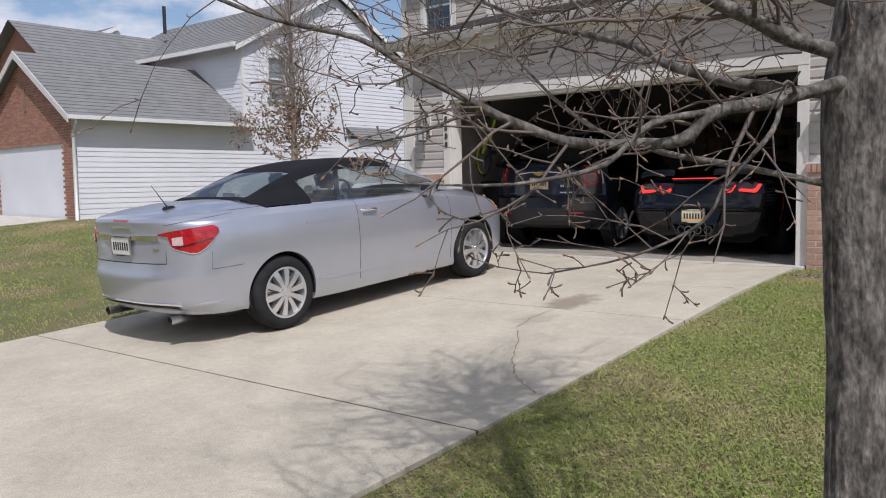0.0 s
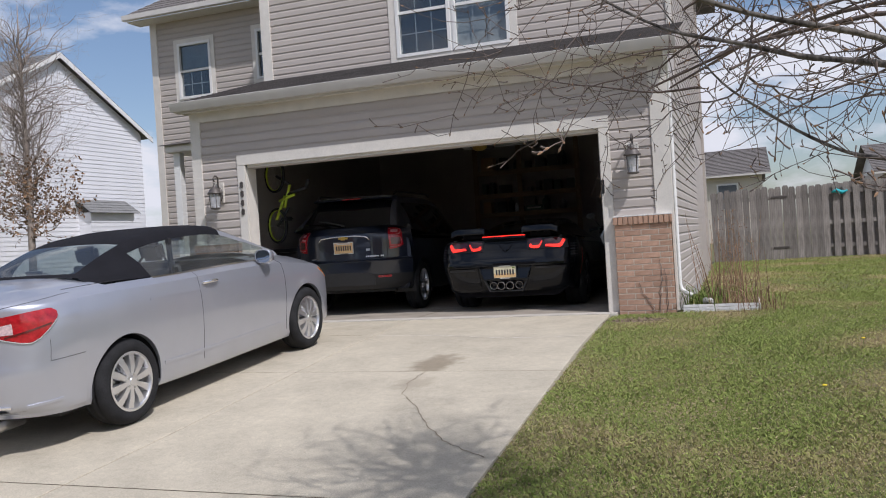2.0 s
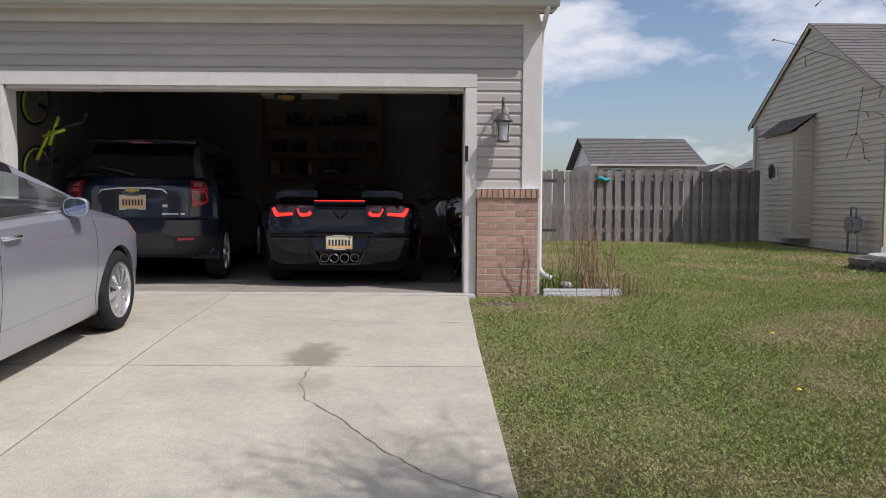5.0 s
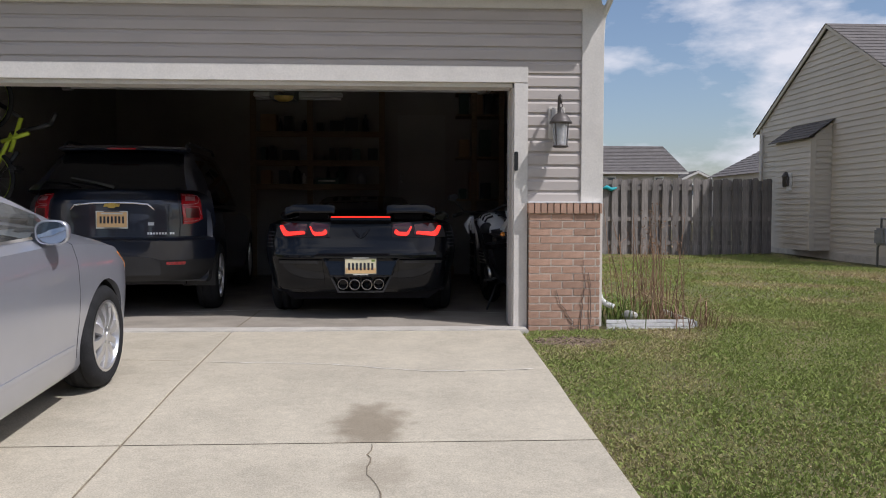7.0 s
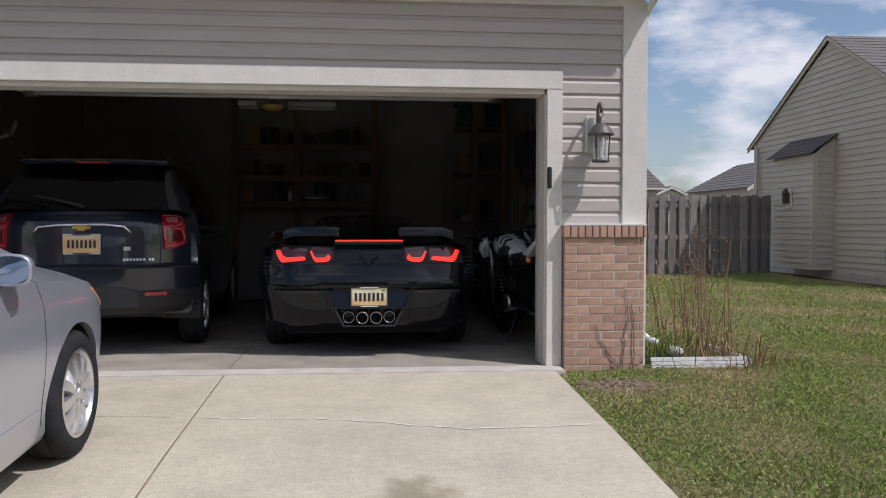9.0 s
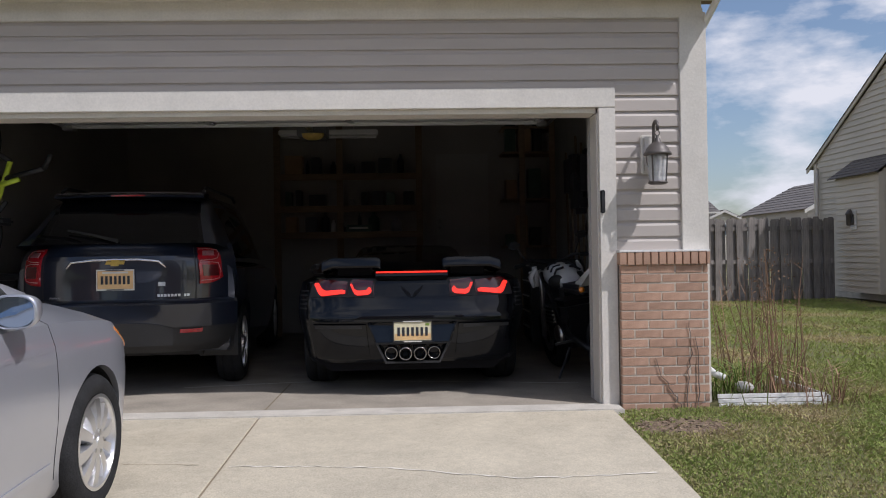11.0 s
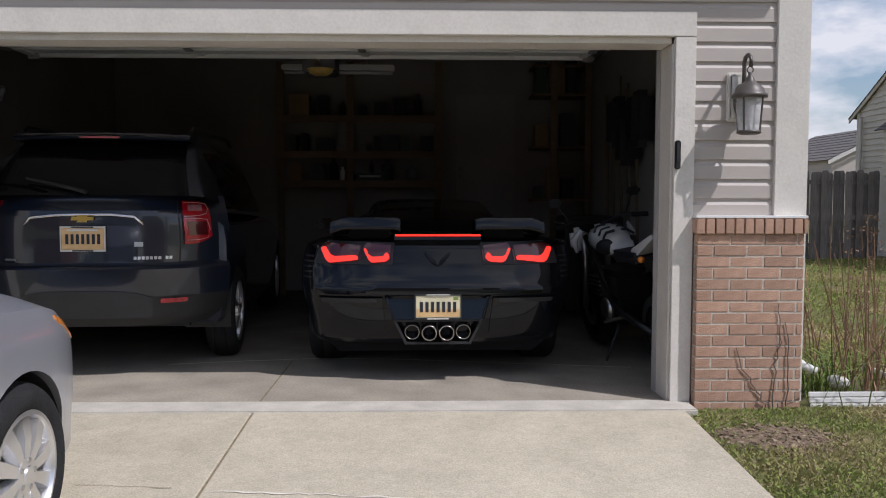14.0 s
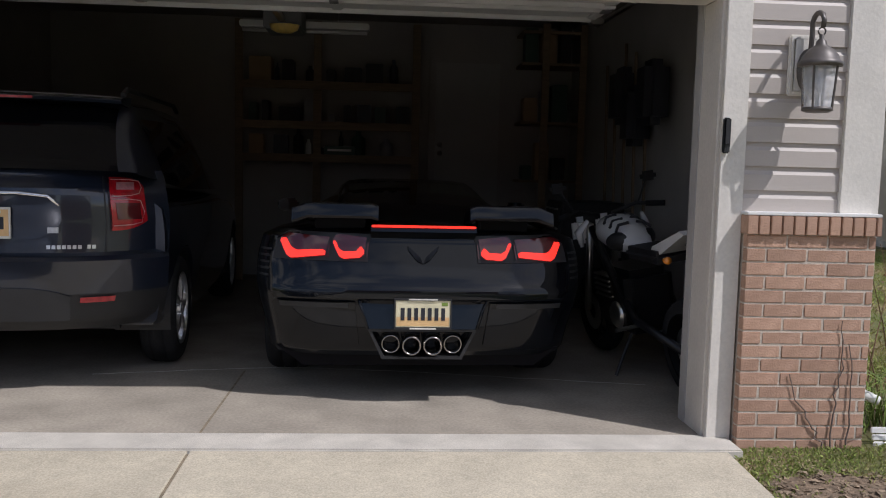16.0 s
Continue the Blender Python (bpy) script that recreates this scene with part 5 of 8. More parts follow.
def plate(parent, w, h, at, material, lines, frame_material=M_PLATE_W, caption=M_INK, band=None):
    """A number plate in its frame, with unreadable characters as plain bars."""
    x, y, z = at
    p = part("number_plate", boxed(x - w / 2, x + w / 2, y - 0.008, y, z - h / 2, z + h / 2, 0.003), material, parent, "number plate with dark characters in a frame")
    bm = bmesh.new()
    f = 0.007
    for a in ((x - w / 2 - f, x + w / 2 + f, z + h / 2, z + h / 2 + f * 1.6), (x - w / 2 - f, x + w / 2 + f, z - h / 2 - f * 1.7, z - h / 2), (x - w / 2 - f, x - w / 2, z - h / 2, z + h / 2), (x + w / 2, x + w / 2 + f, z - h / 2, z + h / 2)):
        box(bm, a[0], a[1], y - 0.013, y + 0.004, a[2], a[3])
    part("plate_frame", bm, frame_material, p)
    n, gap = lines, w * 0.86 / lines
    for k in range(n):
        xx = x - w * 0.43 + gap * (k + 0.5)
        part("character_bar", boxed(xx - gap * 0.28, xx + gap * 0.28, y - 0.0105, y - 0.0085, z - h * 0.24, z + h * 0.22), M_INK, p)
    part("caption_bar", boxed(x - w * 0.26, x + w * 0.26, y - 0.0165, y - 0.0135, z + h / 2 + 0.002, z + h / 2 + 0.009), caption, p)
    part("caption_bar", boxed(x - w * 0.24, x + w * 0.24, y - 0.0165, y - 0.0135, z - h / 2 - 0.010, z - h / 2 - 0.002), caption, p)
    if band:
        part("plate_band", boxed(x - w * 0.48, x + w * 0.48, y - 0.0084, y - 0.0081, z - h * 0.46, z - h * 0.12), band, p)
        part("sticker", boxed(x + w * 0.34, x + w * 0.45, y - 0.0095, y - 0.0085, z + h * 0.30, z + h * 0.43), M_GREEN_LEAF, p)
    return p


def canopy(table, n=5):
    """Grid of a cabin: rows (y, belt z, belt half width, roof z, roof half width); points from belt to roof middle, one side."""
    rows = []
    for y, zb, wb, zr, wr in smooth_rows(table, 0.06):
        edge = zr - 0.075 * max(0.15, min(1.0, (zr - zb) / 0.3))
        rows.append([(wb, y, zb), (wb + (wr - wb) * 0.40, y, zb + (edge - zb) * 0.5), (wr + 0.012, y, edge - (edge - zb) * 0.10), (wr - 0.015, y, edge + (zr - edge) * 0.30), (wr * 0.88, y, zr - (zr - edge) * 0.28), (wr * 0.66, y, zr - (zr - edge) * 0.10), (wr * 0.33, y, zr - (zr - edge) * 0.02), (0.0, y, zr)])
    return rows


def canopy_part(rows, want, sides=(-1, 1), thick=0.0):
    """The faces of a cabin grid that want(row y, column) picks, on the given sides."""
    bm = bmesh.new()
    for s in sides:
        for a, b in zip(rows, rows[1:]):
            ym = (a[0][1] + b[0][1]) / 2
            for c in range(7):
                if want(ym, c):
                    q = [(p[0] * s, p[1], p[2]) for p in (a[c], a[c + 1], b[c + 1], b[c])]
                    bm.faces.new([bm.verts.new(p) for p in (q if s > 0 else q[::-1])])
    bmesh.ops.remove_doubles(bm, verts=bm.verts[:], dist=0.0005)
    bmesh.ops.recalc_face_normals(bm, faces=bm.faces[:])
    if thick:
        bmesh.ops.solidify(bm, geom=bm.faces[:], thickness=thick)
    return bm


def car_seat(parent, x, y, z, w=0.50, back=0.62):
    bm = bmesh.new()
    box(bm, x - w / 2, x + w / 2, y - 0.25, y + 0.27, z, z + 0.16, 0.05)
    part("seat_cushion", bm, M_SEAT_GREY, parent, smooth=50)
    bm = bmesh.new()
    box(bm, -w / 2, w / 2, -0.07, 0.07, 0, back, 0.05, m=pose(x, y - 0.26, z + 0.10, 14, 0, 0))
    box(bm, -0.13, 0.13, -0.05, 0.05, back + 0.02, back + 0.20, 0.04, m=pose(x, y - 0.26, z + 0.10, 14, 0, 0))
    part("seat_back", bm, M_SEAT_GREY, parent, smooth=50)


# the silver convertible on the driveway
def silver_convertible():
    m = Matrix.LocRotScale((-1.435, -4.74, drop(-4.74) + 0.012), Euler((radians(4.2), 0, radians(-1.0))), None)
    car = thing("convertible", "silver two-door convertible with its black soft top raised", "car", m=m)
    T = [(-0.42, 0.26, 0.968, 1.075, 0.905, 0.79, 0.85), (-0.2, 0.24, 0.968, 1.075, 0.918, 0.80, 0.865), (0.0, 0.22, 0.965, 1.06, 0.922, 0.81, 0.88), (0.7, 0.20, 0.94, 0.99, 0.918, 0.83, 0.87), (1.5, 0.20, 0.925, 0.985, 0.918, 0.83, 0.87), (2.1, 0.20, 0.91, 1.0, 0.92, 0.81, 0.87), (2.6, 0.20, 0.87, 0.97, 0.918, 0.77, 0.87), (3.1, 0.21, 0.81, 0.89, 0.905, 0.74, 0.86), (3.27, 0.22, 0.755, 0.83, 0.875, 0.70, 0.84), (3.41, 0.235, 0.68, 0.755, 0.805, 0.63, 0.79), (3.54, 0.27, 0.59, 0.66, 0.67, 0.51, 0.65), (3.64, 0.32, 0.50, 0.55, 0.48, 0.34, 0.46)]
    tall = lambda z: float(np.interp(z, (0.335, 0.925, 1.43), (0.335, 1.07, 1.485)))
    T = [(y, zb, tall(zs), tall(zt), hw, hs, hb) for y, zb, zs, zt, hw, hs, hb in T]
    rows = smooth_rows(T, 0.06)
    body = part("body", body_loft(T, 0.06), M_SILVER, car, smooth=38)
    cut_arches(body, [(0.0, 0.335), (2.765, 0.335)], 0.372, 0.55, 1.2, drop_faces=lambda c: c.y < -0.4199 or (-0.03 < c.y < 2.38 and c.z > 1.075 and abs(c.x) < 0.74))
    # tail: level curves that round the corners in plan
    y0, power = -0.42, 2 / 2.9
    edge = section(rows[0])
    tail_z, tail_y = [0.24, 0.28, 0.34, 0.44, 0.52, 0.556, 0.572, 0.66, 0.80, 0.90, 0.935, 0.958, 0.985, 1.01, 1.035, 1.06, 1.076], [-0.93, -1.02, -1.065, -1.10, -1.115, -1.12, -1.105, -1.08, -1.062, -1.066, -1.074, -1.06, -1.0, -0.90, -0.76, -0.58, -0.43]
    tail_z, tail_y = [tall(z) for z in tail_z], [-0.42 + 0.9 * (y + 0.42) for y in tail_y]
    side_z, side_x = [p[2] for p in edge[2:]], [p[0] for p in edge[2:]]

    def level(t, x, z, back):
        a = t * math.pi / 2
        s, c = abs(math.sin(a)) ** power, abs(math.cos(a)) ** power
        return Vector((math.copysign(x * s, t), y0 - (y0 - back) * c, z))

    def at(t, z, off=0.0):
        z = tall(z)
        x, back = float(np.interp(z, side_z, side_x)), float(np.interp(z, tail_z, tail_y))
        e = 0.004
        d = level(min(1.0, t + e), x, z, back) - level(max(-1.0, t - e), x, z, back)
        return level(t, x, z, back) + Vector((d.y, -d.x, 0)).normalized() * off

    bm = bmesh.new()
    lines = []
    for i in range(len(edge) - 1):
        for k in range(4):
            p = Vector(edge[i]).lerp(Vector(edge[i + 1]), k / 4)
            low = max(0.0, (0.30 - p.z) / 0.05)
            back = float(np.interp(p.z, tail_z, tail_y))
            lines.append([level(-1 + 2 * j / 56, p.x, p.z, back) + Vector((0, 0, 0.02 * low * math.cos((-1 + 2 * j / 56) * math.pi / 2))) for j in range(57)])
    grid(bm, lines)
    bmesh.ops.remove_doubles(bm, verts=bm.verts[:], dist=0.0005)
    bmesh.ops.recalc_face_normals(bm, faces=bm.faces[:])
    part("tail_panel", bm, M_SILVER, car, smooth=50)
    part("lower_valance", shell_patch(at, -0.56, 0.56, lambda u: 0.245, lambda u: 0.355 - 0.085 * abs(2 * u - 1) ** 6, 0.010, 28), M_PLASTIC, car, "black lower bumper valance", smooth=40)
    part("bumper_chrome_line", shell_patch(at, -0.47, 0.47, lambda u: 0.368 - 0.01 * (2 * u - 1) ** 4, lambda u: 0.380 - 0.01 * (2 * u - 1) ** 4, 0.012, 24, 1), M_CHROME, car)
    bend = lambda u, pts: float(np.interp(u, [p[0] for p in pts], [p[1] for p in pts]))
    for s in (-1, 1):
        lo = lambda u: bend(u, [(0, 0.840), (0.16, 0.832), (0.20, 0.768), (0.26, 0.752), (0.5, 0.722), (0.62, 0.717), (0.72, 0.735), (0.86, 0.780), (0.96, 0.822), (1, 0.845)])
        hi = lambda u: bend(u, [(0, 0.850), (0.2, 0.866), (0.6, 0.884), (0.93, 0.892), (1, 0.872)])
        lamp = part("tail_lamp", shell_patch(at, s * 0.29, s * 0.86, lo, hi, 0.012, 32, 8), M_RED_LENS, car, "red wrap-round tail lamp", smooth=45)
        part("lamp_rim", tube(bmesh.new(), [at(s * (0.29 + 0.57 * u), lo(u) - 0.004, 0.006) for u in [0.2 + 0.8 * k / 24 for k in range(25)]], 0.006, 6), M_CHROME, lamp, "bright lower lamp rim", smooth=60)
        part("reverse_lens", shell_patch(at, s * 0.42, s * 0.52, lambda u: 0.772, lambda u: 0.822 + 0.01 * u, 0.0155, 6, 2), M_PALE_LENS, lamp, "clear reversing lens", smooth=45)
        part("lamp_step", shell_patch(at, s * 0.46, s * 0.80, lambda u: 0.752 + 0.05 * u, lambda u: 0.762 + 0.05 * u, 0.0165, 12, 1), M_RED_DARK, lamp, smooth=45)
        part("exhaust_tip", lathe(bmesh.new(), [(0.036, -0.95), (0.036, -0.70), (0.030, -0.70), (0.030, -0.945)], 16, "y", (s * 0.52, 0, 0.235)), M_STEEL, car, smooth=40)
        part("corner_crease", shell_patch(at, s * 0.58, s * 0.86, lambda u: 0.352 + 0.008 * u, lambda u: 0.366 + 0.008 * u, 0.008, 12, 2), M_SILVER, car, smooth=30)
        part("bumper_seam", shell_patch(at, s * 0.78, s * 0.782, 0.60, 0.715, 0.002, 1, 5), M_PLASTIC, car)
        part("bumper_seam", shell_patch(at, s * 0.78, s * 1.0, 0.596, 0.5985, 0.0015, 10, 1), M_PLASTIC, car)
        part("trunk_seam", shell_patch(at, s * 0.3465, s * 0.349, 0.655, 0.74, 0.002, 1, 5), M_PLASTIC, car)
        part("trunk_side_seam", shell_patch(at, s * 0.36, s * 1.0, lambda u: 0.9065 + 0.055 * u, lambda u: 0.909 + 0.055 * u, 0.002, 24, 1), M_PLASTIC, car)
    part("trunk_bar", shell_patch(at, -0.29, 0.29, 0.808, 0.842, 0.018, 16, 3), M_CHROME, car, "chrome bar with a wing badge", smooth=40)
    part("wing_badge", shell_patch(at, -0.055, 0.055, 0.875, 0.892, 0.012, 6, 1), M_CHROME, car)
    part("model_badge", shell_patch(at, 0.225, 0.285, 0.735, 0.757, 0.006, 3, 1), M_CHROME, car)
    part("high_brake_lamp", shell_patch(at, -0.04, 0.04, 0.943, 0.957, 0.006, 4, 1), M_RED_LENS, car)
    plate(car, 0.30, 0.15, (0, -1.022, 0.872), M_PLATE_W, 7, M_STEEL)
    part("trunk_seam", shell_patch(at, -0.35, 0.35, 0.648, 0.654, 0.002, 16, 1), M_PLASTIC, car)
    # cabin
    C = [(-0.44, 0.99, 0.66, 1.06, 0.60), (-0.34, 0.985, 0.70, 1.10, 0.57), (-0.10, 0.965, 0.76, 1.215, 0.55), (0.14, 0.955, 0.785, 1.318, 0.55), (0.4, 0.945, 0.795, 1.39, 0.565), (0.8, 0.93, 0.81, 1.428, 0.58), (1.2, 0.925, 0.81, 1.42, 0.58), (1.42, 0.92, 0.81, 1.385, 0.585), (1.7, 0.915, 0.80, 1.25, 0.64), (2.0, 0.91, 0.785, 1.07, 0.70), (2.16, 0.91, 0.775, 0.985, 0.72)]
    C = [(y + 0.33, tall(zb), wb, tall(zr), wr) for y, zb, wb, zr, wr in C]
    g = canopy(C)
    is_rear = lambda y, c: -0.04 < y < 0.50 and c >= 4
    is_side = lambda y, c: 0.50 < y < 2.31 and c in (0, 1)
    is_shield = lambda y, c: y > 1.77 and c >= 3
    part("soft_top", canopy_part(g, lambda y, c: not (is_rear(y, c) or is_side(y, c) or is_shield(y, c)) and y < 1.77), M_FABRIC, car, "black fabric soft top", smooth=50)
    for s in (-1, 1):
        part("windscreen_frame", canopy_part(g, lambda y, c: y > 1.75 and not is_side(y, c) and not is_shield(y, c), (s,)), M_SILVER, car, smooth=50)
    for name, f, sides in (("rear_window", is_rear, (-1, 1)), ("side_window", is_side, (-1,)), ("side_window", is_side, (1,)), ("windscreen", is_shield, (-1, 1))):
        p = part(name, canopy_part(g, f, sides), M_GLASS_CAR, car, smooth=50)
        p.visible_shadow = False
    part("parcel_shelf", boxed(-0.70, 0.70, -0.07, 0.49, 0.98, 1.02, 0.01), M_SEAT_GREY, car)
    part("cabin_tub", boxed(-0.74, 0.74, 0.3, 2.35, 0.32, 0.40), M_SEAT, car)
    for s in (-1, 1):
        part("door_lining", boxed(min(s * 0.74, s * 0.79), max(s * 0.74, s * 0.79), 0.73, 2.35, 0.4, 1.04), M_SEAT, car)
        car_seat(car, s * 0.37, 1.45, 0.54, 0.50, 0.54)
        car_seat(car, s * 0.33, 0.75, 0.58, 0.46, 0.34)
        # outside mirror
        bm = bmesh.new()
        lathe(bm, [(0.0, 0.085), (0.45, 0.075), (0.75, 0.045), (0.93, 0.0), (1.0, -0.04), (0.97, -0.055), (0.88, -0.052)], 28, "y")
        for v in bm.verts:
            k = 1.0 / max(0.35, (abs(math.cos(math.atan2(v.co.z, v.co.x))) ** 3 + abs(math.sin(math.atan2(v.co.z, v.co.x))) ** 3) ** (1 / 3))
            v.co.x, v.co.z = v.co.x * k * 0.09 + s * 0.94, v.co.z * k * 0.068 + 1.09
            v.co.y += 1.99
        mir = part("mirror", bm, M_SILVER, car, smooth=60)
        part("mirror_foot", tube(bmesh.new(), [(s * 0.80, 2.06, 1.04), (s * 0.88, 2.03, 1.06), (s * 0.94, 2.0, 1.07)], [0.04, 0.03, 0.025], 8), M_PLASTIC, mir, smooth=50)
        bm = bmesh.new()
        lathe(bm, [(0.0, 1.943), (0.93, 1.942)], 28, "y")
        for v in bm.verts:
            v.co.x, v.co.z = v.co.x * 0.09 + s * 0.94, v.co.z * 0.066 + 1.09
        part("mirror_glass", bm, M_MIRROR, mir)
        # door seams, handle, belt trim
        for y0, ql, qh in ((0.95, 0.24, 0.71), (2.34, 0.24, 0.71)):
            part("door_seam", body_patch(rows, y0, y0 + 0.004, ql, qh, s, 0.0015, 1, 14), M_PLASTIC, car)
        part("belt_trim", body_patch(rows, 0.45, 2.36, 0.700, 0.716, s, 0.006, 24, 1), M_CHROME, car, smooth=40)
        part("trunk_side_seam", body_patch(rows, -0.41, 0.38, 0.737, 0.740, s, 0.0015, 20, 1), M_PLASTIC, car)
        part("flank_line", body_patch(rows, 0.30, 2.30, 0.555, 0.575, s, 0.002, 24, 2), M_SILVER, car, smooth=60)
        part("sill_line", body_patch(rows, 0.42, 2.3, 0.272, 0.285, s, 0.006, 20, 1), M_SILVER, car, smooth=30)
        part("door_handle", tube(bmesh.new(), [on_body(rows, 0.99, 0.60, s, 0.006), on_body(rows, 1.02, 0.60, s, 0.03), on_body(rows, 1.17, 0.60, s, 0.03), on_body(rows, 1.21, 0.60, s, 0.006)], 0.015, 8), M_CHROME, car, "chrome door handle", smooth=50)
        height = lambda y, z: min((0.40 + 0.005 * k for k in range(64)), key=lambda q: abs(on_body(rows, y, q, s).z - z))
        part("headlamp", body_patch(rows, 3.39, 3.55, lambda u: 0.52, lambda u: 0.68 - 0.04 * u, s, 0.004, 6), M_LENS_CLEAR, car, smooth=45)
        part("corner_marker", body_patch(rows, 3.13, 3.31, lambda u: height(3.13 + 0.18 * u, 0.822 - 0.115 * u), lambda u: height(3.13 + 0.18 * u, 0.840 - 0.065 * u), s, 0.006, 8), M_AMBER, car, "amber corner marker", smooth=45)
        part("bumper_seam", body_patch(rows, 3.315, 3.320, lambda u: height(3.315, 0.58), lambda u: height(3.315, 0.69), s, 0.0015, 1, 8), M_PLASTIC, car)
        for y in (0.0, 2.765):
            wheel_well(car, s, 0.369, 0.56, 0.87, y, 0.335)
            wheel(car, s * 0.80, y, 0.335, 0.335, 0.22, 0.228, s, M_ALLOY, 10, "tyre on a ten-spoke alloy wheel")
    part("dashboard", boxed(-0.74, 0.74, 2.05, 2.38, 0.80, 1.08, 0.05), M_SEAT, car, smooth=50)
    sw = bmesh.new()
    lathe(sw, [(0.19 + 0.014 * math.cos(a * math.pi / 3), 0.014 * math.sin(a * math.pi / 3)) for a in range(7)], 24, "y")
    bmesh.ops.transform(sw, matrix=pose(-0.37, 1.88, 1.03, -22), verts=sw.verts[:])
    part("steering_wheel", sw, M_SEAT, car, smooth=60)
    ant = bmesh.new()
    tube(ant, [(0, 0, 0), (-0.02, -0.13, 0.21)], [0.006, 0.003], 6)
    box(ant, -0.03, 0.03, -0.05, 0.06, -0.02, 0.02, 0.012)
    a = part("antenna", ant, M_PLASTIC, car, "short black mast antenna", smooth=40)
    a.location = (0.28, -0.70, 1.165)
    part("underbody", boxed(-0.66, 0.66, -0.50, 3.4, 0.20, 0.34), M_PLASTIC, car)
    part("seat_belt", boxed(0.60, 0.63, 0.95, 0.99, 1.05, 1.38), M_SEAT, car)
    part("rear_view_mirror", boxed(-0.10, 0.10, 1.83, 1.86, 1.31, 1.37, 0.01), M_PLASTIC, car)


silver_convertible()


# the black sports car in the garage
def sports_car():
    car = thing("sports_car", "glossy black sports car with lit brake lamps, split spoiler", "car", m=pose(1.02, 1.48, 0.0, 0, 0, 1.5))
    T = [(-0.52, 0.26, 0.960, 0.998, 0.938, 0.815, 0.86), (-0.2, 0.20, 0.955, 1.01, 0.94, 0.79, 0.88), (0.2, 0.18, 0.92, 1.0, 0.925, 0.74, 0.88), (0.8, 0.15, 0.84, 0.93, 0.90, 0.76, 0.86), (1.6, 0.15, 0.80, 0.90, 0.90, 0.78, 0.86), (2.2, 0.15, 0.82, 0.88, 0.92, 0.74, 0.86), (2.7, 0.16, 0.82, 0.84, 0.935, 0.70, 0.86), (3.1, 0.18, 0.72, 0.74, 0.90, 0.62, 0.82), (3.4, 0.2, 0.55, 0.58, 0.78, 0.5, 0.7), (3.52, 0.24, 0.42, 0.44, 0.5, 0.3, 0.45)]
    rows = smooth_rows(T, 0.06)
    body = part("body", body_loft(T, 0.06), M_BLACK_PAINT, car, smooth=38)
    cut_arches(body, [(0.0, 0.342), (2.71, 0.335)], 0.372, 0.58, 1.2)
    prof = [(0.26, -0.84), (0.30, -0.88), (0.42, -0.915), (0.575, -0.95), (0.59, -0.975), (0.64, -0.978), (0.655, -0.965), (0.70, -0.940), (0.80, -0.895), (0.90, -0.852), (0.945, -0.84), (0.962, -0.825), (0.978, -0.76), (0.990, -0.66), (0.998, -0.54)]
    edge = section(rows[0])
    y0, power = -0.52, 2 / 3.6
    side_z, side_x = [p[2] for p in edge[2:]], [p[0] for p in edge[2:]]

    def level(t, x, z, back):
        q = abs(t)
        c = max(0.0, 1 - q ** 3.6) ** (1 / 3.6)
        return Vector((x * t, y0 - (y0 - back) * c, z))

    def at(t, z, off=0.0):
        x, back = float(np.interp(z, side_z, side_x)), float(np.interp(z, [p[0] for p in prof], [p[1] for p in prof]))
        e = 0.002
        d = level(min(1.0, t + e), x, z, back) - level(max(-1.0, t - e), x, z, back)
        return level(t, x, z, back) + Vector((d.y, -d.x, 0)).normalized() * off

    bm = bmesh.new()
    lines = []
    turns = [math.copysign(abs(math.sin(a)) ** 0.6, a) for a in [(-1 + 2 * j / 64) * math.pi / 2 for j in range(65)]]
    for i in range(2, len(edge) - 1):
        for k in range(5):
            p = Vector(edge[i]).lerp(Vector(edge[i + 1]), k / 5)
            back = float(np.interp(p.z, [q[0] for q in prof], [q[1] for q in prof]))
            lines.append([level(t, p.x, p.z, back) for t in turns])
    grid(bm, lines)
    bmesh.ops.remove_doubles(bm, verts=bm.verts[:], dist=0.0005)
    bmesh.ops.recalc_face_normals(bm, faces=bm.faces[:])
    part("tail_fascia", bm, M_BLACK_PAINT, car, smooth=30)
    # lower side panels under the crease
    for s in (-1, 1):
        part("lower_panel", shell_patch(at, s * 0.40, s * 0.86, lambda u: 0.33 + 0.05 * u, lambda u: 0.575, 0.014, 12, 4), M_BLACK_PAINT, car, smooth=30)
        part("side_vent", shell_patch(at, s * 0.44, s * 0.84, 0.545, 0.572, 0.017, 8, 1), M_PLASTIC, car)
        for k in range(5):
            part("gill", shell_patch(at, s * 0.905, s * 0.985, 0.70 + 0.035 * k, 0.712 + 0.035 * k, 0.002, 3, 1), M_PLASTIC, car)
        part("lamp_bezel", shell_patch(at, s * 0.325, s * 0.885, lambda u: 0.792 + 0.006 * u, lambda u: 0.940 + 0.012 * u, 0.004, 12, 3), M_PLASTIC, car, "black lamp bezel", smooth=40)
        # two lamps a side: smoked housings, each with a lit band along its foot that turns up at the ends
        bend = lambda u, pts: float(np.interp(u, [p[0] for p in pts], [p[1] for p in pts]))
        for t0, t1, lo, hi in ((0.572, 0.862, [(0, 0.826), (0.7, 0.806), (0.8, 0.822), (1, 0.895)], [(0, 0.846), (0.08, 0.856), (0.62, 0.848), (0.74, 0.862), (0.9, 0.912), (1, 0.908)]),
                               (0.345, 0.548, [(0, 0.835), (0.12, 0.815), (0.62, 0.808), (0.75, 0.822), (1, 0.892)], [(0, 0.850), (0.12, 0.878), (0.24, 0.848), (0.66, 0.846), (0.8, 0.862), (0.93, 0.902), (1, 0.902)])):
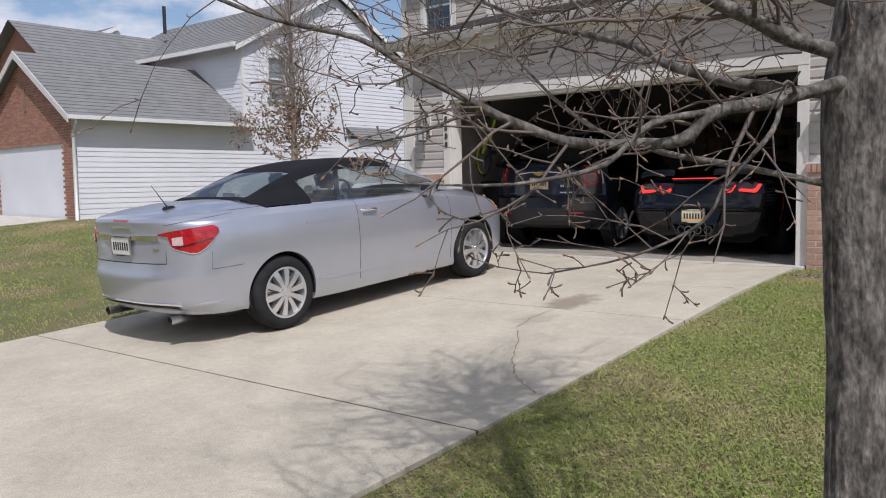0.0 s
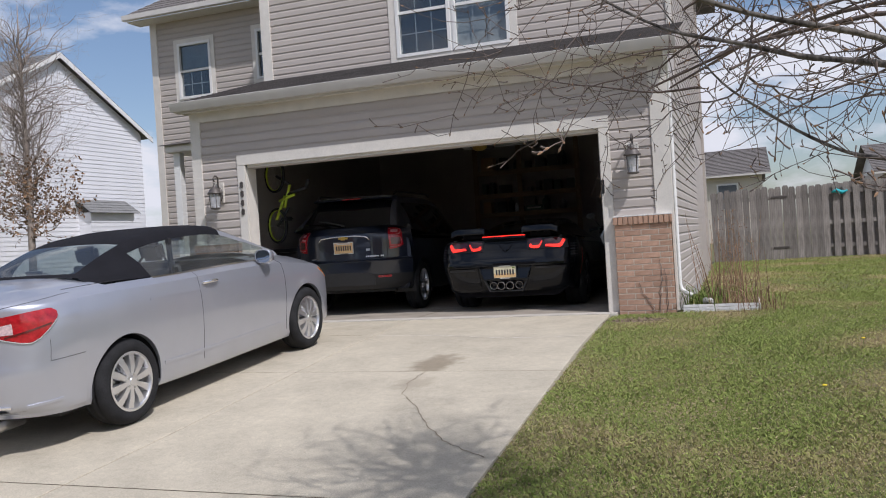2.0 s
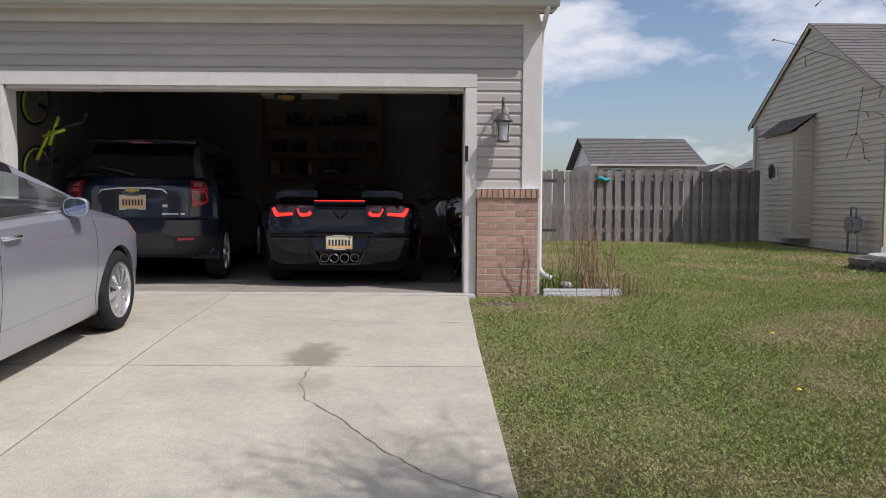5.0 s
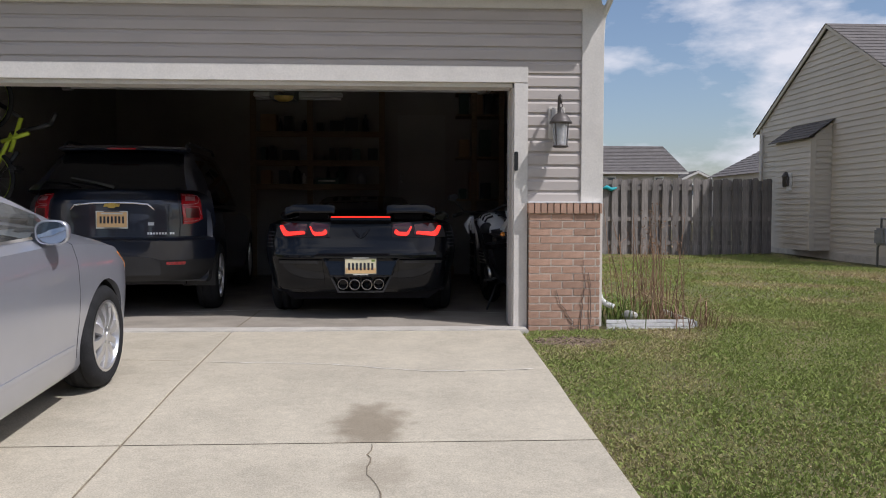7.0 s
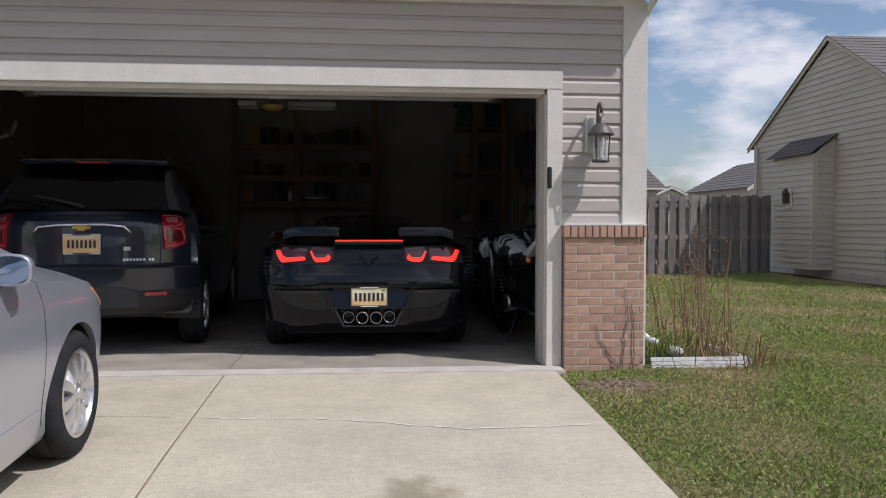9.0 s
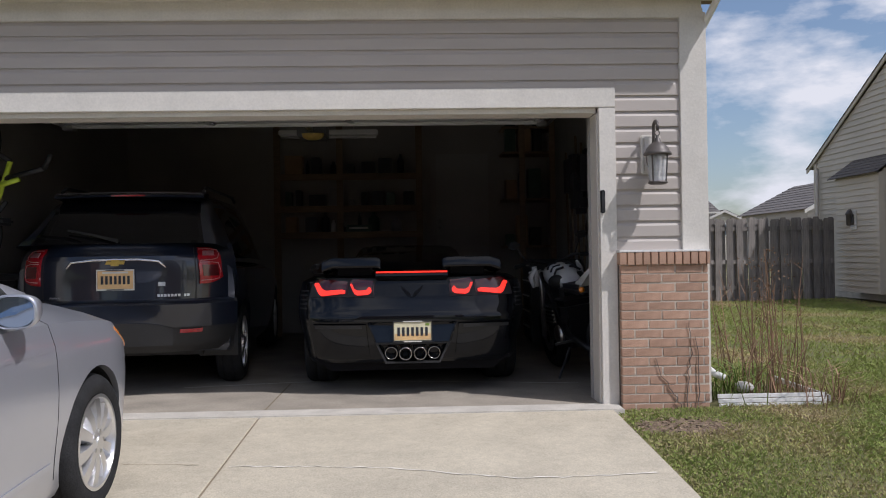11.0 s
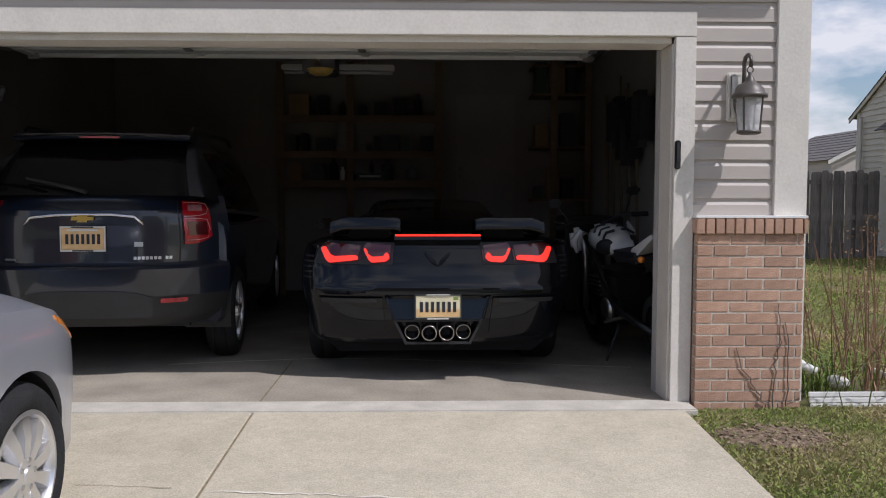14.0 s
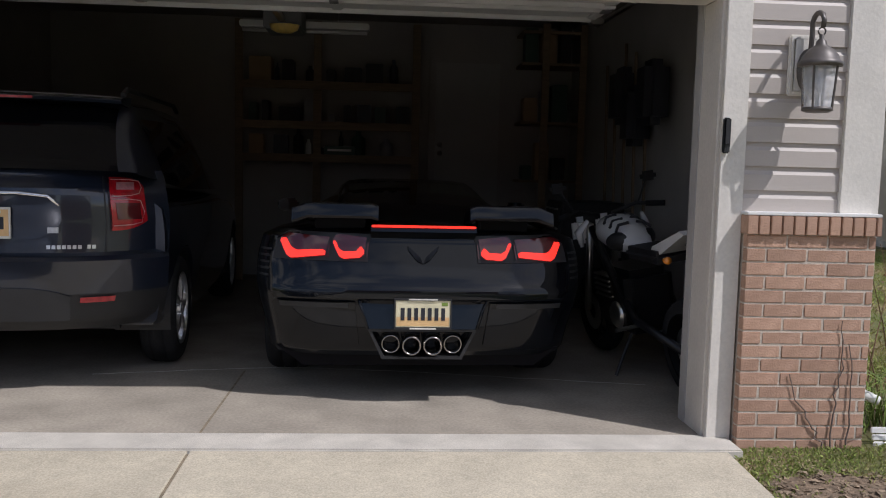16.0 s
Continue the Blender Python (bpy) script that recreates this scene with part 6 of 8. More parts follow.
            lamp = part("tail_lamp", shell_patch(at, s * t0, s * t1, lambda u: bend(u, lo) - 0.006, lambda u: 0.922 + 0.018 * u, 0.010, 12, 4), M_RED_DARK, car, "angular tail lamp with a lit red band", smooth=40)
            part("lit_band", shell_patch(at, s * (t0 + 0.006), s * (t1 - 0.006), lambda u: bend(u, lo), lambda u: bend(u, hi), 0.017, 20, 2), M_RED_LIT, lamp)
            part("divider", shell_patch(at, s * (t0 - 0.016), s * (t0 - 0.008), 0.815, 0.895, 0.016, 1, 3), M_RED_DARK, lamp)
        part("side_marker", body_patch(rows, -0.44, -0.415, 0.30, 0.50, s, 0.006, 2, 6), M_RED_LENS, car)
        # spoiler wings on short stems
        bm = bmesh.new()
        prof_w = [(-0.88, 1.028), (-0.950, 1.032), (-0.962, 1.046), (-0.960, 1.056), (-0.941, 1.106), (-0.925, 1.114), (-0.72, 1.095), (-0.62, 1.0)]
        xs = (0.25, 0.285, 0.63, 0.715)
        dz = (-0.012, 0.0, 0.0, -0.03)
        wr = [[(s * x, y + 0.04 * (x - 0.25), z + d) for y, z in prof_w] for x, d in zip(xs, dz)]
        vr = grid(bm, wr, close=True)
        bm.faces.new(vr[0])
        bm.faces.new(vr[-1][::-1])
        bmesh.ops.recalc_face_normals(bm, faces=bm.faces[:])
        part("spoiler_wing", bm, M_BLACK_PAINT, car, smooth=20)
        part("spoiler_stem", boxed(min(s * 0.32, s * 0.60), max(s * 0.32, s * 0.60), -0.78, -0.66, 0.93, 1.035, 0.01), M_CARBON, car)
    bm = bmesh.new()
    wr = [[(x, y + 0.05 * x * x, z) for y, z in [(-0.86, 0.925), (-0.935, 0.962), (-0.928, 0.990), (-0.72, 1.0), (-0.70, 0.95)]] for x in (-0.29, -0.2, 0, 0.2, 0.29)]
    vr = grid(bm, wr, close=True)
    bm.faces.new(vr[0])
    bm.faces.new(vr[-1][::-1])
    bmesh.ops.recalc_face_normals(bm, faces=bm.faces[:])
    part("spoiler_lip", bm, M_BLACK_PAINT, car, smooth=30)
    part("high_brake_lamp", boxed(-0.285, 0.285, -0.945, -0.92, 0.986, 0.998, 0.002), M_RED_LIT, car, "lit red centre brake lamp strip")
    # plate recess, plate, exhaust frame and tips
    bm = bmesh.new()
    front = [bm.verts.new(p) for p in ((-0.295, -0.978, 0.435), (0.295, -0.978, 0.435), (0.345, -0.945, 0.585), (-0.345, -0.945, 0.585))]
    rear = [bm.verts.new((v.co.x, -0.86, v.co.z)) for v in front]
    bm.faces.new(front)
    for k in range(4):
        bm.faces.new((front[k], rear[k], rear[(k + 1) % 4], front[(k + 1) % 4]))
    bmesh.ops.recalc_face_normals(bm, faces=bm.faces[:])
    part("plate_recess", bm, M_BLACK_PAINT, car)
    for s in (-1, 1):
        bm = bmesh.new()
        tube(bm, [(s * 0.350, -0.960, 0.590), (s * 0.328, -0.972, 0.53), (s * 0.298, -0.985, 0.435)], 0.008, 6)
        part("recess_edge", bm, M_BLACK_PAINT, car, smooth=40)
    plate(car, 0.300, 0.148, (0, -0.976, 0.520), M_PLATE_Y, 7, M_PLASTIC, M_PLATE_W, M_PLATE_O)
    bm = bmesh.new()
    out, inn = [(-0.30, 0.432), (0.30, 0.432), (0.22, 0.265), (-0.22, 0.265)], [(-0.278, 0.418), (0.278, 0.418), (0.207, 0.278), (-0.207, 0.278)]
    vo = [bm.verts.new((x, -0.965, z)) for x, z in out]
    vi = [bm.verts.new((x, -0.965, z)) for x, z in inn]
    vb = [bm.verts.new((x, -0.83, z)) for x, z in inn]
    vob = [bm.verts.new((x, -0.86, z)) for x, z in out]
    for i in range(4):
        j = (i + 1) % 4
        bm.faces.new((vo[i], vo[j], vi[j], vi[i]))
        bm.faces.new((vi[i], vi[j], vb[j], vb[i]))
        bm.faces.new((vo[j], vo[i], vob[i], vob[j]))
    bm.faces.new(vb)
    bmesh.ops.recalc_face_normals(bm, faces=bm.faces[:])
    part("exhaust_frame", bm, M_PLASTIC, car)
    for x in (-0.172, -0.058, 0.058, 0.172):
        bm = bmesh.new()
        lathe(bm, [(0.054, -0.84), (0.054, -0.985 + 0.05 * (abs(x) > 0.1)), (0.048, -0.992 + 0.05 * (abs(x) > 0.1)), (0.042, -0.985 + 0.05 * (abs(x) > 0.1)), (0.042, -0.84)], 28, "y", (x, 0, 0.343))
        e = part("exhaust_tip", bm, M_DIM_STEEL, car, "polished round exhaust tip", smooth=40)
        part("bore", lathe(bmesh.new(), [(0.0, -0.86), (0.0425, -0.86)], 20, "y", (x, 0, 0.343)), M_INK, e)
    # dark diffuser panel, placed to stand in for the shade under the tail
    bm = bmesh.new()
    prism(bm, [(-0.80, 0.30), (0.80, 0.30), (0.66, 0.19), (-0.66, 0.19)], -0.78, -0.55, "y")
    part("rear_diffuser", bm, M_CARBON, car, "black lower diffuser panel, also standing in for under-car shade")
    bm = bmesh.new()
    for s in (-1, 1):
        vs = [bm.verts.new(at(s * t, z, 0.010)) for t, z in ((0.0, 0.785), (0.02, 0.825), (0.095, 0.882), (0.09, 0.86), (0.04, 0.805))]
        bm.faces.new(vs)
    bmesh.ops.solidify(bm, geom=bm.faces[:], thickness=0.004)
    part("badge", bm, M_BLACK_ALLOY, car, "dark metal V-shaped badge")
    C = [(-0.55, 0.955, 0.62, 0.975, 0.60), (-0.2, 0.965, 0.70, 1.06, 0.52), (0.3, 0.95, 0.74, 1.15, 0.50), (0.9, 0.92, 0.77, 1.222, 0.51), (1.3, 0.90, 0.78, 1.235, 0.52), (1.6, 0.89, 0.78, 1.19, 0.56), (2.0, 0.88, 0.76, 1.0, 0.64), (2.25, 0.88, 0.74, 0.90, 0.68)]
    g = canopy(C)
    back = lambda y, c: -0.5 < y < 0.75 and c >= 4
    side = lambda y, c: 0.35 < y < 2.0 and c in (0, 1)
    front = lambda y, c: y > 1.55 and c >= 3
    part("roof", canopy_part(g, lambda y, c: not (back(y, c) or side(y, c) or front(y, c))), M_BLACK_PAINT, car, smooth=50)
    part("rear_window", canopy_part(g, back), M_GLASS_DARK, car, smooth=50)
    part("windscreen", canopy_part(g, front), M_GLASS_DARK, car, smooth=50)
    for s in (-1, 1):
        part("side_window", canopy_part(g, side, (s,)), M_GLASS_DARK, car, smooth=50)
        mir = part("mirror", boxed(s * 0.98 - 0.09, s * 0.98 + 0.09, 1.72, 1.84, 0.93, 1.04, 0.035), M_BLACK_PAINT, car, smooth=50)
        part("mirror_glass", boxed(s * 0.98 - 0.075, s * 0.98 + 0.075, 1.716, 1.719, 0.945, 1.025), M_GLASS_DARK, mir)
        for y, r in ((0.0, 0.342), (2.71, 0.335)):
            wheel_well(car, s, 0.368, 0.585, 0.90, y, r)
            wheel(car, s * 0.785, y, r, r, 0.28, 0.255, s, M_BLACK_ALLOY, 5, "wide tyre on a black split-spoke wheel", M_RED_LENS, True)
    part("underbody", boxed(-0.56, 0.56, -0.45, 3.2, 0.16, 0.34), M_PLASTIC, car)


sports_car()


# the dark blue crossover
def crossover():
    car = thing("crossover", "dark navy crossover parked with its tailgate to the drive", "car", m=pose(-1.40, 1.535, 0.0, 0, 0, 4.0))
    T = [(-0.55, 0.34, 1.05, 1.10, 0.89, 0.82, 0.84), (0.0, 0.28, 1.05, 1.1, 0.92, 0.83, 0.88), (1.0, 0.26, 1.03, 1.08, 0.92, 0.84, 0.88), (2.0, 0.26, 1.02, 1.08, 0.92, 0.83, 0.88), (2.5, 0.27, 1.0, 1.08, 0.92, 0.80, 0.88), (3.2, 0.30, 0.92, 0.98, 0.90, 0.72, 0.84), (3.6, 0.34, 0.80, 0.84, 0.80, 0.60, 0.74), (3.78, 0.4, 0.62, 0.64, 0.5, 0.3, 0.5)]
    rows = smooth_rows(T, 0.06)
    body = part("body", body_loft(T, 0.06), M_NAVY_PAINT, car, smooth=38)
    cut_arches(body, [(0.0, 0.355), (2.857, 0.355)], 0.40, 0.55, 1.2)
    prof = [(0.36, -0.84), (0.42, -0.90), (0.55, -0.925), (0.66, -0.945), (0.74, -0.955), (0.765, -0.93), (0.78, -0.87), (0.92, -0.86), (1.06, -0.865), (1.12, -0.85), (1.16, -0.80), (1.22, -0.77)]
    width = [(0.36, 0.83), (0.42, 0.87), (0.55, 0.90), (0.74, 0.915), (0.78, 0.895), (0.95, 0.905), (1.10, 0.885), (1.22, 0.84)]
    at = rear_shell(prof, width, 0.40, 3.3)
    part("tailgate", shell_mesh(at, [0.765, 0.78, 0.84, 0.9, 0.96, 1.02, 1.06, 1.09, 1.12, 1.14, 1.16, 1.19, 1.22], 36), M_NAVY_PAINT, car, smooth=35)
    part("bumper", shell_mesh(at, [0.56, 0.60, 0.64, 0.68, 0.72, 0.74, 0.755, 0.768], 36), M_NAVY_PAINT, car, smooth=35)
    part("lower_bumper", shell_mesh(at, [0.36, 0.39, 0.42, 0.46, 0.50, 0.55, 0.562], 36), M_PLASTIC, car, "black textured lower bumper", smooth=35)
    part("bumper_scoop", shell_patch(at, -0.50, 0.50, lambda u: 0.42, lambda u: 0.60 - 0.05 * (2 * u - 1) ** 4, 0.010, 16, 3), M_PLASTIC, car, smooth=40)
    part("tailgate_panel", shell_patch(at, -0.60, 0.60, lambda u: 0.80 + 0.03 * (2 * u - 1) ** 6, lambda u: 1.085, 0.006, 20, 4), M_NAVY_PAINT, car, smooth=40)
    part("plate_recess", shell_patch(at, -0.44, 0.44, lambda u: 0.835 + 0.12 * (2 * u - 1) ** 6, lambda u: 1.075 - 0.03 * (2 * u - 1) ** 8, 0.011, 28, 4), M_NAVY_PAINT, car, smooth=30)
    bm = bmesh.new()
    tube(bm, [at(-0.43, 1.03, 0.018), at(-0.39, 1.075, 0.02), at(-0.2, 1.092, 0.022), at(0.2, 1.095, 0.022), at(0.37, 1.08, 0.02), at(0.43, 1.03, 0.018)], 0.010, 8)
    part("chrome_bar", bm, M_CHROME, car, "bright chrome tailgate bar", smooth=50)
    bm = bmesh.new()
    prism(bm, [(-0.075, 1.058), (-0.068, 1.082), (-0.03, 1.082), (-0.025, 1.094), (0.035, 1.094), (0.03, 1.082), (0.075, 1.082), (0.068, 1.058), (0.03, 1.058), (0.025, 1.046), (-0.035, 1.046), (-0.03, 1.058)], -0.90, -0.885, "y")
    part("badge", bm, M_GOLD, car, "gold cross-shaped badge")
    plate(car, 0.28, 0.14, (0.0, -0.886, 0.938), M_PLATE_O, 7, M_PLATE_W)
    part("plate_band", boxed(-0.10, 0.10, -0.8962, -0.8942, 0.988, 1.002), M_PLATE_W, car)
    for a, b, z in ((0.32, 0.50, 0.80), (0.52, 0.565, 0.80), (-0.54, -0.45, 0.795)):
        n = 7 if b - a > 0.1 else 2 if a > 0 else 5
        for k in range(n):
            w = (b - a) / n
            part("lettering_bar", shell_patch(at, (a + k * w) / 0.9, (a + (k + 0.72) * w) / 0.9, z, z + (0.02 if a > 0 else 0.012), 0.010, 1, 1), M_ALLOY if a > 0 else M_BOX, car)
    part("awd_badge", shell_patch(at, 0.36, 0.42, 0.885, 0.915, 0.016, 2, 1), M_STEEL, car)
    for s in (-1, 1):
        lamp = part("tail_lamp", shell_patch(at, s * 0.70, s * 0.875, lambda u: 0.895 + 0.05 * u ** 3, lambda u: 1.185 - 0.05 * u ** 5, 0.020, 14, 8), M_RED_LENS, car, "large red tail lamp with three tiers", smooth=40)
        part("clear_lens", shell_patch(at, s * 0.735, s * 0.825, lambda u: 1.118, lambda u: 1.158, 0.025, 6, 2), M_PINK_LENS, lamp, "pale upper lens", smooth=40)
        part("lower_lens", shell_patch(at, s * 0.725, s * 0.845, lambda u: 0.955, lambda u: 1.045, 0.025, 6, 3), M_RED_DARK, lamp, smooth=40)
        for z0, z1 in ((1.085, 1.172), (0.925, 1.066)):
            part("lens_rim", tube(bmesh.new(), [at(s * t, z, 0.024) for t, z in ((0.705, z1), (0.80, z1), (0.85, z1 - 0.008), (0.862, (z0 + z1) / 2), (0.845, z0 + 0.012), (0.80, z0), (0.705, z0 - 0.004))], 0.0030, 6), M_PINK_LENS, lamp, smooth=60)
        part("reflector", shell_patch(at, s * 0.55, s * 0.73, 0.515, 0.545, 0.016, 5, 1), M_RED_LENS, car, "red bumper reflector")
        part("gate_seam", shell_patch(at, s * 0.672, s * 0.680, 0.78, 1.19, 0.003, 1, 6), M_PLASTIC, car)
    C = [(-0.80, 1.20, 0.80, 1.22, 0.78), (-0.60, 1.18, 0.82, 1.40, 0.71), (-0.42, 1.17, 0.83, 1.55, 0.67), (-0.22, 1.15, 0.83, 1.645, 0.65), (0.4, 1.10, 0.84, 1.67, 0.66), (1.2, 1.08, 0.84, 1.67, 0.66), (1.7, 1.07, 0.83, 1.62, 0.66), (2.2, 1.06, 0.80, 1.36, 0.70), (2.6, 1.05, 0.77, 1.09, 0.74)]
    g = canopy(C)
    back = lambda y, c: y < -0.33 and c >= 4
    side = lambda y, c: -0.2 < y < 2.2 and c in (0, 1)
    front = lambda y, c: y > 1.75 and c >= 3
    part("roof", canopy_part(g, lambda y, c: not (back(y, c) or side(y, c) or front(y, c))), M_NAVY_PAINT, car, smooth=50)
    part("rear_window", canopy_part(g, back), M_GLASS_DARK, car, smooth=50)
    part("windscreen", canopy_part(g, front), M_GLASS_DARK, car, smooth=50)
    bm = bmesh.new()
    wr = [[(x, y + 0.10 * x * x, z - 0.03 * x * x) for y, z in [(-0.26, 1.60), (-0.46, 1.612), (-0.48, 1.628), (-0.44, 1.645), (-0.20, 1.665)]] for x in (-0.62, -0.4, -0.2, 0, 0.2, 0.4, 0.62)]
    vr = grid(bm, wr, close=True)
    bm.faces.new(vr[0])
    bm.faces.new(vr[-1][::-1])
    bmesh.ops.recalc_face_normals(bm, faces=bm.faces[:])
    part("roof_spoiler", bm, M_NAVY_PAINT, car, smooth=35)
    part("high_brake_lamp", boxed(-0.14, 0.14, -0.492, -0.475, 1.612, 1.626, 0.003), M_RED_LENS, car)
    part("spoiler_edge", tube(bmesh.new(), [(x, -0.47 + 0.10 * x * x, 1.647 - 0.03 * x * x) for x in (-0.6, -0.3, 0.0, 0.3, 0.6)], 0.004, 5), M_NAVY_PAINT, car)
    part("rear_wiper", tube(bmesh.new(), [(0.0, -0.80, 1.24), (-0.2, -0.76, 1.29), (-0.42, -0.72, 1.33)], [0.016, 0.010, 0.008], 6), M_PLASTIC, car)
    for s in (-1, 1):
        part("side_window", canopy_part(g, side, (s,)), M_GLASS_DARK, car, smooth=50)
        part("roof_rail", tube(bmesh.new(), [(s * 0.60, -0.3, 1.66), (s * 0.60, -0.2, 1.70), (s * 0.61, 1.3, 1.71), (s * 0.61, 1.45, 1.67)], 0.016, 6), M_PLASTIC, car)
        for y in (0.0, 2.857):
            wheel_well(car, s, 0.397, 0.56, 0.89, y, 0.355)
            wheel(car, s * 0.79, y, 0.355, 0.355, 0.212, 0.235, s, M_ALLOY, 5, "tyre on a bright five-spoke wheel", None, True)
    part("underbody", boxed(-0.6, 0.6, -0.45, 3.4, 0.30, 0.44), M_PLASTIC, car)
    for ob in car.children:
        if not ob.name.startswith("wheel") or ob.name.startswith("wheel_liner"):
            ob.scale.z, ob.location.z = 1.04, -0.355 * 0.04


crossover()


# ---- wall lanterns, keypad, house number ----
def wall_lantern(x):
    w = thing("wall_lantern", "aged bronze coach lantern with seeded glass on beige siding", "lantern", "garage lanterns")
    p = part("mounting_block", boxed(x - 0.075, x + 0.075, -0.035, -0.012, 1.64, 1.93, 0.008), M_TRIM, w, "beige mounting block")
    part("inner_block", boxed(x - 0.055, x + 0.055, -0.044, -0.036, 1.66, 1.91, 0.004), M_TRIM, p)
    bm = bmesh.new()
    lathe(bm, [(0.0, -0.07), (0.035, -0.068), (0.05, -0.055), (0.052, -0.044)], 16, "y", (x + 0.01, 0, 1.76))
    for v in bm.verts:
        v.co.z = 1.76 + (v.co.z - 1.76) * 2.0
    part("back_plate", bm, M_BRONZE, w, smooth=50)
    arc = [(x + 0.01, -0.065, 1.79), (x + 0.01, -0.075, 1.92)] + [(x + 0.01, -0.125 + 0.055 * math.cos(a), 1.965 + 0.052 * math.sin(a)) for a in (0.35, 0.8, 1.3, 1.8, 2.4, 3.0, 3.6)]
    part("arm", tube(bmesh.new(), arc, 0.0125, 8), M_BRONZE, w, smooth=60)
    cx, cy = x + 0.01, -0.165
    part("hanging_ring", tube(bmesh.new(), [(cx + 0.018 * math.cos(a), cy, 1.925 + 0.018 * math.sin(a)) for a in [k * math.pi / 5 for k in range(11)]], 0.004, 6, False), M_BRONZE, w, smooth=60)
    bm = bmesh.new()
    lathe(bm, [(0.004, 1.912), (0.012, 1.905), (0.010, 1.893), (0.022, 1.880), (0.026, 1.862), (0.05, 1.845), (0.078, 1.815), (0.088, 1.79), (0.100, 1.782), (0.100, 1.764), (0.074, 1.762)], 28, "z", (cx, cy, 0))
    part("cap", bm, M_BRONZE, w, smooth=45)
    g = part("glass_shade", lathe(bmesh.new(), [(0.076, 1.762), (0.072, 1.70), (0.062, 1.572)], 28, "z", (cx, cy, 0)), M_LAMP_GLASS, w, "clear seeded glass", smooth=60)
    g.visible_shadow = False
    for k in range(4):
        a = math.pi / 4 + k * math.pi / 2
        part("cage_bar", tube(bmesh.new(), [(cx + 0.079 * math.cos(a), cy + 0.079 * math.sin(a), 1.764), (cx + 0.065 * math.cos(a), cy + 0.065 * math.sin(a), 1.568)], 0.006, 6), M_BRONZE, w)
    part("bottom_ring", lathe(bmesh.new(), [(0.05, 1.575), (0.068, 1.575), (0.070, 1.560), (0.05, 1.552), (0.0, 1.552)], 24, "z", (cx, cy, 0)), M_BRONZE, w, smooth=45)
    w.location.z = 0.06
    part("candle_tube", lathe(bmesh.new(), [(0.012, 1.575), (0.012, 1.66), (0.018, 1.67), (0.02, 1.71), (0.0, 1.73)], 12, "z", (cx, cy, 0)), M_LENS_CLEAR, w, smooth=50)
    return w


wall_lantern(2.83)
wall_lantern(-2.87)
kp = thing("keypad", "black plastic door keypad on the door jamb", "keypad")
part("keypad_body", boxed(2.447, 2.481, -0.052, -0.027, 1.415, 1.585, 0.006), M_PLASTIC, kp, smooth=40)
part("keypad_lid", boxed(2.450, 2.478, -0.059, -0.053, 1.455, 1.58, 0.003), M_PLASTIC, kp)
hn = thing("house_number", "four dark curled metal numerals down the door trim", "house number")
for k in range(4):
    z = 1.93 - 0.125 * k
    part("numeral_bar", boxed(-2.53, -2.485, -0.036, -0.028, z - 0.045, z + 0.045, 0.012), M_BRONZE, hn, smooth=40)


# ---- garage contents ----
def overhead_door():
    d = thing("garage_door", "raised white sectional steel garage door under the ceiling", "garage door")
    y0, depth = 0.30, 0.52
    for k in range(4):
        a = y0 + k * depth
        sec = part("door_section", boxed(-2.44, 2.40, a, a + depth - 0.006, 2.47, 2.50, 0.004), M_DOOR, d)
        for yy in (a + 0.06, a + depth - 0.09):
            part("section_rib", boxed(-2.42, 2.38, yy, yy + 0.035, 2.436, 2.4695, 0.006), M_DOOR, sec)
        for x in (-2.40, -0.95, 0.45, 2.33):
            part("hinge", boxed(x - 0.03, x + 0.03, a - 0.05, a + 0.05, 2.424, 2.4355), M_BOX, sec)
            part("stile", boxed(x - 0.035, x + 0.035, a + 0.10, a + depth - 0.095, 2.452, 2.4695, 0.004), M_DOOR, sec)
    for s in (-1, 1):
        part("track", tube(bmesh.new(), [(s * 2.50, 0.26, 0.02), (s * 2.50, 0.26, 2.12), (s * 2.50, 0.36, 2.36), (s * 2.50, 0.6, 2.46), (s * 2.50, 2.8, 2.50)], 0.018, 6), M_STEEL, d)
        part("roller_bracket", boxed(s * 2.38 - 0.05, s * 2.38 + 0.05, 2.28, 2.37, 2.42, 2.47, 0.008), M_STEEL, d)
    o = thing("door_opener", "ceiling garage-door opener with an amber lamp lens", "door opener")
    part("rail", boxed(-0.13, -0.08, 0.3, 3.5, 2.56, 2.60), M_STEEL, o)
    part("motor_box", boxed(-0.27, 0.06, 3.48, 3.91, 2.50, 2.70, 0.02), M_BOX, o, smooth=40)
    bm = bmesh.new()
    lathe(bm, [(0.0, -0.075), (0.06, -0.07), (0.105, -0.045), (0.12, 0.0)], 20, "z", (0, 0, 0))
    bmesh.ops.transform(bm, matrix=pose(-0.08, 3.46, 2.53) @ Matrix.Diagonal((1.1, 0.7, 1.0, 1)), verts=bm.verts[:])
    part("lamp_lens", bm, M_AMBER_GLASS, o, "amber lamp lens", smooth=60)
    part("hanger", boxed(-0.25, -0.22, 3.66, 3.69, 2.70, 3.06), M_STEEL, o)
    f = thing("tube_light", "white fluorescent tube fixture, unlit", "ceiling light")
    part("fixture_body", boxed(-0.55, 0.64, 3.92, 4.07, 2.585, 2.645, 0.01), M_WHITE, f)
    part("tube", lathe(bmesh.new(), [(0.018, -0.53), (0.018, 0.62)], 10, "x", (0, 3.99, 2.565), True), M_WHITE, f, smooth=50)
    part("chain", tube(bmesh.new(), [(-0.3, 3.99, 2.645), (-0.3, 3.99, 3.06)], 0.006, 5), M_STEEL, f)
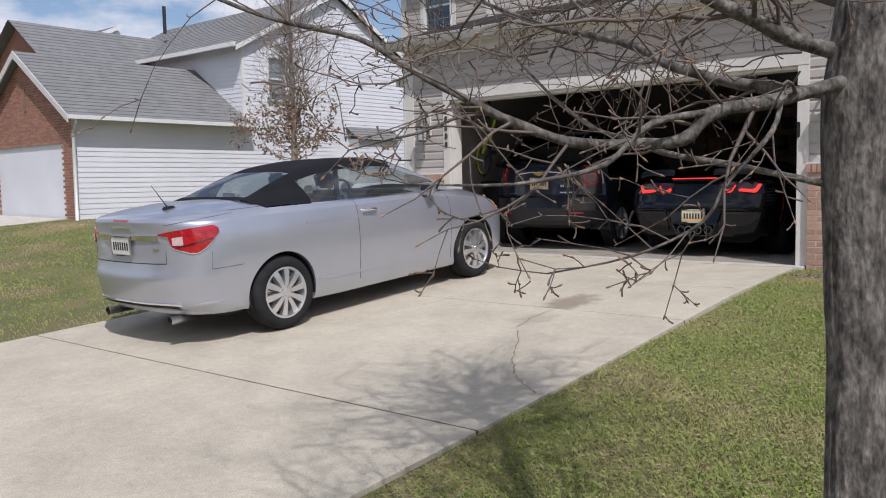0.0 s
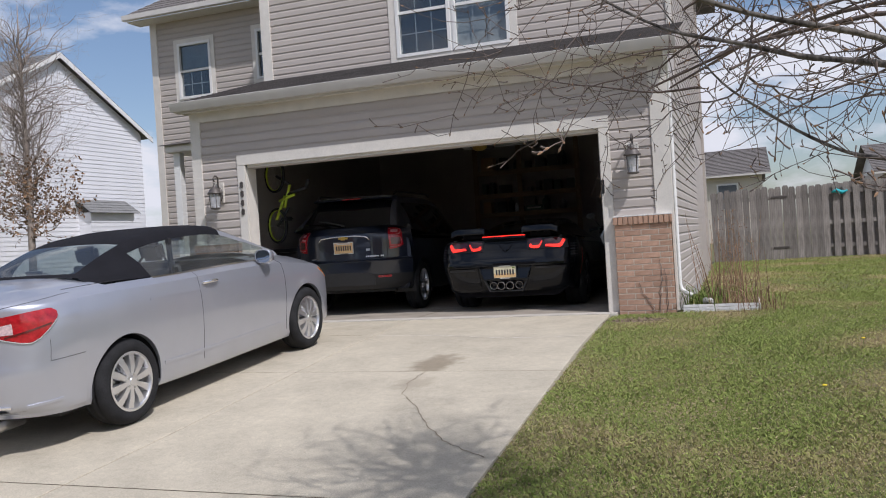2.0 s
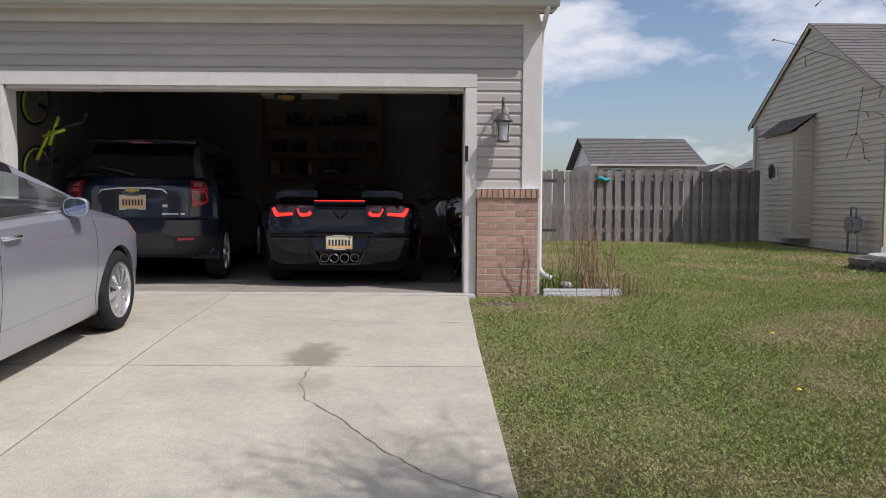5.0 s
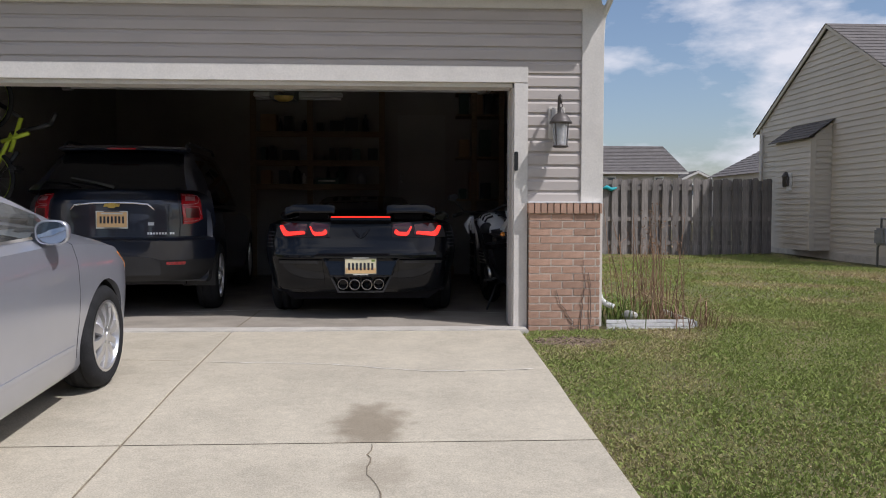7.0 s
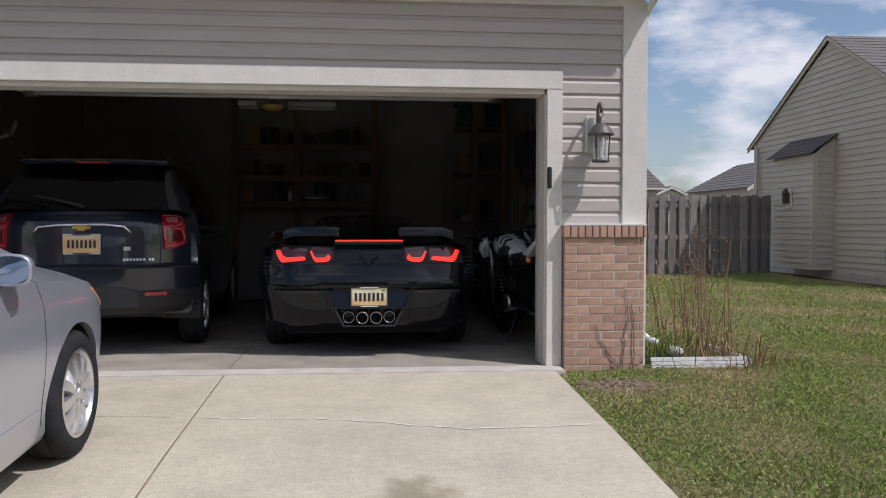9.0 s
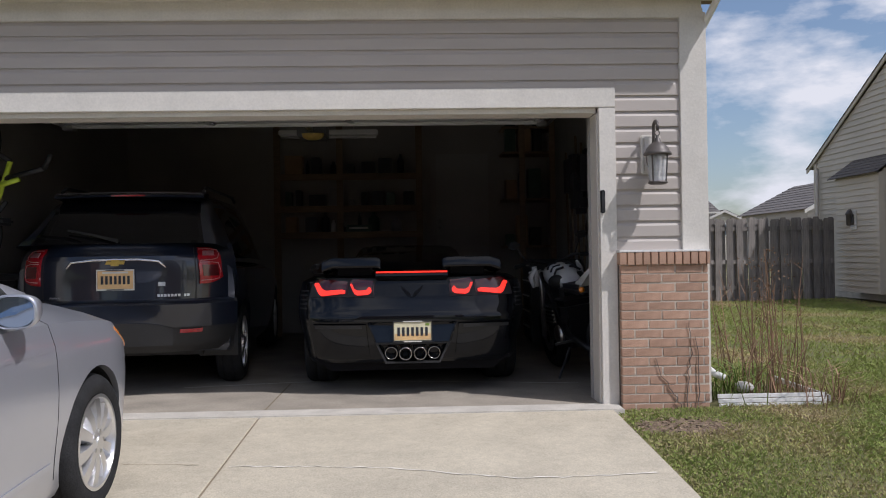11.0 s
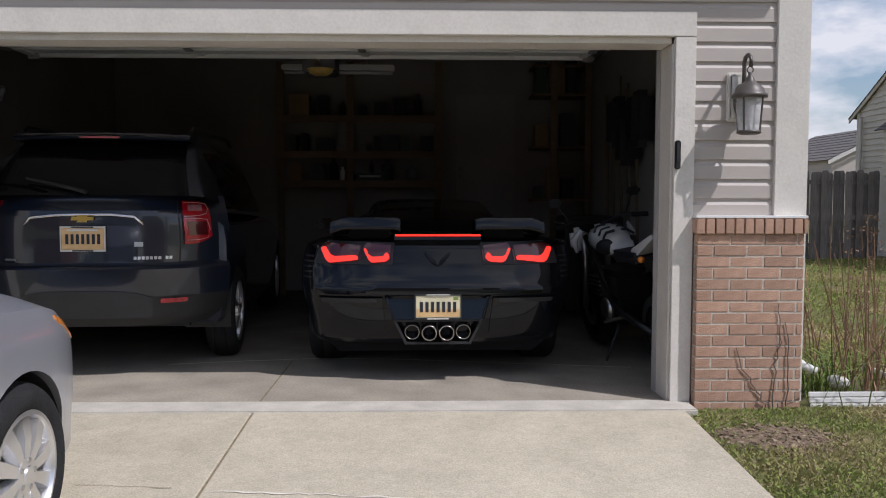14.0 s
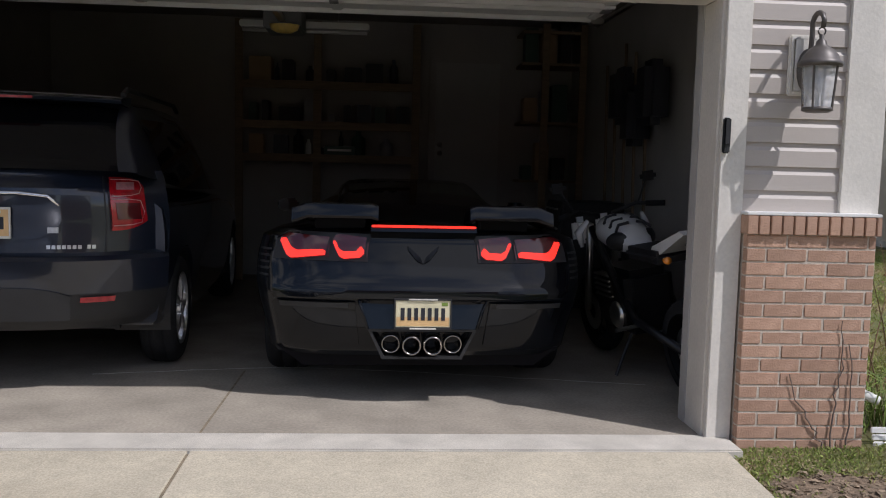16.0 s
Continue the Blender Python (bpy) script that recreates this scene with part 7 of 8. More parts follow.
    part("chain", tube(bmesh.new(), [(0.35, 3.99, 2.645), (0.35, 3.99, 3.06)], 0.006, 5), M_STEEL, f)


overhead_door()


def shelving():
    s = thing("shelving", "rough pine wall shelving loaded with dark clutter", "shelf")
    X0, X1, YF, YB = -0.86, 1.14, 5.62, 6.05
    for z in (1.43, 1.80, 2.25):
        part("shelf_board", boxed(X0, X1, YF + 0.04, YB, z, z + 0.02), M_WOOD, s)
        part("shelf_edge", boxed(X0, X1, YF, YF + 0.038, z - 0.06, z + 0.03, 0.003), M_WOOD, s)
    for x in (X0, 0.02, X1):
        part("upright", boxed(x - 0.045, x + 0.045, YF + 0.042, YF + 0.08, 0.0, 2.95, 0.003), M_WOOD, s)
    rnd = random.Random(12)
    kinds = (M_BOX, M_CARD, M_PLASTIC, M_GREENPLASTIC, M_INK, M_PLASTIC)
    for z in (1.45, 1.82, 2.27):
        x = X0 + 0.1
        while x < X1 - 0.2:
            w, h, d = rnd.uniform(0.07, 0.26), rnd.uniform(0.10, 0.30), rnd.uniform(0.1, 0.25)
            m = rnd.choice(kinds)
            if rnd.random() < 0.5:
                b = part("storage_box", boxed(x, x + w, YF + 0.12, YF + 0.12 + d, z, z + h, 0.008), m)
                tagged(b, "dark storage box on the garage shelf", "box", "shelf clutter")
            else:
                r = w * 0.32
                b = part("bottle", lathe(bmesh.new(), [(0.0, z), (r, z), (r, z + h * 0.7), (r * 0.4, z + h * 0.85), (r * 0.4, z + h), (0.0, z + h)], 12, "z", (x + w / 2, YF + 0.2, 0)), m, smooth=45)
                tagged(b, "dim plastic bottle on the garage shelf", "bottle", "shelf clutter")
            x += w + rnd.uniform(0.02, 0.12)
    b = part("case", boxed(0.10, 0.45, YF + 0.05, YF + 0.25, 1.455, 1.56, 0.01), M_GREENPLASTIC)
    tagged(b, "green tool case with pale lettering bars", "case")
    part("lettering_bar", boxed(0.14, 0.41, YF + 0.044, YF + 0.049, 1.50, 1.525), M_PLATE_W, b)
    b = part("spray_can", lathe(bmesh.new(), [(0.0, 1.455), (0.033, 1.455), (0.033, 1.58), (0.015, 1.60), (0.015, 1.63), (0, 1.63)], 12, "z", (-0.08, YF + 0.1, 0)), M_WHITE, smooth=45)
    tagged(b, "white spray can on the garage shelf", "can")
    d = tagged(new("door_2"), "plain pale grey inner door with a brass knob and deadbolt", "door", kind="structure")
    part("door_frame", boxed(1.31, 2.24, 6.165, 6.199, 0.4, 2.68, 0.004), M_DRYWALL, d)
    part("door_leaf", boxed(1.39, 2.16, 6.14, 6.164, 0.44, 2.60, 0.004), M_DRYWALL_PALE, d)
    for z in (1.52, 1.62):
        part("door_knob", lathe(bmesh.new(), [(0.0, 6.08), (0.03, 6.085), (0.03, 6.11), (0.012, 6.12), (0.012, 6.14)], 14, "y", (1.45, 0, z)), M_STEEL, d, smooth=50)
    st = thing("steps", "two wooden steps up to the inner door", "steps")
    part("step", boxed(1.25, 2.25, 5.55, 6.13, 0.0, 0.40, 0.01), M_WOOD, st)
    part("step", boxed(1.25, 2.25, 5.27, 5.545, 0.0, 0.20, 0.01), M_WOOD, st)
    r = thing("storage_rack", "pine storage rack crowded with dark tools", "rack")
    for x in (2.56, 2.98):
        part("upright", boxed(x - 0.04, x + 0.04, 5.3, 5.34, 0.0, 2.95, 0.003), M_WOOD, r)
    for z in (1.2, 1.85, 2.5, 2.85):
        part("shelf_board", boxed(2.30, 3.02, 5.345, 5.8, z, z + 0.03), M_WOOD, r)
    for z in (1.23, 1.88, 2.53):
        x = 2.34
        while x < 2.85:
            w, h = rnd.uniform(0.08, 0.2), rnd.uniform(0.15, 0.45)
            b = part("storage_box", boxed(x, x + w, 5.4, 5.6, z, z + h, 0.01), rnd.choice(kinds))
            tagged(b, "dark box on the pine storage rack", "box", "rack clutter")
            x += w + 0.04
    # a cabinet and long-handled tools along the east wall
    c = thing("tool_cabinet", "black rolling tool cabinet against the wall", "cabinet")
    part("cabinet_body", boxed(2.42, 3.0, 3.5, 4.2, 0.08, 1.05, 0.01), M_PLASTIC, c)
    for k in range(5):
        dr = part("drawer", boxed(2.405, 2.419, 3.53, 4.17, 0.14 + 0.18 * k, 0.30 + 0.18 * k, 0.004), M_INK, c)
        part("handle", boxed(2.385, 2.404, 3.6, 4.1, 0.25 + 0.18 * k, 0.265 + 0.18 * k), M_STEEL, dr)
    for k in range(5):
        y = 2.9 + 0.32 * k
        h = 1.5 + 0.12 * (k % 3)
        t = thing("yard_tool", "long-handled yard tool hung on the garage wall", "yard tool", "hung yard tools")
        part("handle", tube(bmesh.new(), [(2.99, y, 0.75), (2.97, y + 0.04, 0.75 + h)], 0.014, 6), M_WOOD, t)
        part("head", boxed(2.93, 3.01, y - 0.11, y + 0.11, 0.55, 0.78, 0.02), M_INK if k % 2 else M_STEEL, t)
    for k, (x, y, z) in enumerate(((2.95, 3.0, 1.9), (2.93, 2.5, 2.05), (2.95, 3.4, 2.1))):
        b = part("hung_bag", boxed(x - 0.14, x + 0.06, y - 0.16, y + 0.16, z - 0.35, z + 0.15, 0.06), M_INK, smooth=50)
        tagged(b, "dark bag hung on the garage side wall", "bag", "hung bags")
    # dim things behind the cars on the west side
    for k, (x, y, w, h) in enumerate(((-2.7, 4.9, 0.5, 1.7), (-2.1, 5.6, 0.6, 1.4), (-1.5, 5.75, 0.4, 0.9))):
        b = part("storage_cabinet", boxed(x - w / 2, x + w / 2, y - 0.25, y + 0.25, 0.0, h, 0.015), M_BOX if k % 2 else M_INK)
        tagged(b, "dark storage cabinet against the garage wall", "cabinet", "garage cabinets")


shelving()


def bicycle():
    b = thing("bicycle", "black and lime-yellow bicycle hung upright on the garage wall", "bicycle")
    for z, r in ((2.12, 0.25), (1.36, 0.25)):
        bm = bmesh.new()
        lathe(bm, [(r + 0.022 * math.cos(a * math.pi / 4), 0.022 * math.sin(a * math.pi / 4)) for a in range(9)], 32, "x")
        t = part("wheel", bm, M_RUBBER, b, smooth=60)
        t.matrix_basis = pose(-2.72, 0.95, z, 0, 0, 62)
        bm = bmesh.new()
        lathe(bm, [(r - 0.002, -0.014), (r - 0.028, -0.012), (r - 0.028, 0.012), (r - 0.002, 0.014)], 32, "x")
        part("rim", bm, M_LIME, t, "lime-yellow rim", smooth=50)
        bm = bmesh.new()
        for k in range(12):
            a = k * math.pi / 6
            tube(bm, [(0, 0, 0), (0, (r - 0.02) * math.cos(a), (r - 0.02) * math.sin(a))], 0.0018, 4)
        part("spoke", bm, M_STEEL, t)
    for a, c, m in (((-2.78, 0.9, 1.45), (-2.6, 0.88, 1.80), M_LIME), ((-2.62, 0.88, 1.62), (-2.5, 0.86, 1.95), M_LIME), ((-2.70, 0.88, 1.72), (-2.42, 0.84, 1.80), M_LIME), ((-2.5, 0.86, 1.95), (-2.75, 0.92, 2.1), M_PLASTIC), ((-2.6, 0.88, 1.80), (-2.2, 0.80, 1.88), M_PLASTIC), ((-2.2, 0.80, 1.88), (-2.12, 0.74, 1.98), M_PLASTIC), ((-2.78, 0.93, 1.35), (-2.55, 0.88, 1.62), M_PLASTIC)):
        part("frame_tube", tube(bmesh.new(), [(a[0] + 0.08, a[1], a[2]), (c[0] + 0.08, c[1], c[2])], 0.022, 8), m, b, smooth=50)
    part("saddle", boxed(-2.50, -2.42, 0.70, 0.92, 1.42, 1.48, 0.02), M_PLASTIC, b, smooth=50)
    part("wall_hook", tube(bmesh.new(), [(-3.1, 0.95, 2.4), (-2.85, 0.95, 2.42), (-2.8, 0.95, 2.37)], 0.01, 6), M_STEEL, b)
    b.location.x = 0.16
    r = thing("wheeled_bin", "dark plastic bin in the shaded garage corner", "bin")
    part("bin_body", boxed(-2.95, -2.45, 1.4, 1.9, 0.0, 0.95, 0.04), M_PLASTIC, r, smooth=40)
    part("bin_lid", boxed(-2.97, -2.43, 1.38, 1.92, 0.955, 1.01, 0.02), M_PLASTIC, r, smooth=40)


bicycle()


def motorcycle():
    m = Matrix.LocRotScale((2.60, 1.36, 0.0), Euler((0, radians(-9), radians(9))), None)
    b = thing("motorcycle", "black motorcycle with a white tank leaning on its side stand", "motorcycle", m=m)
    for y, w in ((-0.70, 0.18), (0.72, 0.12)):
        t = part("wheel", lathe(bmesh.new(), [(0.22, -w / 2), (0.28, -w / 2), (0.305, -w / 4), (0.312, 0.0), (0.305, w / 4), (0.28, w / 2), (0.22, w / 2)], 36, "x", (0, y, 0.312)), M_RUBBER, b, smooth=50)
        bm = bmesh.new()
        lathe(bm, [(0.225, -w / 2 + 0.01), (0.205, -0.02), (0.205, 0.02), (0.225, w / 2 - 0.01)], 32, "x", (0, y, 0.312))
        for k in range(5):
            a = k * 2 * math.pi / 5
            tube(bm, [(0, y + 0.03 * math.cos(a), 0.312 + 0.03 * math.sin(a)), (0, y + 0.21 * math.cos(a), 0.312 + 0.21 * math.sin(a))], 0.016, 6)
        part("rim", bm, M_BLACK_ALLOY, t, smooth=40)
        part("brake_disc", lathe(bmesh.new(), [(0.06, -0.07), (0.14, -0.07), (0.14, -0.062), (0.06, -0.062)], 28, "x", (0, y, 0.312)), M_STEEL, t)
    # tank: a rounded loft, white with a dark knee panel and chevrons
    rows = []
    for y, w, z0, z1 in ((-0.08, 0.09, 0.83, 0.90), (0.0, 0.13, 0.80, 0.97), (0.10, 0.165, 0.80, 1.03), (0.22, 0.175, 0.81, 1.055), (0.33, 0.165, 0.83, 1.05), (0.42, 0.12, 0.86, 1.01), (0.46, 0.07, 0.90, 0.97)):
        rows.append([(0.84 * w * math.cos(a), y, (z0 + z1) / 2 + (z1 - z0) / 2 * math.copysign(abs(math.sin(a)) ** 0.85, math.sin(a))) for a in [k * 2 * math.pi / 16 for k in range(16)]])
    bm = bmesh.new()
    vr = grid(bm, rows, close=True)
    bm.faces.new(vr[0])
    bm.faces.new(vr[-1])
    bmesh.ops.recalc_face_normals(bm, faces=bm.faces[:])
    tank = part("tank", bm, M_MOTO_W, b, "glossy white fuel tank with dark chevrons", smooth=60)
    for s in (-1, 1):
        kb = bmesh.new()
        lathe(kb, [(0.0, s * 0.035), (0.06, s * 0.03), (0.095, s * 0.01), (0.10, s * -0.02)], 20, "x")
        bmesh.ops.transform(kb, matrix=pose(s * 0.115, 0.03, 0.895, 0, 0, -s * 42) @ Matrix.Diagonal((0.7, 0.85, 0.62, 1)), verts=kb.verts[:])
        part("knee_panel", kb, M_PLASTIC, tank, smooth=50)
        for k in range(3):
            part("chevron", tube(bmesh.new(), [(s * 0.125, 0.02 + 0.09 * k, 0.965 + 0.02 * k), (s * 0.085, 0.06 + 0.09 * k, 1.0 + 0.02 * k), (s * 0.03, 0.02 + 0.09 * k, 1.012 + 0.02 * k)], 0.011, 6), M_INK, tank)
        part("tank_shroud", tube(bmesh.new(), [(s * 0.20, 0.30, 1.03), (s * 0.25, 0.36, 0.95), (s * 0.24, 0.34, 0.85)], [0.014, 0.032, 0.012], 6), M_MOTO_W, b, "white side shroud", smooth=50)
        part("headlamp_cowl", boxed(min(s * 0.03, s * 0.16), max(s * 0.03, s * 0.16), 0.66, 0.76, 0.82, 1.02, 0.04), M_MOTO_W, b, smooth=50)
        part("fork_leg", tube(bmesh.new(), [(s * 0.10, 0.50, 0.98), (s * 0.10, 0.72, 0.33)], 0.025, 8), M_STEEL, b, smooth=50)
        part("handlebar", tube(bmesh.new(), [(s * 0.05, 0.46, 1.04), (s * 0.22, 0.42, 1.09), (s * 0.38, 0.32, 1.07)], 0.014, 8), M_PLASTIC, b, smooth=50)
        part("grip", tube(bmesh.new(), [(s * 0.28, 0.385, 1.08), (s * 0.39, 0.315, 1.07)], 0.02, 8), M_RUBBER, b, smooth=50)
        mi = part("mirror_stalk", tube(bmesh.new(), [(s * 0.24, 0.42, 1.09), (s * 0.32, 0.44, 1.24)], 0.007, 6), M_PLASTIC, b)
        part("mirror", boxed(s * 0.34 - 0.06, s * 0.34 + 0.06, 0.42, 0.45, 1.23, 1.30, 0.02), M_PLASTIC, mi, smooth=50)
        part("indicator", lathe(bmesh.new(), [(0.0, -0.74), (0.022, -0.735), (0.022, -0.70), (0.0, -0.69)], 10, "y", (s * 0.16, 0, 0.86)), M_AMBER, b, smooth=50)
    part("seat", boxed(-0.14, 0.14, -0.52, -0.06, 0.80, 0.88, 0.035), M_SEAT, b, smooth=50)
    bm = bmesh.new()
    prism(bm, [(-0.80, 1.0), (-0.76, 1.02), (-0.40, 0.90), (-0.36, 0.82), (-0.52, 0.87)], -0.09, 0.09, "x")
    part("tail_cowl", bm, M_MOTO_W, b, "white tail cowl", smooth=30)
    part("tail_lamp", boxed(-0.05, 0.05, -0.80, -0.785, 0.95, 0.985, 0.006), M_RED_LENS, b)
    fen = part("fender_bracket", tube(bmesh.new(), [(0, -0.68, 0.93), (0, -0.80, 0.80)], 0.02, 6), M_PLASTIC, b)
    pl = part("number_plate", boxed(-0.09, 0.09, -0.818, -0.81, 0.76, 0.88, 0.003), M_PLATE_W, b, "white number plate with plain bars")
    for k in range(5):
        part("character_bar", boxed(-0.07 + 0.03 * k, -0.05 + 0.03 * k, -0.821, -0.8185, 0.795, 0.85), M_INK, pl)
    part("engine", boxed(-0.17, 0.17, -0.16, 0.36, 0.30, 0.72, 0.05), M_BLACK_ALLOY, b, smooth=45)
    for k in range(5):
        part("cooling_fin", boxed(-0.185, 0.185, 0.10, 0.33, 0.52 + 0.035 * k, 0.53 + 0.035 * k), M_STEEL, b)
    for s in (-1, 1):
        part("engine_cover", lathe(bmesh.new(), [(0.0, s * 0.205), (0.07, s * 0.20), (0.09, s * 0.18), (0.09, s * 0.15)], 18, "x", (0, 0.02, 0.42)), M_STEEL, b, smooth=45)
        part("footpeg", tube(bmesh.new(), [(s * 0.14, -0.2, 0.38), (s * 0.30, -0.22, 0.38)], 0.014, 6), M_STEEL, b)
        part("frame_spar", tube(bmesh.new(), [(s * 0.10, 0.48, 0.95), (s * 0.17, 0.1, 0.74), (s * 0.15, -0.18, 0.42), (s * 0.10, -0.70, 0.312)], 0.028, 8), M_BLACK_ALLOY, b, smooth=50)
    part("exhaust_silencer", tube(bmesh.new(), [(0.17, -0.1, 0.28), (0.20, -0.4, 0.34), (0.22, -0.82, 0.46)], [0.03, 0.055, 0.05], 12), M_STEEL, b, smooth=50)
    part("side_stand", tube(bmesh.new(), [(-0.12, -0.05, 0.30), (-0.28, -0.10, 0.055)], 0.010, 6), M_PLASTIC, b)


motorcycle()


# ---- trees ----
def branch_set(seed):
    """Collects rods of a tree; grow() adds a wandering, tapering rod and its side shoots."""
    rnd = random.Random(seed)
    rods = []

    def grow(p, d, length, r, level, droop=0.0, kids=1.0, spread=0.9):
        n = max(3, int(length / 0.055))
        pts, radii = [Vector(p)], [r]
        d = Vector(d).normalized()
        for i in range(n):
            d = (d + Vector((rnd.gauss(0, 0.19), rnd.gauss(0, 0.19), rnd.gauss(0, 0.17) + droop))).normalized()
            pts.append(pts[-1] + d * length / n)
            radii.append(max(0.0010, r * (1 - 0.75 * (i + 1) / n)))
            if level > 0 and rnd.random() < kids:
                side = d.cross(Vector((rnd.gauss(0, 1), rnd.gauss(0, 1), rnd.gauss(0, 1)))).normalized()
                nd = (d * rnd.uniform(0.3, 0.9) + side * spread).normalized()
                grow(pts[-1], nd, length * rnd.uniform(0.25, 0.55), max(0.0012, radii[-1] * rnd.uniform(0.45, 0.7)), level - 1, droop + 0.015, kids * 0.62, spread)
        rods.append((pts, radii, level))
    return rods, grow, rnd


def rods_mesh(rods, n):
    bm = bmesh.new()
    for pts, radii, _ in rods:
        tube(bm, pts, radii, n if radii[0] > 0.006 else 4, cap=False)
    return bm


def street_tree():
    t = thing("maple_tree", "bare maple with budding twigs beside the driveway", "tree")
    t.matrix_world = Matrix.LocRotScale((-0.068, -0.272, -0.01), Euler((radians(-3.18), radians(1.16), radians(-0.23))), (1.045, 1.045, 1.045))
    zg = -0.72
    bm = bmesh.new()
    line = [(4.82, -7.31, zg - 0.1), (4.81, -7.31, zg + 0.06), (4.79, -7.30, -0.2), (4.765, -7.28, 0.3), (4.745, -7.27, 0.56), (4.735, -7.26, 0.80), (4.745, -7.25, 1.05), (4.76, -7.22, 1.5), (4.74, -7.18, 2.1), (4.78, -7.1, 2.9), (4.74, -7.05, 3.7)]
    girth = [0.11, 0.084, 0.066, 0.060, 0.060, 0.068, 0.054, 0.047, 0.041, 0.030, 0.012]
    zs_ = [p[2] for p in line]
    rows = []
    for k in range(340):
        z = zs_[0] + (zs_[-1] - zs_[0]) * (k / 339) ** 1.15
        cx, cy, rr = (float(np.interp(z, zs_, col)) for col in ([p[0] for p in line], [p[1] for p in line], girth))
        ring = []
        for i in range(72):
            a = 2 * math.pi * i / 72
            c, sn = math.cos(a), math.sin(a)
            ridge = noise.noise(Vector((c * 5.5, sn * 5.5, z * 3.2))) + 0.6 * noise.noise(Vector((c * 13, sn * 13, z * 9.0)))
            knot = noise.noise(Vector((c * 1.3 + 7, sn * 1.3, z * 2.1)))
            q = rr * (1 + 0.085 * ridge - 0.05 * abs(ridge) ** 0.5 + 0.10 * knot)
            ring.append((cx + q * c, cy + q * sn, z))
        rows.append(ring)
    grid(bm, rows, close=True)
    part("trunk", bm, M_BARK, t, "grey furrowed bark with moss traces", smooth=60)
    limbs = {
        "low": ([(4.735, -7.27, 0.83), (4.64, -7.46, 0.77), (4.58, -7.58, 0.74), (4.55, -7.63, 0.69), (4.48, -7.68, 0.68), (4.40, -7.75, 0.68), (4.33, -7.82, 0.71), (4.28, -7.87, 0.74), (4.19, -7.91, 0.79), (4.09, -7.95, 0.85), (3.9, -8.0, 0.90), (3.7, -8.05, 0.98)], 0.024),
        "upper": ([(4.73, -7.26, 0.87), (4.63, -7.34, 0.90), (4.56, -7.43, 0.94), (4.43, -7.50, 1.01), (4.2, -7.56, 1.15), (3.9, -7.6, 1.4), (3.6, -7.6, 1.7)], 0.030),
        "fork": ([(4.58, -7.58, 0.74), (4.53, -7.71, 0.71), (4.48, -7.77, 0.64), (4.40, -7.84, 0.61), (4.33, -7.89, 0.60), (4.2, -7.93, 0.60)], 0.011),
        "hanging": ([(4.65, -7.45, 0.78), (4.66, -7.52, 0.71), (4.61, -7.58, 0.62), (4.58, -7.61, 0.55), (4.49, -7.68, 0.49), (4.34, -7.71, 0.45)], 0.009),
        "north": ([(4.735, -7.26, 0.80), (4.56, -7.30, 0.82), (4.39, -7.32, 0.87), (4.30, -7.31, 0.92), (4.16, -7.26, 0.97), (4.02, -7.22, 1.01), (3.90, -7.19, 1.06), (3.7, -7.1, 1.15), (3.5, -7.0, 1.3)], 0.022),
        "north_low": ([(4.74, -7.27, 0.62), (4.55, -7.34, 0.66), (4.39, -7.36, 0.69), (4.31, -7.33, 0.72), (4.15, -7.22, 0.76), (4.04, -7.18, 0.82), (3.91, -7.15, 0.92), (3.82, -7.13, 1.01), (3.7, -7.1, 1.2)], 0.013),
        "east": ([(4.75, -7.25, 0.86), (4.95, -7.2, 0.95), (5.2, -7.1, 1.2), (5.5, -7.0, 1.6)], 0.024),
        "back": ([(4.75, -7.22, 1.2), (4.7, -6.95, 1.45), (4.55, -6.6, 1.8), (4.35, -6.3, 2.3)], 0.026),
        "west_high": ([(4.75, -7.2, 1.6), (4.4, -7.1, 1.95), (4.0, -7.0, 2.3), (3.6, -6.9, 2.8)], 0.026),
        "south_high": ([(4.76, -7.2, 1.5), (4.7, -7.6, 1.9), (4.5, -7.9, 2.4), (4.2, -8.1, 2.9)], 0.024),
        "north_reach": ([(4.735, -7.2, 1.1), (4.5, -6.8, 1.25), (4.15, -6.3, 1.5), (3.8, -5.8, 1.75)], 0.020),
    }
    rods, grow, rnd = branch_set(21)
    for name, (pts, r) in limbs.items():
        pts = [Vector(p) for p in pts]
        fine, rad = [], []
        for i in range(len(pts) - 1):
            p0, p1, p2, p3 = pts[max(i - 1, 0)], pts[i], pts[i + 1], pts[min(i + 2, len(pts) - 1)]
            for k in range(4):
                u = k / 4
                fine.append(0.5 * ((2 * p1) + (p2 - p0) * u + (2 * p0 - 5 * p1 + 4 * p2 - p3) * u * u + (3 * p1 - p0 - 3 * p2 + p3) * u ** 3))
        fine.append(pts[-1])
        n = len(fine)
        rad = [0.58 * r * (1 - 0.78 * (i / n)) * (1 + 0.1 * math.sin(i * 1.7)) for i in range(n)]
        part("limb", tube(bmesh.new(), fine, rad, 10), M_BARK, t, smooth=60)
        for i in range(3, n):
            if rnd.random() < (0.4 if name in ("low", "fork", "hanging", "north_low") else 0.58):
                d = (fine[i] - fine[i - 1]).normalized()
                side = d.cross(Vector((rnd.gauss(0, 1), rnd.gauss(0, 1), rnd.gauss(0, 1)))).normalized()
                nd = d * rnd.uniform(0.35, 1.0) + side * 0.8 + Vector((0, 0, 0.15))
                big = name in ("back", "west_high", "south_high", "east", "upper", "north_reach")
                grow(fine[i], nd, rnd.uniform(0.25, 0.6) * (1.5 if big else 0.6), max(0.0015, rad[i] * rnd.uniform(0.28, 0.46)), 2, 0.0, 0.5)
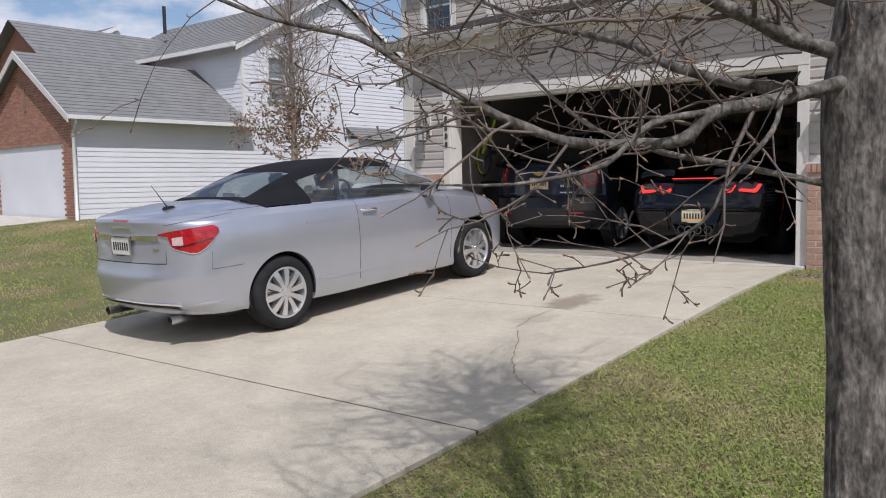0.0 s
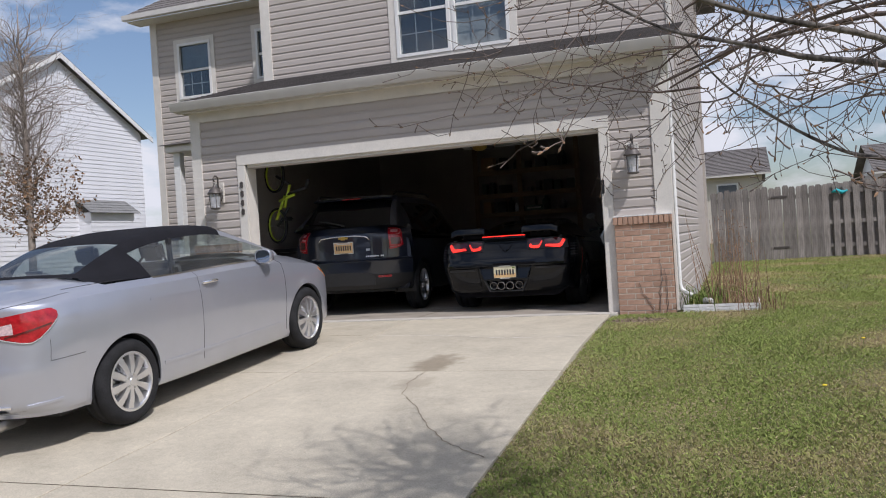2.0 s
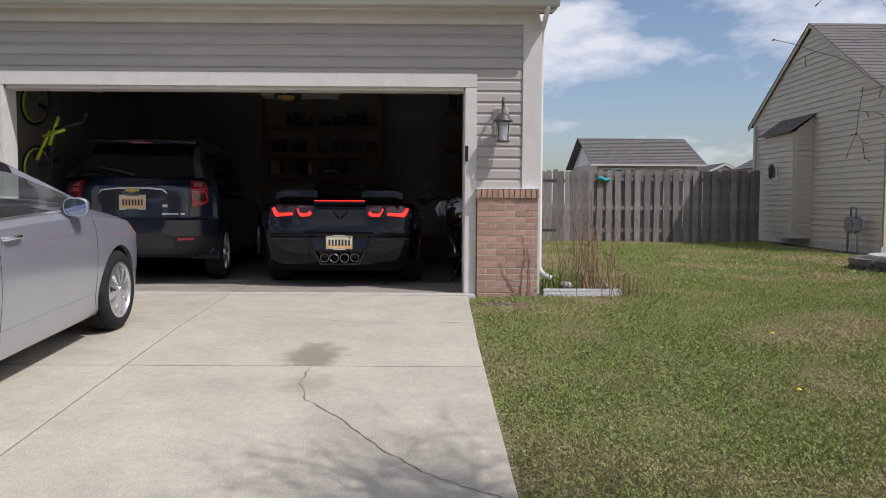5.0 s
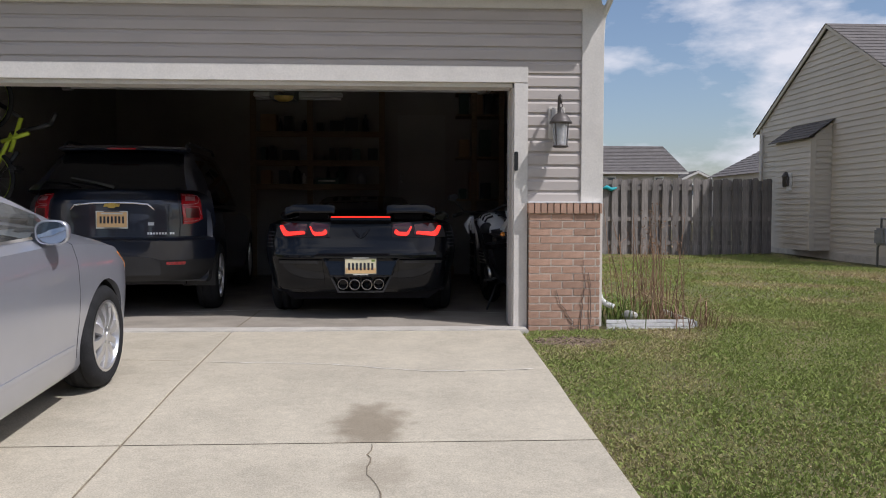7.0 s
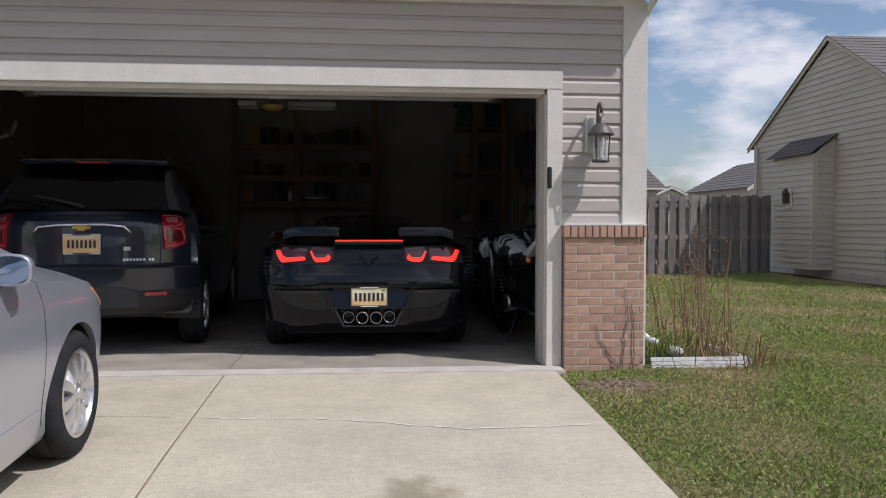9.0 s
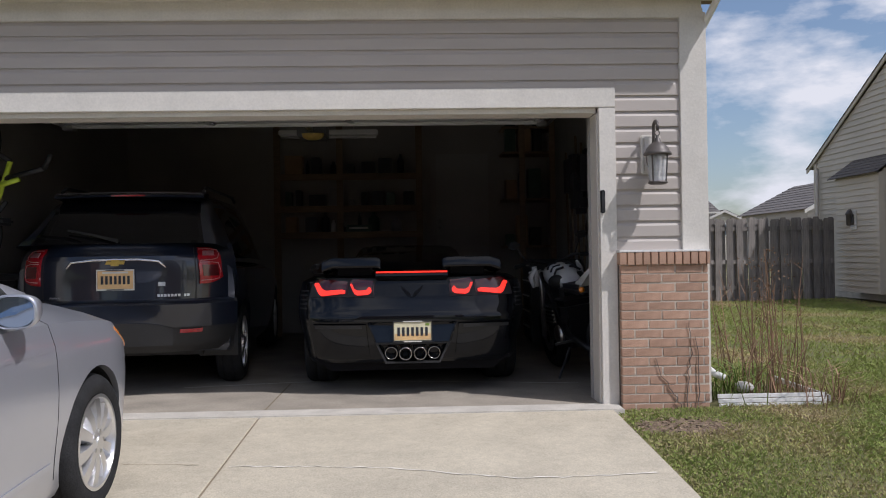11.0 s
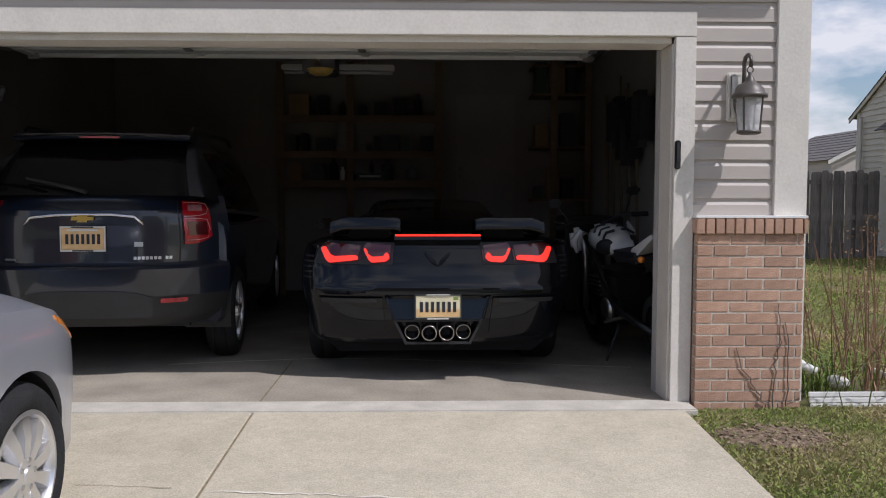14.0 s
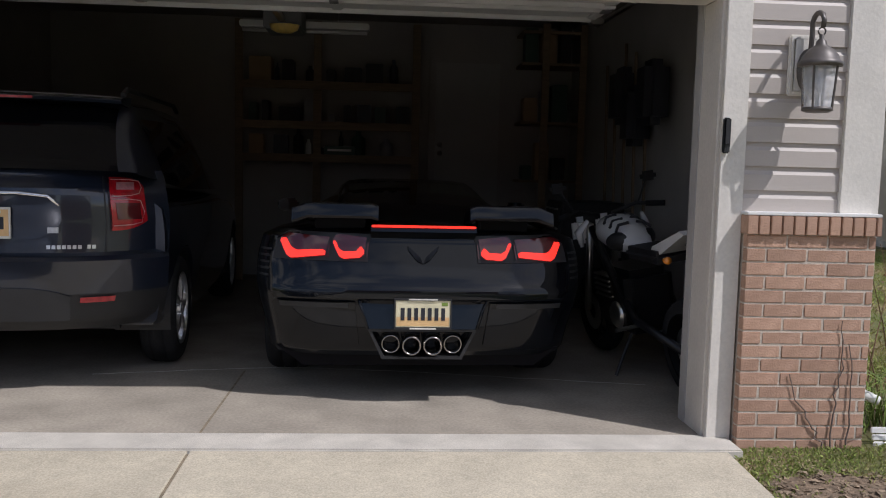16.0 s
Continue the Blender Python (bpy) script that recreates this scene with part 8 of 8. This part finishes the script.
        grow(fine[-1], fine[-1] - fine[-2], 0.15 if name in ("low", "fork", "hanging", "north_low") else 0.45, rad[-1], 2, 0.0, 0.5)
    # fine drooping shoots on the upper side towards the house
    for k in range(14):
        a = Vector((rnd.uniform(3.65, 4.5), rnd.uniform(-7.3, -6.4), rnd.uniform(0.98, 1.3)))
        grow(a, (rnd.gauss(-0.45, 0.5), rnd.gauss(0.3, 0.5), rnd.uniform(-0.25, 0.25)), rnd.uniform(0.4, 0.8), 0.0040, 2, -0.02, 0.6)
    for k in range(5):
        a = Vector((4.745, -7.24, 0.95 + 0.06 * k))
        b = Vector((rnd.uniform(3.6, 4.3), rnd.uniform(-7.1, -6.4), 1.05 + 0.04 * k))
        mid = a.lerp(b, 0.5) + Vector((rnd.gauss(0, 0.05), rnd.gauss(0, 0.05), 0.12))
        rods.append(([a, a.lerp(mid, 0.5) + Vector((0, 0, 0.05)), mid, mid.lerp(b, 0.5) + Vector((rnd.gauss(0, 0.03), 0, 0.03)), b], [0.009, 0.0075, 0.0065, 0.005, 0.0035], 2))
    for k in range(64):
        z = rnd.uniform(2.75, 4.2)
        a = k * 2.4
        grow((4.75, -7.2 + 0.05 * z, min(z, 3.6)), (math.cos(a), math.sin(a), rnd.uniform(0.25, 0.9)), rnd.uniform(0.8, 1.5), 0.011, 2, 0.01, 0.46)
    for k in range(18):
        z = rnd.uniform(1.4, 3.4)
        grow((4.75, -7.2 + 0.05 * z, z), (rnd.gauss(-0.2, 0.8), rnd.gauss(0.1, 0.8), 0.6), rnd.uniform(0.7, 1.3), 0.006, 2, 0.01, 0.5)
    spurs = []
    for pts, radii, level in rods:
        for p, q, rr in zip(pts[1:], pts, radii[1:]):
            if rnd.random() < 0.42:
                d = (p - q).normalized()
                side = d.cross(Vector((rnd.gauss(0, 1), rnd.gauss(0, 1), rnd.gauss(0, 1)))).normalized()
                tip = p + (side + d * rnd.uniform(-0.1, 0.8)) * rnd.uniform(0.010, 0.034)
                spurs.append(([p, p.lerp(tip, 0.6) + d * 0.002, tip], [max(0.0012, rr * 0.7), 0.0015, 0.0019], 0))
    part("twig", rods_mesh(rods + spurs, 5), M_TWIG, t, "fine bare twigs", smooth=70, kind="stuff")
    # buds at the ends of shoots
    bm = bmesh.new()
    for pts, radii, level in rods:
        for p, q in ((pts[-1], pts[-2]),) + (((pts[len(pts) // 2], pts[len(pts) // 2 - 1]),) if rnd.random() < 0.6 else ()):
            d = (p - q).normalized()
            tube(bm, [p - d * 0.001, p + d * 0.004, p + d * 0.009], [0.0013, 0.0021, 0.0006], 5)
    part("bud", bm, M_DRY_LEAF, t, "brown leaf buds", kind="stuff")


street_tree()


def side_tree():
    t = thing("young_oak", "slim leafless tree with dry brown leaves low down", "tree")
    bx, by = -9.35, 2.9
    rods, grow, rnd = branch_set(7)
    part("trunk", tube(bmesh.new(), [(bx, by, -0.15), (bx + 0.02, by, 1.2), (bx, by + 0.05, 2.6), (bx + 0.04, by, 4.0), (bx + 0.02, by, 5.4), (bx + 0.05, by, 6.2)], [0.085, 0.07, 0.055, 0.04, 0.02, 0.006], 10), M_TWIG_PALE, t, smooth=60)
    for k in range(84):
        z = 1.5 + 3.9 * (k / 84)
        a = k * 2.4
        reach = 1.75 * (1 - 0.5 * abs(k / 84 - 0.4))
        grow((bx, by, z), (math.cos(a) * 0.95, math.sin(a) * 0.95, 1.0 if k > 22 else 0.55), reach * rnd.uniform(0.8, 1.2), 0.013, 2, 0.035, 0.36, 0.6)
    part("twig", rods_mesh(rods, 5), M_TWIG_PALE, t, "upright bare twigs", smooth=70, kind="stuff")
    bm = bmesh.new()
    for pts, radii, level in rods:
        for p in pts[1:]:
            low = max(0.0, min(1.0, (3.3 - p.z) / 1.4))
            if rnd.random() < 0.75 * low:
                u = Vector((rnd.gauss(0, 1), rnd.gauss(0, 1), rnd.gauss(-0.5, 0.6))).normalized()
                s = u.cross(Vector((rnd.gauss(0, 1), rnd.gauss(0, 1), rnd.gauss(0, 1)))).normalized()
                L, w = rnd.uniform(0.05, 0.10), rnd.uniform(0.018, 0.03)
                n = u.cross(s)
                bm.faces.new([bm.verts.new(q) for q in (p, p + u * L * 0.5 + s * w, p + u * L + n * 0.02, p + u * L * 0.5 - s * w)])
    part("leaf", bm, M_DRY_LEAF, t, "curled dry brown leaves", kind="stuff")


side_tree()


# ---- beds, shrubs, small things on the lawn ----
def garden_bed():
    e = thing("bed_edging", "white scalloped metal edging strip round the corner bed", "edging")
    for k in range(3):
        part("edging_strip", boxed(3.30, 4.12, -0.06 + 0.014 * k, -0.048 + 0.014 * k, -0.035 + 0.033 * k, -0.004 + 0.033 * k, 0.004), M_WHITE, e)
    part("edging_strip", boxed(4.125, 4.14, -0.05, 0.9, -0.03, 0.045, 0.003), M_WHITE, e)
    rnd = random.Random(6)
    s = thing("dry_shrub", "clump of dry reddish stalks by the downspout", "shrub")
    bm = bmesh.new()
    for k in range(62):
        x, y = rnd.gauss(3.80, 0.19), rnd.gauss(0.40, 0.17)
        z = lawn_z(x, y)
        dx, dy, h = rnd.gauss(0, 0.12), rnd.gauss(0, 0.12), rnd.uniform(0.4, 1.15)
        tube(bm, [(x, y, z), (x + dx * 0.4, y + dy * 0.4, z + h * 0.5), (x + dx, y + dy, z + h)], [0.005, 0.004, 0.002], 4)
        for j in range(3):
            if rnd.random() < 0.5:
                u = rnd.uniform(0.5, 0.95)
                p = (x + dx * u, y + dy * u, z + h * u)
                tube(bm, [p, (p[0] + rnd.gauss(0, 0.06), p[1] + rnd.gauss(0, 0.06), p[2] + rnd.uniform(0.04, 0.12))], [0.0025, 0.0012], 4)
    part("stalk", bm, M_STALK, s, kind="stuff")
    bm = bmesh.new()
    for k in range(220):
        x, y = rnd.gauss(3.88, 0.10), rnd.gauss(0.42, 0.10)
        z = lawn_z(x, y) + rnd.uniform(0.55, 1.15)
        u = Vector((rnd.gauss(0, 1), rnd.gauss(0, 1), rnd.gauss(0.5, 1))).normalized() * 0.022
        v = u.cross(Vector((rnd.gauss(0, 1), rnd.gauss(0, 1), rnd.gauss(0, 1)))).normalized() * 0.007
        bm.faces.new([bm.verts.new(Vector((x, y, z)) + q) for q in (Vector(), u * 0.5 + v, u, u * 0.5 - v)])
    part("seed_head", bm, M_DRY_LEAF, s, kind="stuff")
    g = thing("ornamental_grass", "tuft of pale and green arching grass in the bed", "grass tuft", "bed grasses")
    g2 = thing("ornamental_grass", "tuft of straw-coloured grass beside the bed edging", "grass tuft", "bed grasses")
    for ob, (cx, cy), mat in ((g, (3.5, 0.25), M_GREEN_LEAF), (g2, (4.1, 0.05), M_STALK)):
        bm = bmesh.new()
        for k in range(70 if ob is g2 else 130):
            x, y = rnd.gauss(cx, 0.13), rnd.gauss(cy, 0.13)
            z = lawn_z(x, y)
            a, L = rnd.uniform(0, 6.28), rnd.uniform(0.15, 0.42)
            c, d = math.cos(a), math.sin(a)
            w = 0.004
            pts = [(x, y, z), (x + c * L * 0.25, y + d * L * 0.25, z + L * 0.6), (x + c * L * 0.7, y + d * L * 0.7, z + L * 0.7)]
            grid(bm, [[(p[0] - d * w * s, p[1] + c * w * s, p[2]) for s in (-1, 1)] for p in pts])
        part("blade", bm, mat, ob, kind="stuff")
    st = thing("bed_stone", "pale rounded stone lying in the bed", "stone", "bed stones")
    bm = bmesh.new()
    bmesh.ops.create_icosphere(bm, subdivisions=2, radius=0.058)
    for v in bm.verts:
        v.co = Vector((v.co.x * 1.3, v.co.y, v.co.z * 0.75)) * (1 + 0.25 * noise.noise(v.co * 14))
    part("stone", bm, M_PEBBLE, st, smooth=60)
    st.location = (3.565, 0.15, 0.085)
    # bare soil by the pier with chips
    bm = bmesh.new()
    c, rows = (2.83, -0.62), []
    for i in range(7):
        rr = i / 6
        rows.append([(c[0] + rr * 0.46 * math.cos(a) * (1 + 0.25 * noise.noise(Vector((math.cos(a), math.sin(a), 3)) * 1.6)), c[1] + rr * 0.30 * math.sin(a) * (1 + 0.3 * noise.noise(Vector((math.cos(a), math.sin(a), 9)) * 2)), 0) for a in [k * 2 * math.pi / 28 for k in range(28)]])
    vr = grid(bm, rows, close=True)
    for i, row in enumerate(vr):
        for v in row:
            v.co.z = lawn_z(v.co.x, v.co.y) + 0.008 - 0.02 * (i / 6) ** 3 + 0.010 * noise.noise(v.co * 38)
    s = part("soil_patch", bm, M_MULCH, smooth=60)
    tagged(s, "bare brown soil patch beside the brick pier", "soil", kind="stuff")
    bm = bmesh.new()
    for k in range(700):
        a, q = rnd.uniform(0, 6.283), rnd.random() ** 0.6
        p = Vector((2.83 + 0.42 * q * math.cos(a), -0.62 + 0.27 * q * math.sin(a), 0))
        p.z = lawn_z(p.x, p.y) + 0.006
        h = rnd.uniform(0.004, 0.013)
        tip = [bm.verts.new(p + Vector((rnd.gauss(0, h), rnd.gauss(0, h), rnd.uniform(-0.3, 1.0) * h))) for _ in range(4)]
        for f in ((0, 1, 2), (0, 3, 1), (1, 3, 2), (0, 2, 3)):
            bm.faces.new([tip[i] for i in f])
    bmesh.ops.recalc_face_normals(bm, faces=bm.faces[:])
    cr = part("soil_crumb", bm, M_CLOD)
    tagged(cr, "loose brown soil crumbs and dry bits", "soil", kind="stuff")
    # a thin vine on the bricks
    v = thing("wall_vine", "thin bare vine climbing the brick pier", "vine")
    for pts in (((3.02, -0.10, -0.05), (2.96, -0.094, 0.08), (2.86, -0.093, 0.22), (2.82, -0.093, 0.38)), ((3.05, -0.10, -0.05), (3.06, -0.094, 0.2), (3.09, -0.093, 0.42), (3.06, -0.093, 0.66)), ((3.14, -0.10, -0.05), (3.14, -0.094, 0.3), (3.12, -0.093, 0.55))):
        fine = []
        for a, b in zip(pts, pts[1:]):
            for k in range(5):
                fine.append(Vector(a).lerp(Vector(b), k / 5) + Vector((rnd.gauss(0, 0.007), 0, rnd.gauss(0, 0.004))))
        part("vine_stem", tube(bmesh.new(), fine, [0.005 * (1 - 0.6 * i / len(fine)) for i in range(len(fine))], 5), M_TWIG, v)
    # dandelions
    fl = [(4.46, -3.73), (5.3, -4.6), (5.9, -3.0), (6.6, -5.2), (4.9, -2.2)]
    d0 = thing("dandelion", "small yellow dandelion flower in the grass", "flower", "dandelions")
    part("flower_head", lathe(bmesh.new(), [(0.0, 0.075), (0.014, 0.074), (0.018, 0.068), (0.010, 0.062), (0.0, 0.06)], 10, "z"), pbr("dandelion_yellow", (0.75, 0.55, 0.03), 0.7, var=0.1), d0)
    part("stem", tube(bmesh.new(), [(0, 0, -0.02), (0, 0, 0.064)], 0.002, 5), M_GREEN_LEAF, d0)
    for k, (x, y) in enumerate(fl):
        if k == 0:
            d0.location = (x, y, lawn_z(x, y))
        else:
            copy_thing(d0, pose(x, y, lawn_z(x, y), 0, 0, 40 * k))
    # dark hedge at the far end of the neighbour's drive
    h = thing("evergreen_shrub", "dark evergreen shrub at the neighbour's garage", "shrub")
    bm = bmesh.new()
    for k in range(2600):
        u = Vector((rnd.gauss(0, 1), rnd.gauss(0, 1), rnd.gauss(0, 1))).normalized() * rnd.uniform(0.75, 1.05)
        p = Vector((-20.3 + u.x * 0.9, 0.9 + u.y * 0.9, 0.9 + u.z * 1.05 + 0.1 * noise.noise(u * 3)))
        a = Vector((rnd.gauss(0, 1), rnd.gauss(0, 1), rnd.gauss(0, 1))).normalized() * 0.09
        b = a.cross(u).normalized() * 0.035
        bm.faces.new([bm.verts.new(p + q) for q in (-a - b, a, -a + b)])
    part("foliage", bm, M_PLANT_HEDGE, h, kind="stuff")
    part("stem", tube(bmesh.new(), [(-20.3, 0.9, -0.2), (-20.3, 0.9, 1.2)], [0.08, 0.03], 6), M_TWIG, h)
    nd = part("neighbour_drive", boxed(-18.6, -14.4, -14.0, 0.1, -0.6, -0.02), M_APRON)
    for vv in nd.data.vertices:
        vv.co.z = lawn_z(vv.co.x, vv.co.y) + (0.025 if vv.co.z > -0.3 else -0.3)
    tagged(nd, "pale concrete drive of the neighbouring house", "driveway", kind="structure")


garden_bed()


# ---- grass ----
def grass(name, n, box_, size, seed, keep, flat=False, soft=0.0):
    rs = np.random.RandomState(seed)
    x0, x1, y0, y1 = box_
    X, Y = rs.uniform(x0, x1, n), rs.uniform(y0, y1, n)
    ok = np.array([keep(a, b) for a, b in zip(X, Y)])
    if soft:
        near = np.minimum.reduce([X - x0 if x0 > 3 or x0 < -3 else X * 0 + 9, x1 - X, Y - y0, y1 - Y])
        ok &= rs.uniform(0, 1, n) < np.clip(near / soft, 0, 1) ** 0.7
    X, Y = X[ok], Y[ok]
    n = len(X)
    tuft = 0.5 + 0.5 * np.sin(3.1 * X + 1.3 * np.sin(2.3 * Y)) * np.sin(2.7 * Y + 1.7 * np.sin(1.9 * X))
    Z = np.array([lawn_z(a, b) for a, b in zip(X, Y)])
    H = size * (0.55 + 0.35 * tuft) * rs.uniform(0.6, 1.3, n)
    A, lean = rs.uniform(0, 2 * np.pi, n), rs.uniform(0.9, 1.5, n) if flat else rs.uniform(0.2, 1.05, n)
    W = size * (0.022 if flat else 0.028) * rs.uniform(0.7, 1.4, n)
    ca, sa = np.cos(A), np.sin(A)
    V = np.empty((n, 4, 3))
    V[:, 0] = np.stack([X - sa * W, Y + ca * W, Z - 0.004], 1)
    V[:, 1] = np.stack([X + sa * W, Y - ca * W, Z - 0.004], 1)
    mx, my, mz = X + ca * H * lean * 0.3, Y + sa * H * lean * 0.3, Z + H * (0.16 if flat else 0.6)
    V[:, 2] = np.stack([mx + sa * W * 0.7, my - ca * W * 0.7, mz], 1)
    V[:, 3] = np.stack([X + ca * H * lean, Y + sa * H * lean, Z + H * (0.12 if flat else 1) * (1.05 - 0.35 * lean)], 1)
    F = np.arange(n * 4).reshape(n, 4)
    me = bpy.data.meshes.new(name)
    me.from_pydata(V.reshape(-1, 3).tolist(), [], F.tolist())
    me.materials.append(M_STRAW if flat else M_BLADE)
    ob = new(name, me)
    return tagged(ob, "dry straw thatch lying in the lawn" if flat else "short uneven spring grass, green and straw", "thatch" if flat else "grass", kind="stuff")


on_lawn = lambda x, y: x > edge_r(min(y, 0.0)) + 0.015 and not (x < 3.30 and y > -0.1) and not ((x - 2.83) ** 2 / 0.09 + (y + 0.62) ** 2 / 0.038 < 1 and math.sin(61 * x) * math.sin(57 * y) < 0.75) and not (x < 4.0 and 0.0 < y < 0.9)
grass("grass", 420000, (2.5, 9.3, -8.6, 2.4), 0.037, 1, on_lawn, soft=1.6)
grass("grass", 110000, (2.9, 12.0, 0.6, 13.5), 0.055, 2, lambda x, y: x > 3.35 and not (x > 10.15 and y > 6.8) and not (x < 4.0 and y < 0.9), soft=1.5)
grass("grass", 70000, (7.0, 16.0, -9.0, 5.3), 0.055, 3, lambda x, y: True, soft=3.0)
grass("grass", 80000, (-14.5, -1.2, -11.5, 3.5), 0.055, 4, lambda x, y: x < left_edge(min(y, 0.0)) - 0.02 and not (-3.6 < x and y > -0.1) and not (-18.6 < x < -14.4), soft=1.5)
grass("grass", 70000, (1.5, 16.0, -16.0, -7.0), 0.05, 7, lambda x, y: x > edge_r(y) + 0.03, soft=2.5)
chance = lambda x, y: (math.sin(12.99 * x + 78.23 * y) * 43758.5453) % 1.0
grass("thatch", 260000, (2.5, 9.3, -8.6, 2.0), 0.052, 5, lambda x, y: on_lawn(x, y) and chance(x, y) < max(0.16, min(1.0, (-2.0 - y) / 2.2)), True, 1.6)
grass("thatch", 36000, (2.5, 3.9, -7.6, -0.2), 0.055, 6, lambda x, y: on_lawn(x, y) and x < edge_r(min(y, 0.0)) + 0.1 + 0.35 * abs(math.sin(1.9 * y + math.sin(5 * y))), True)
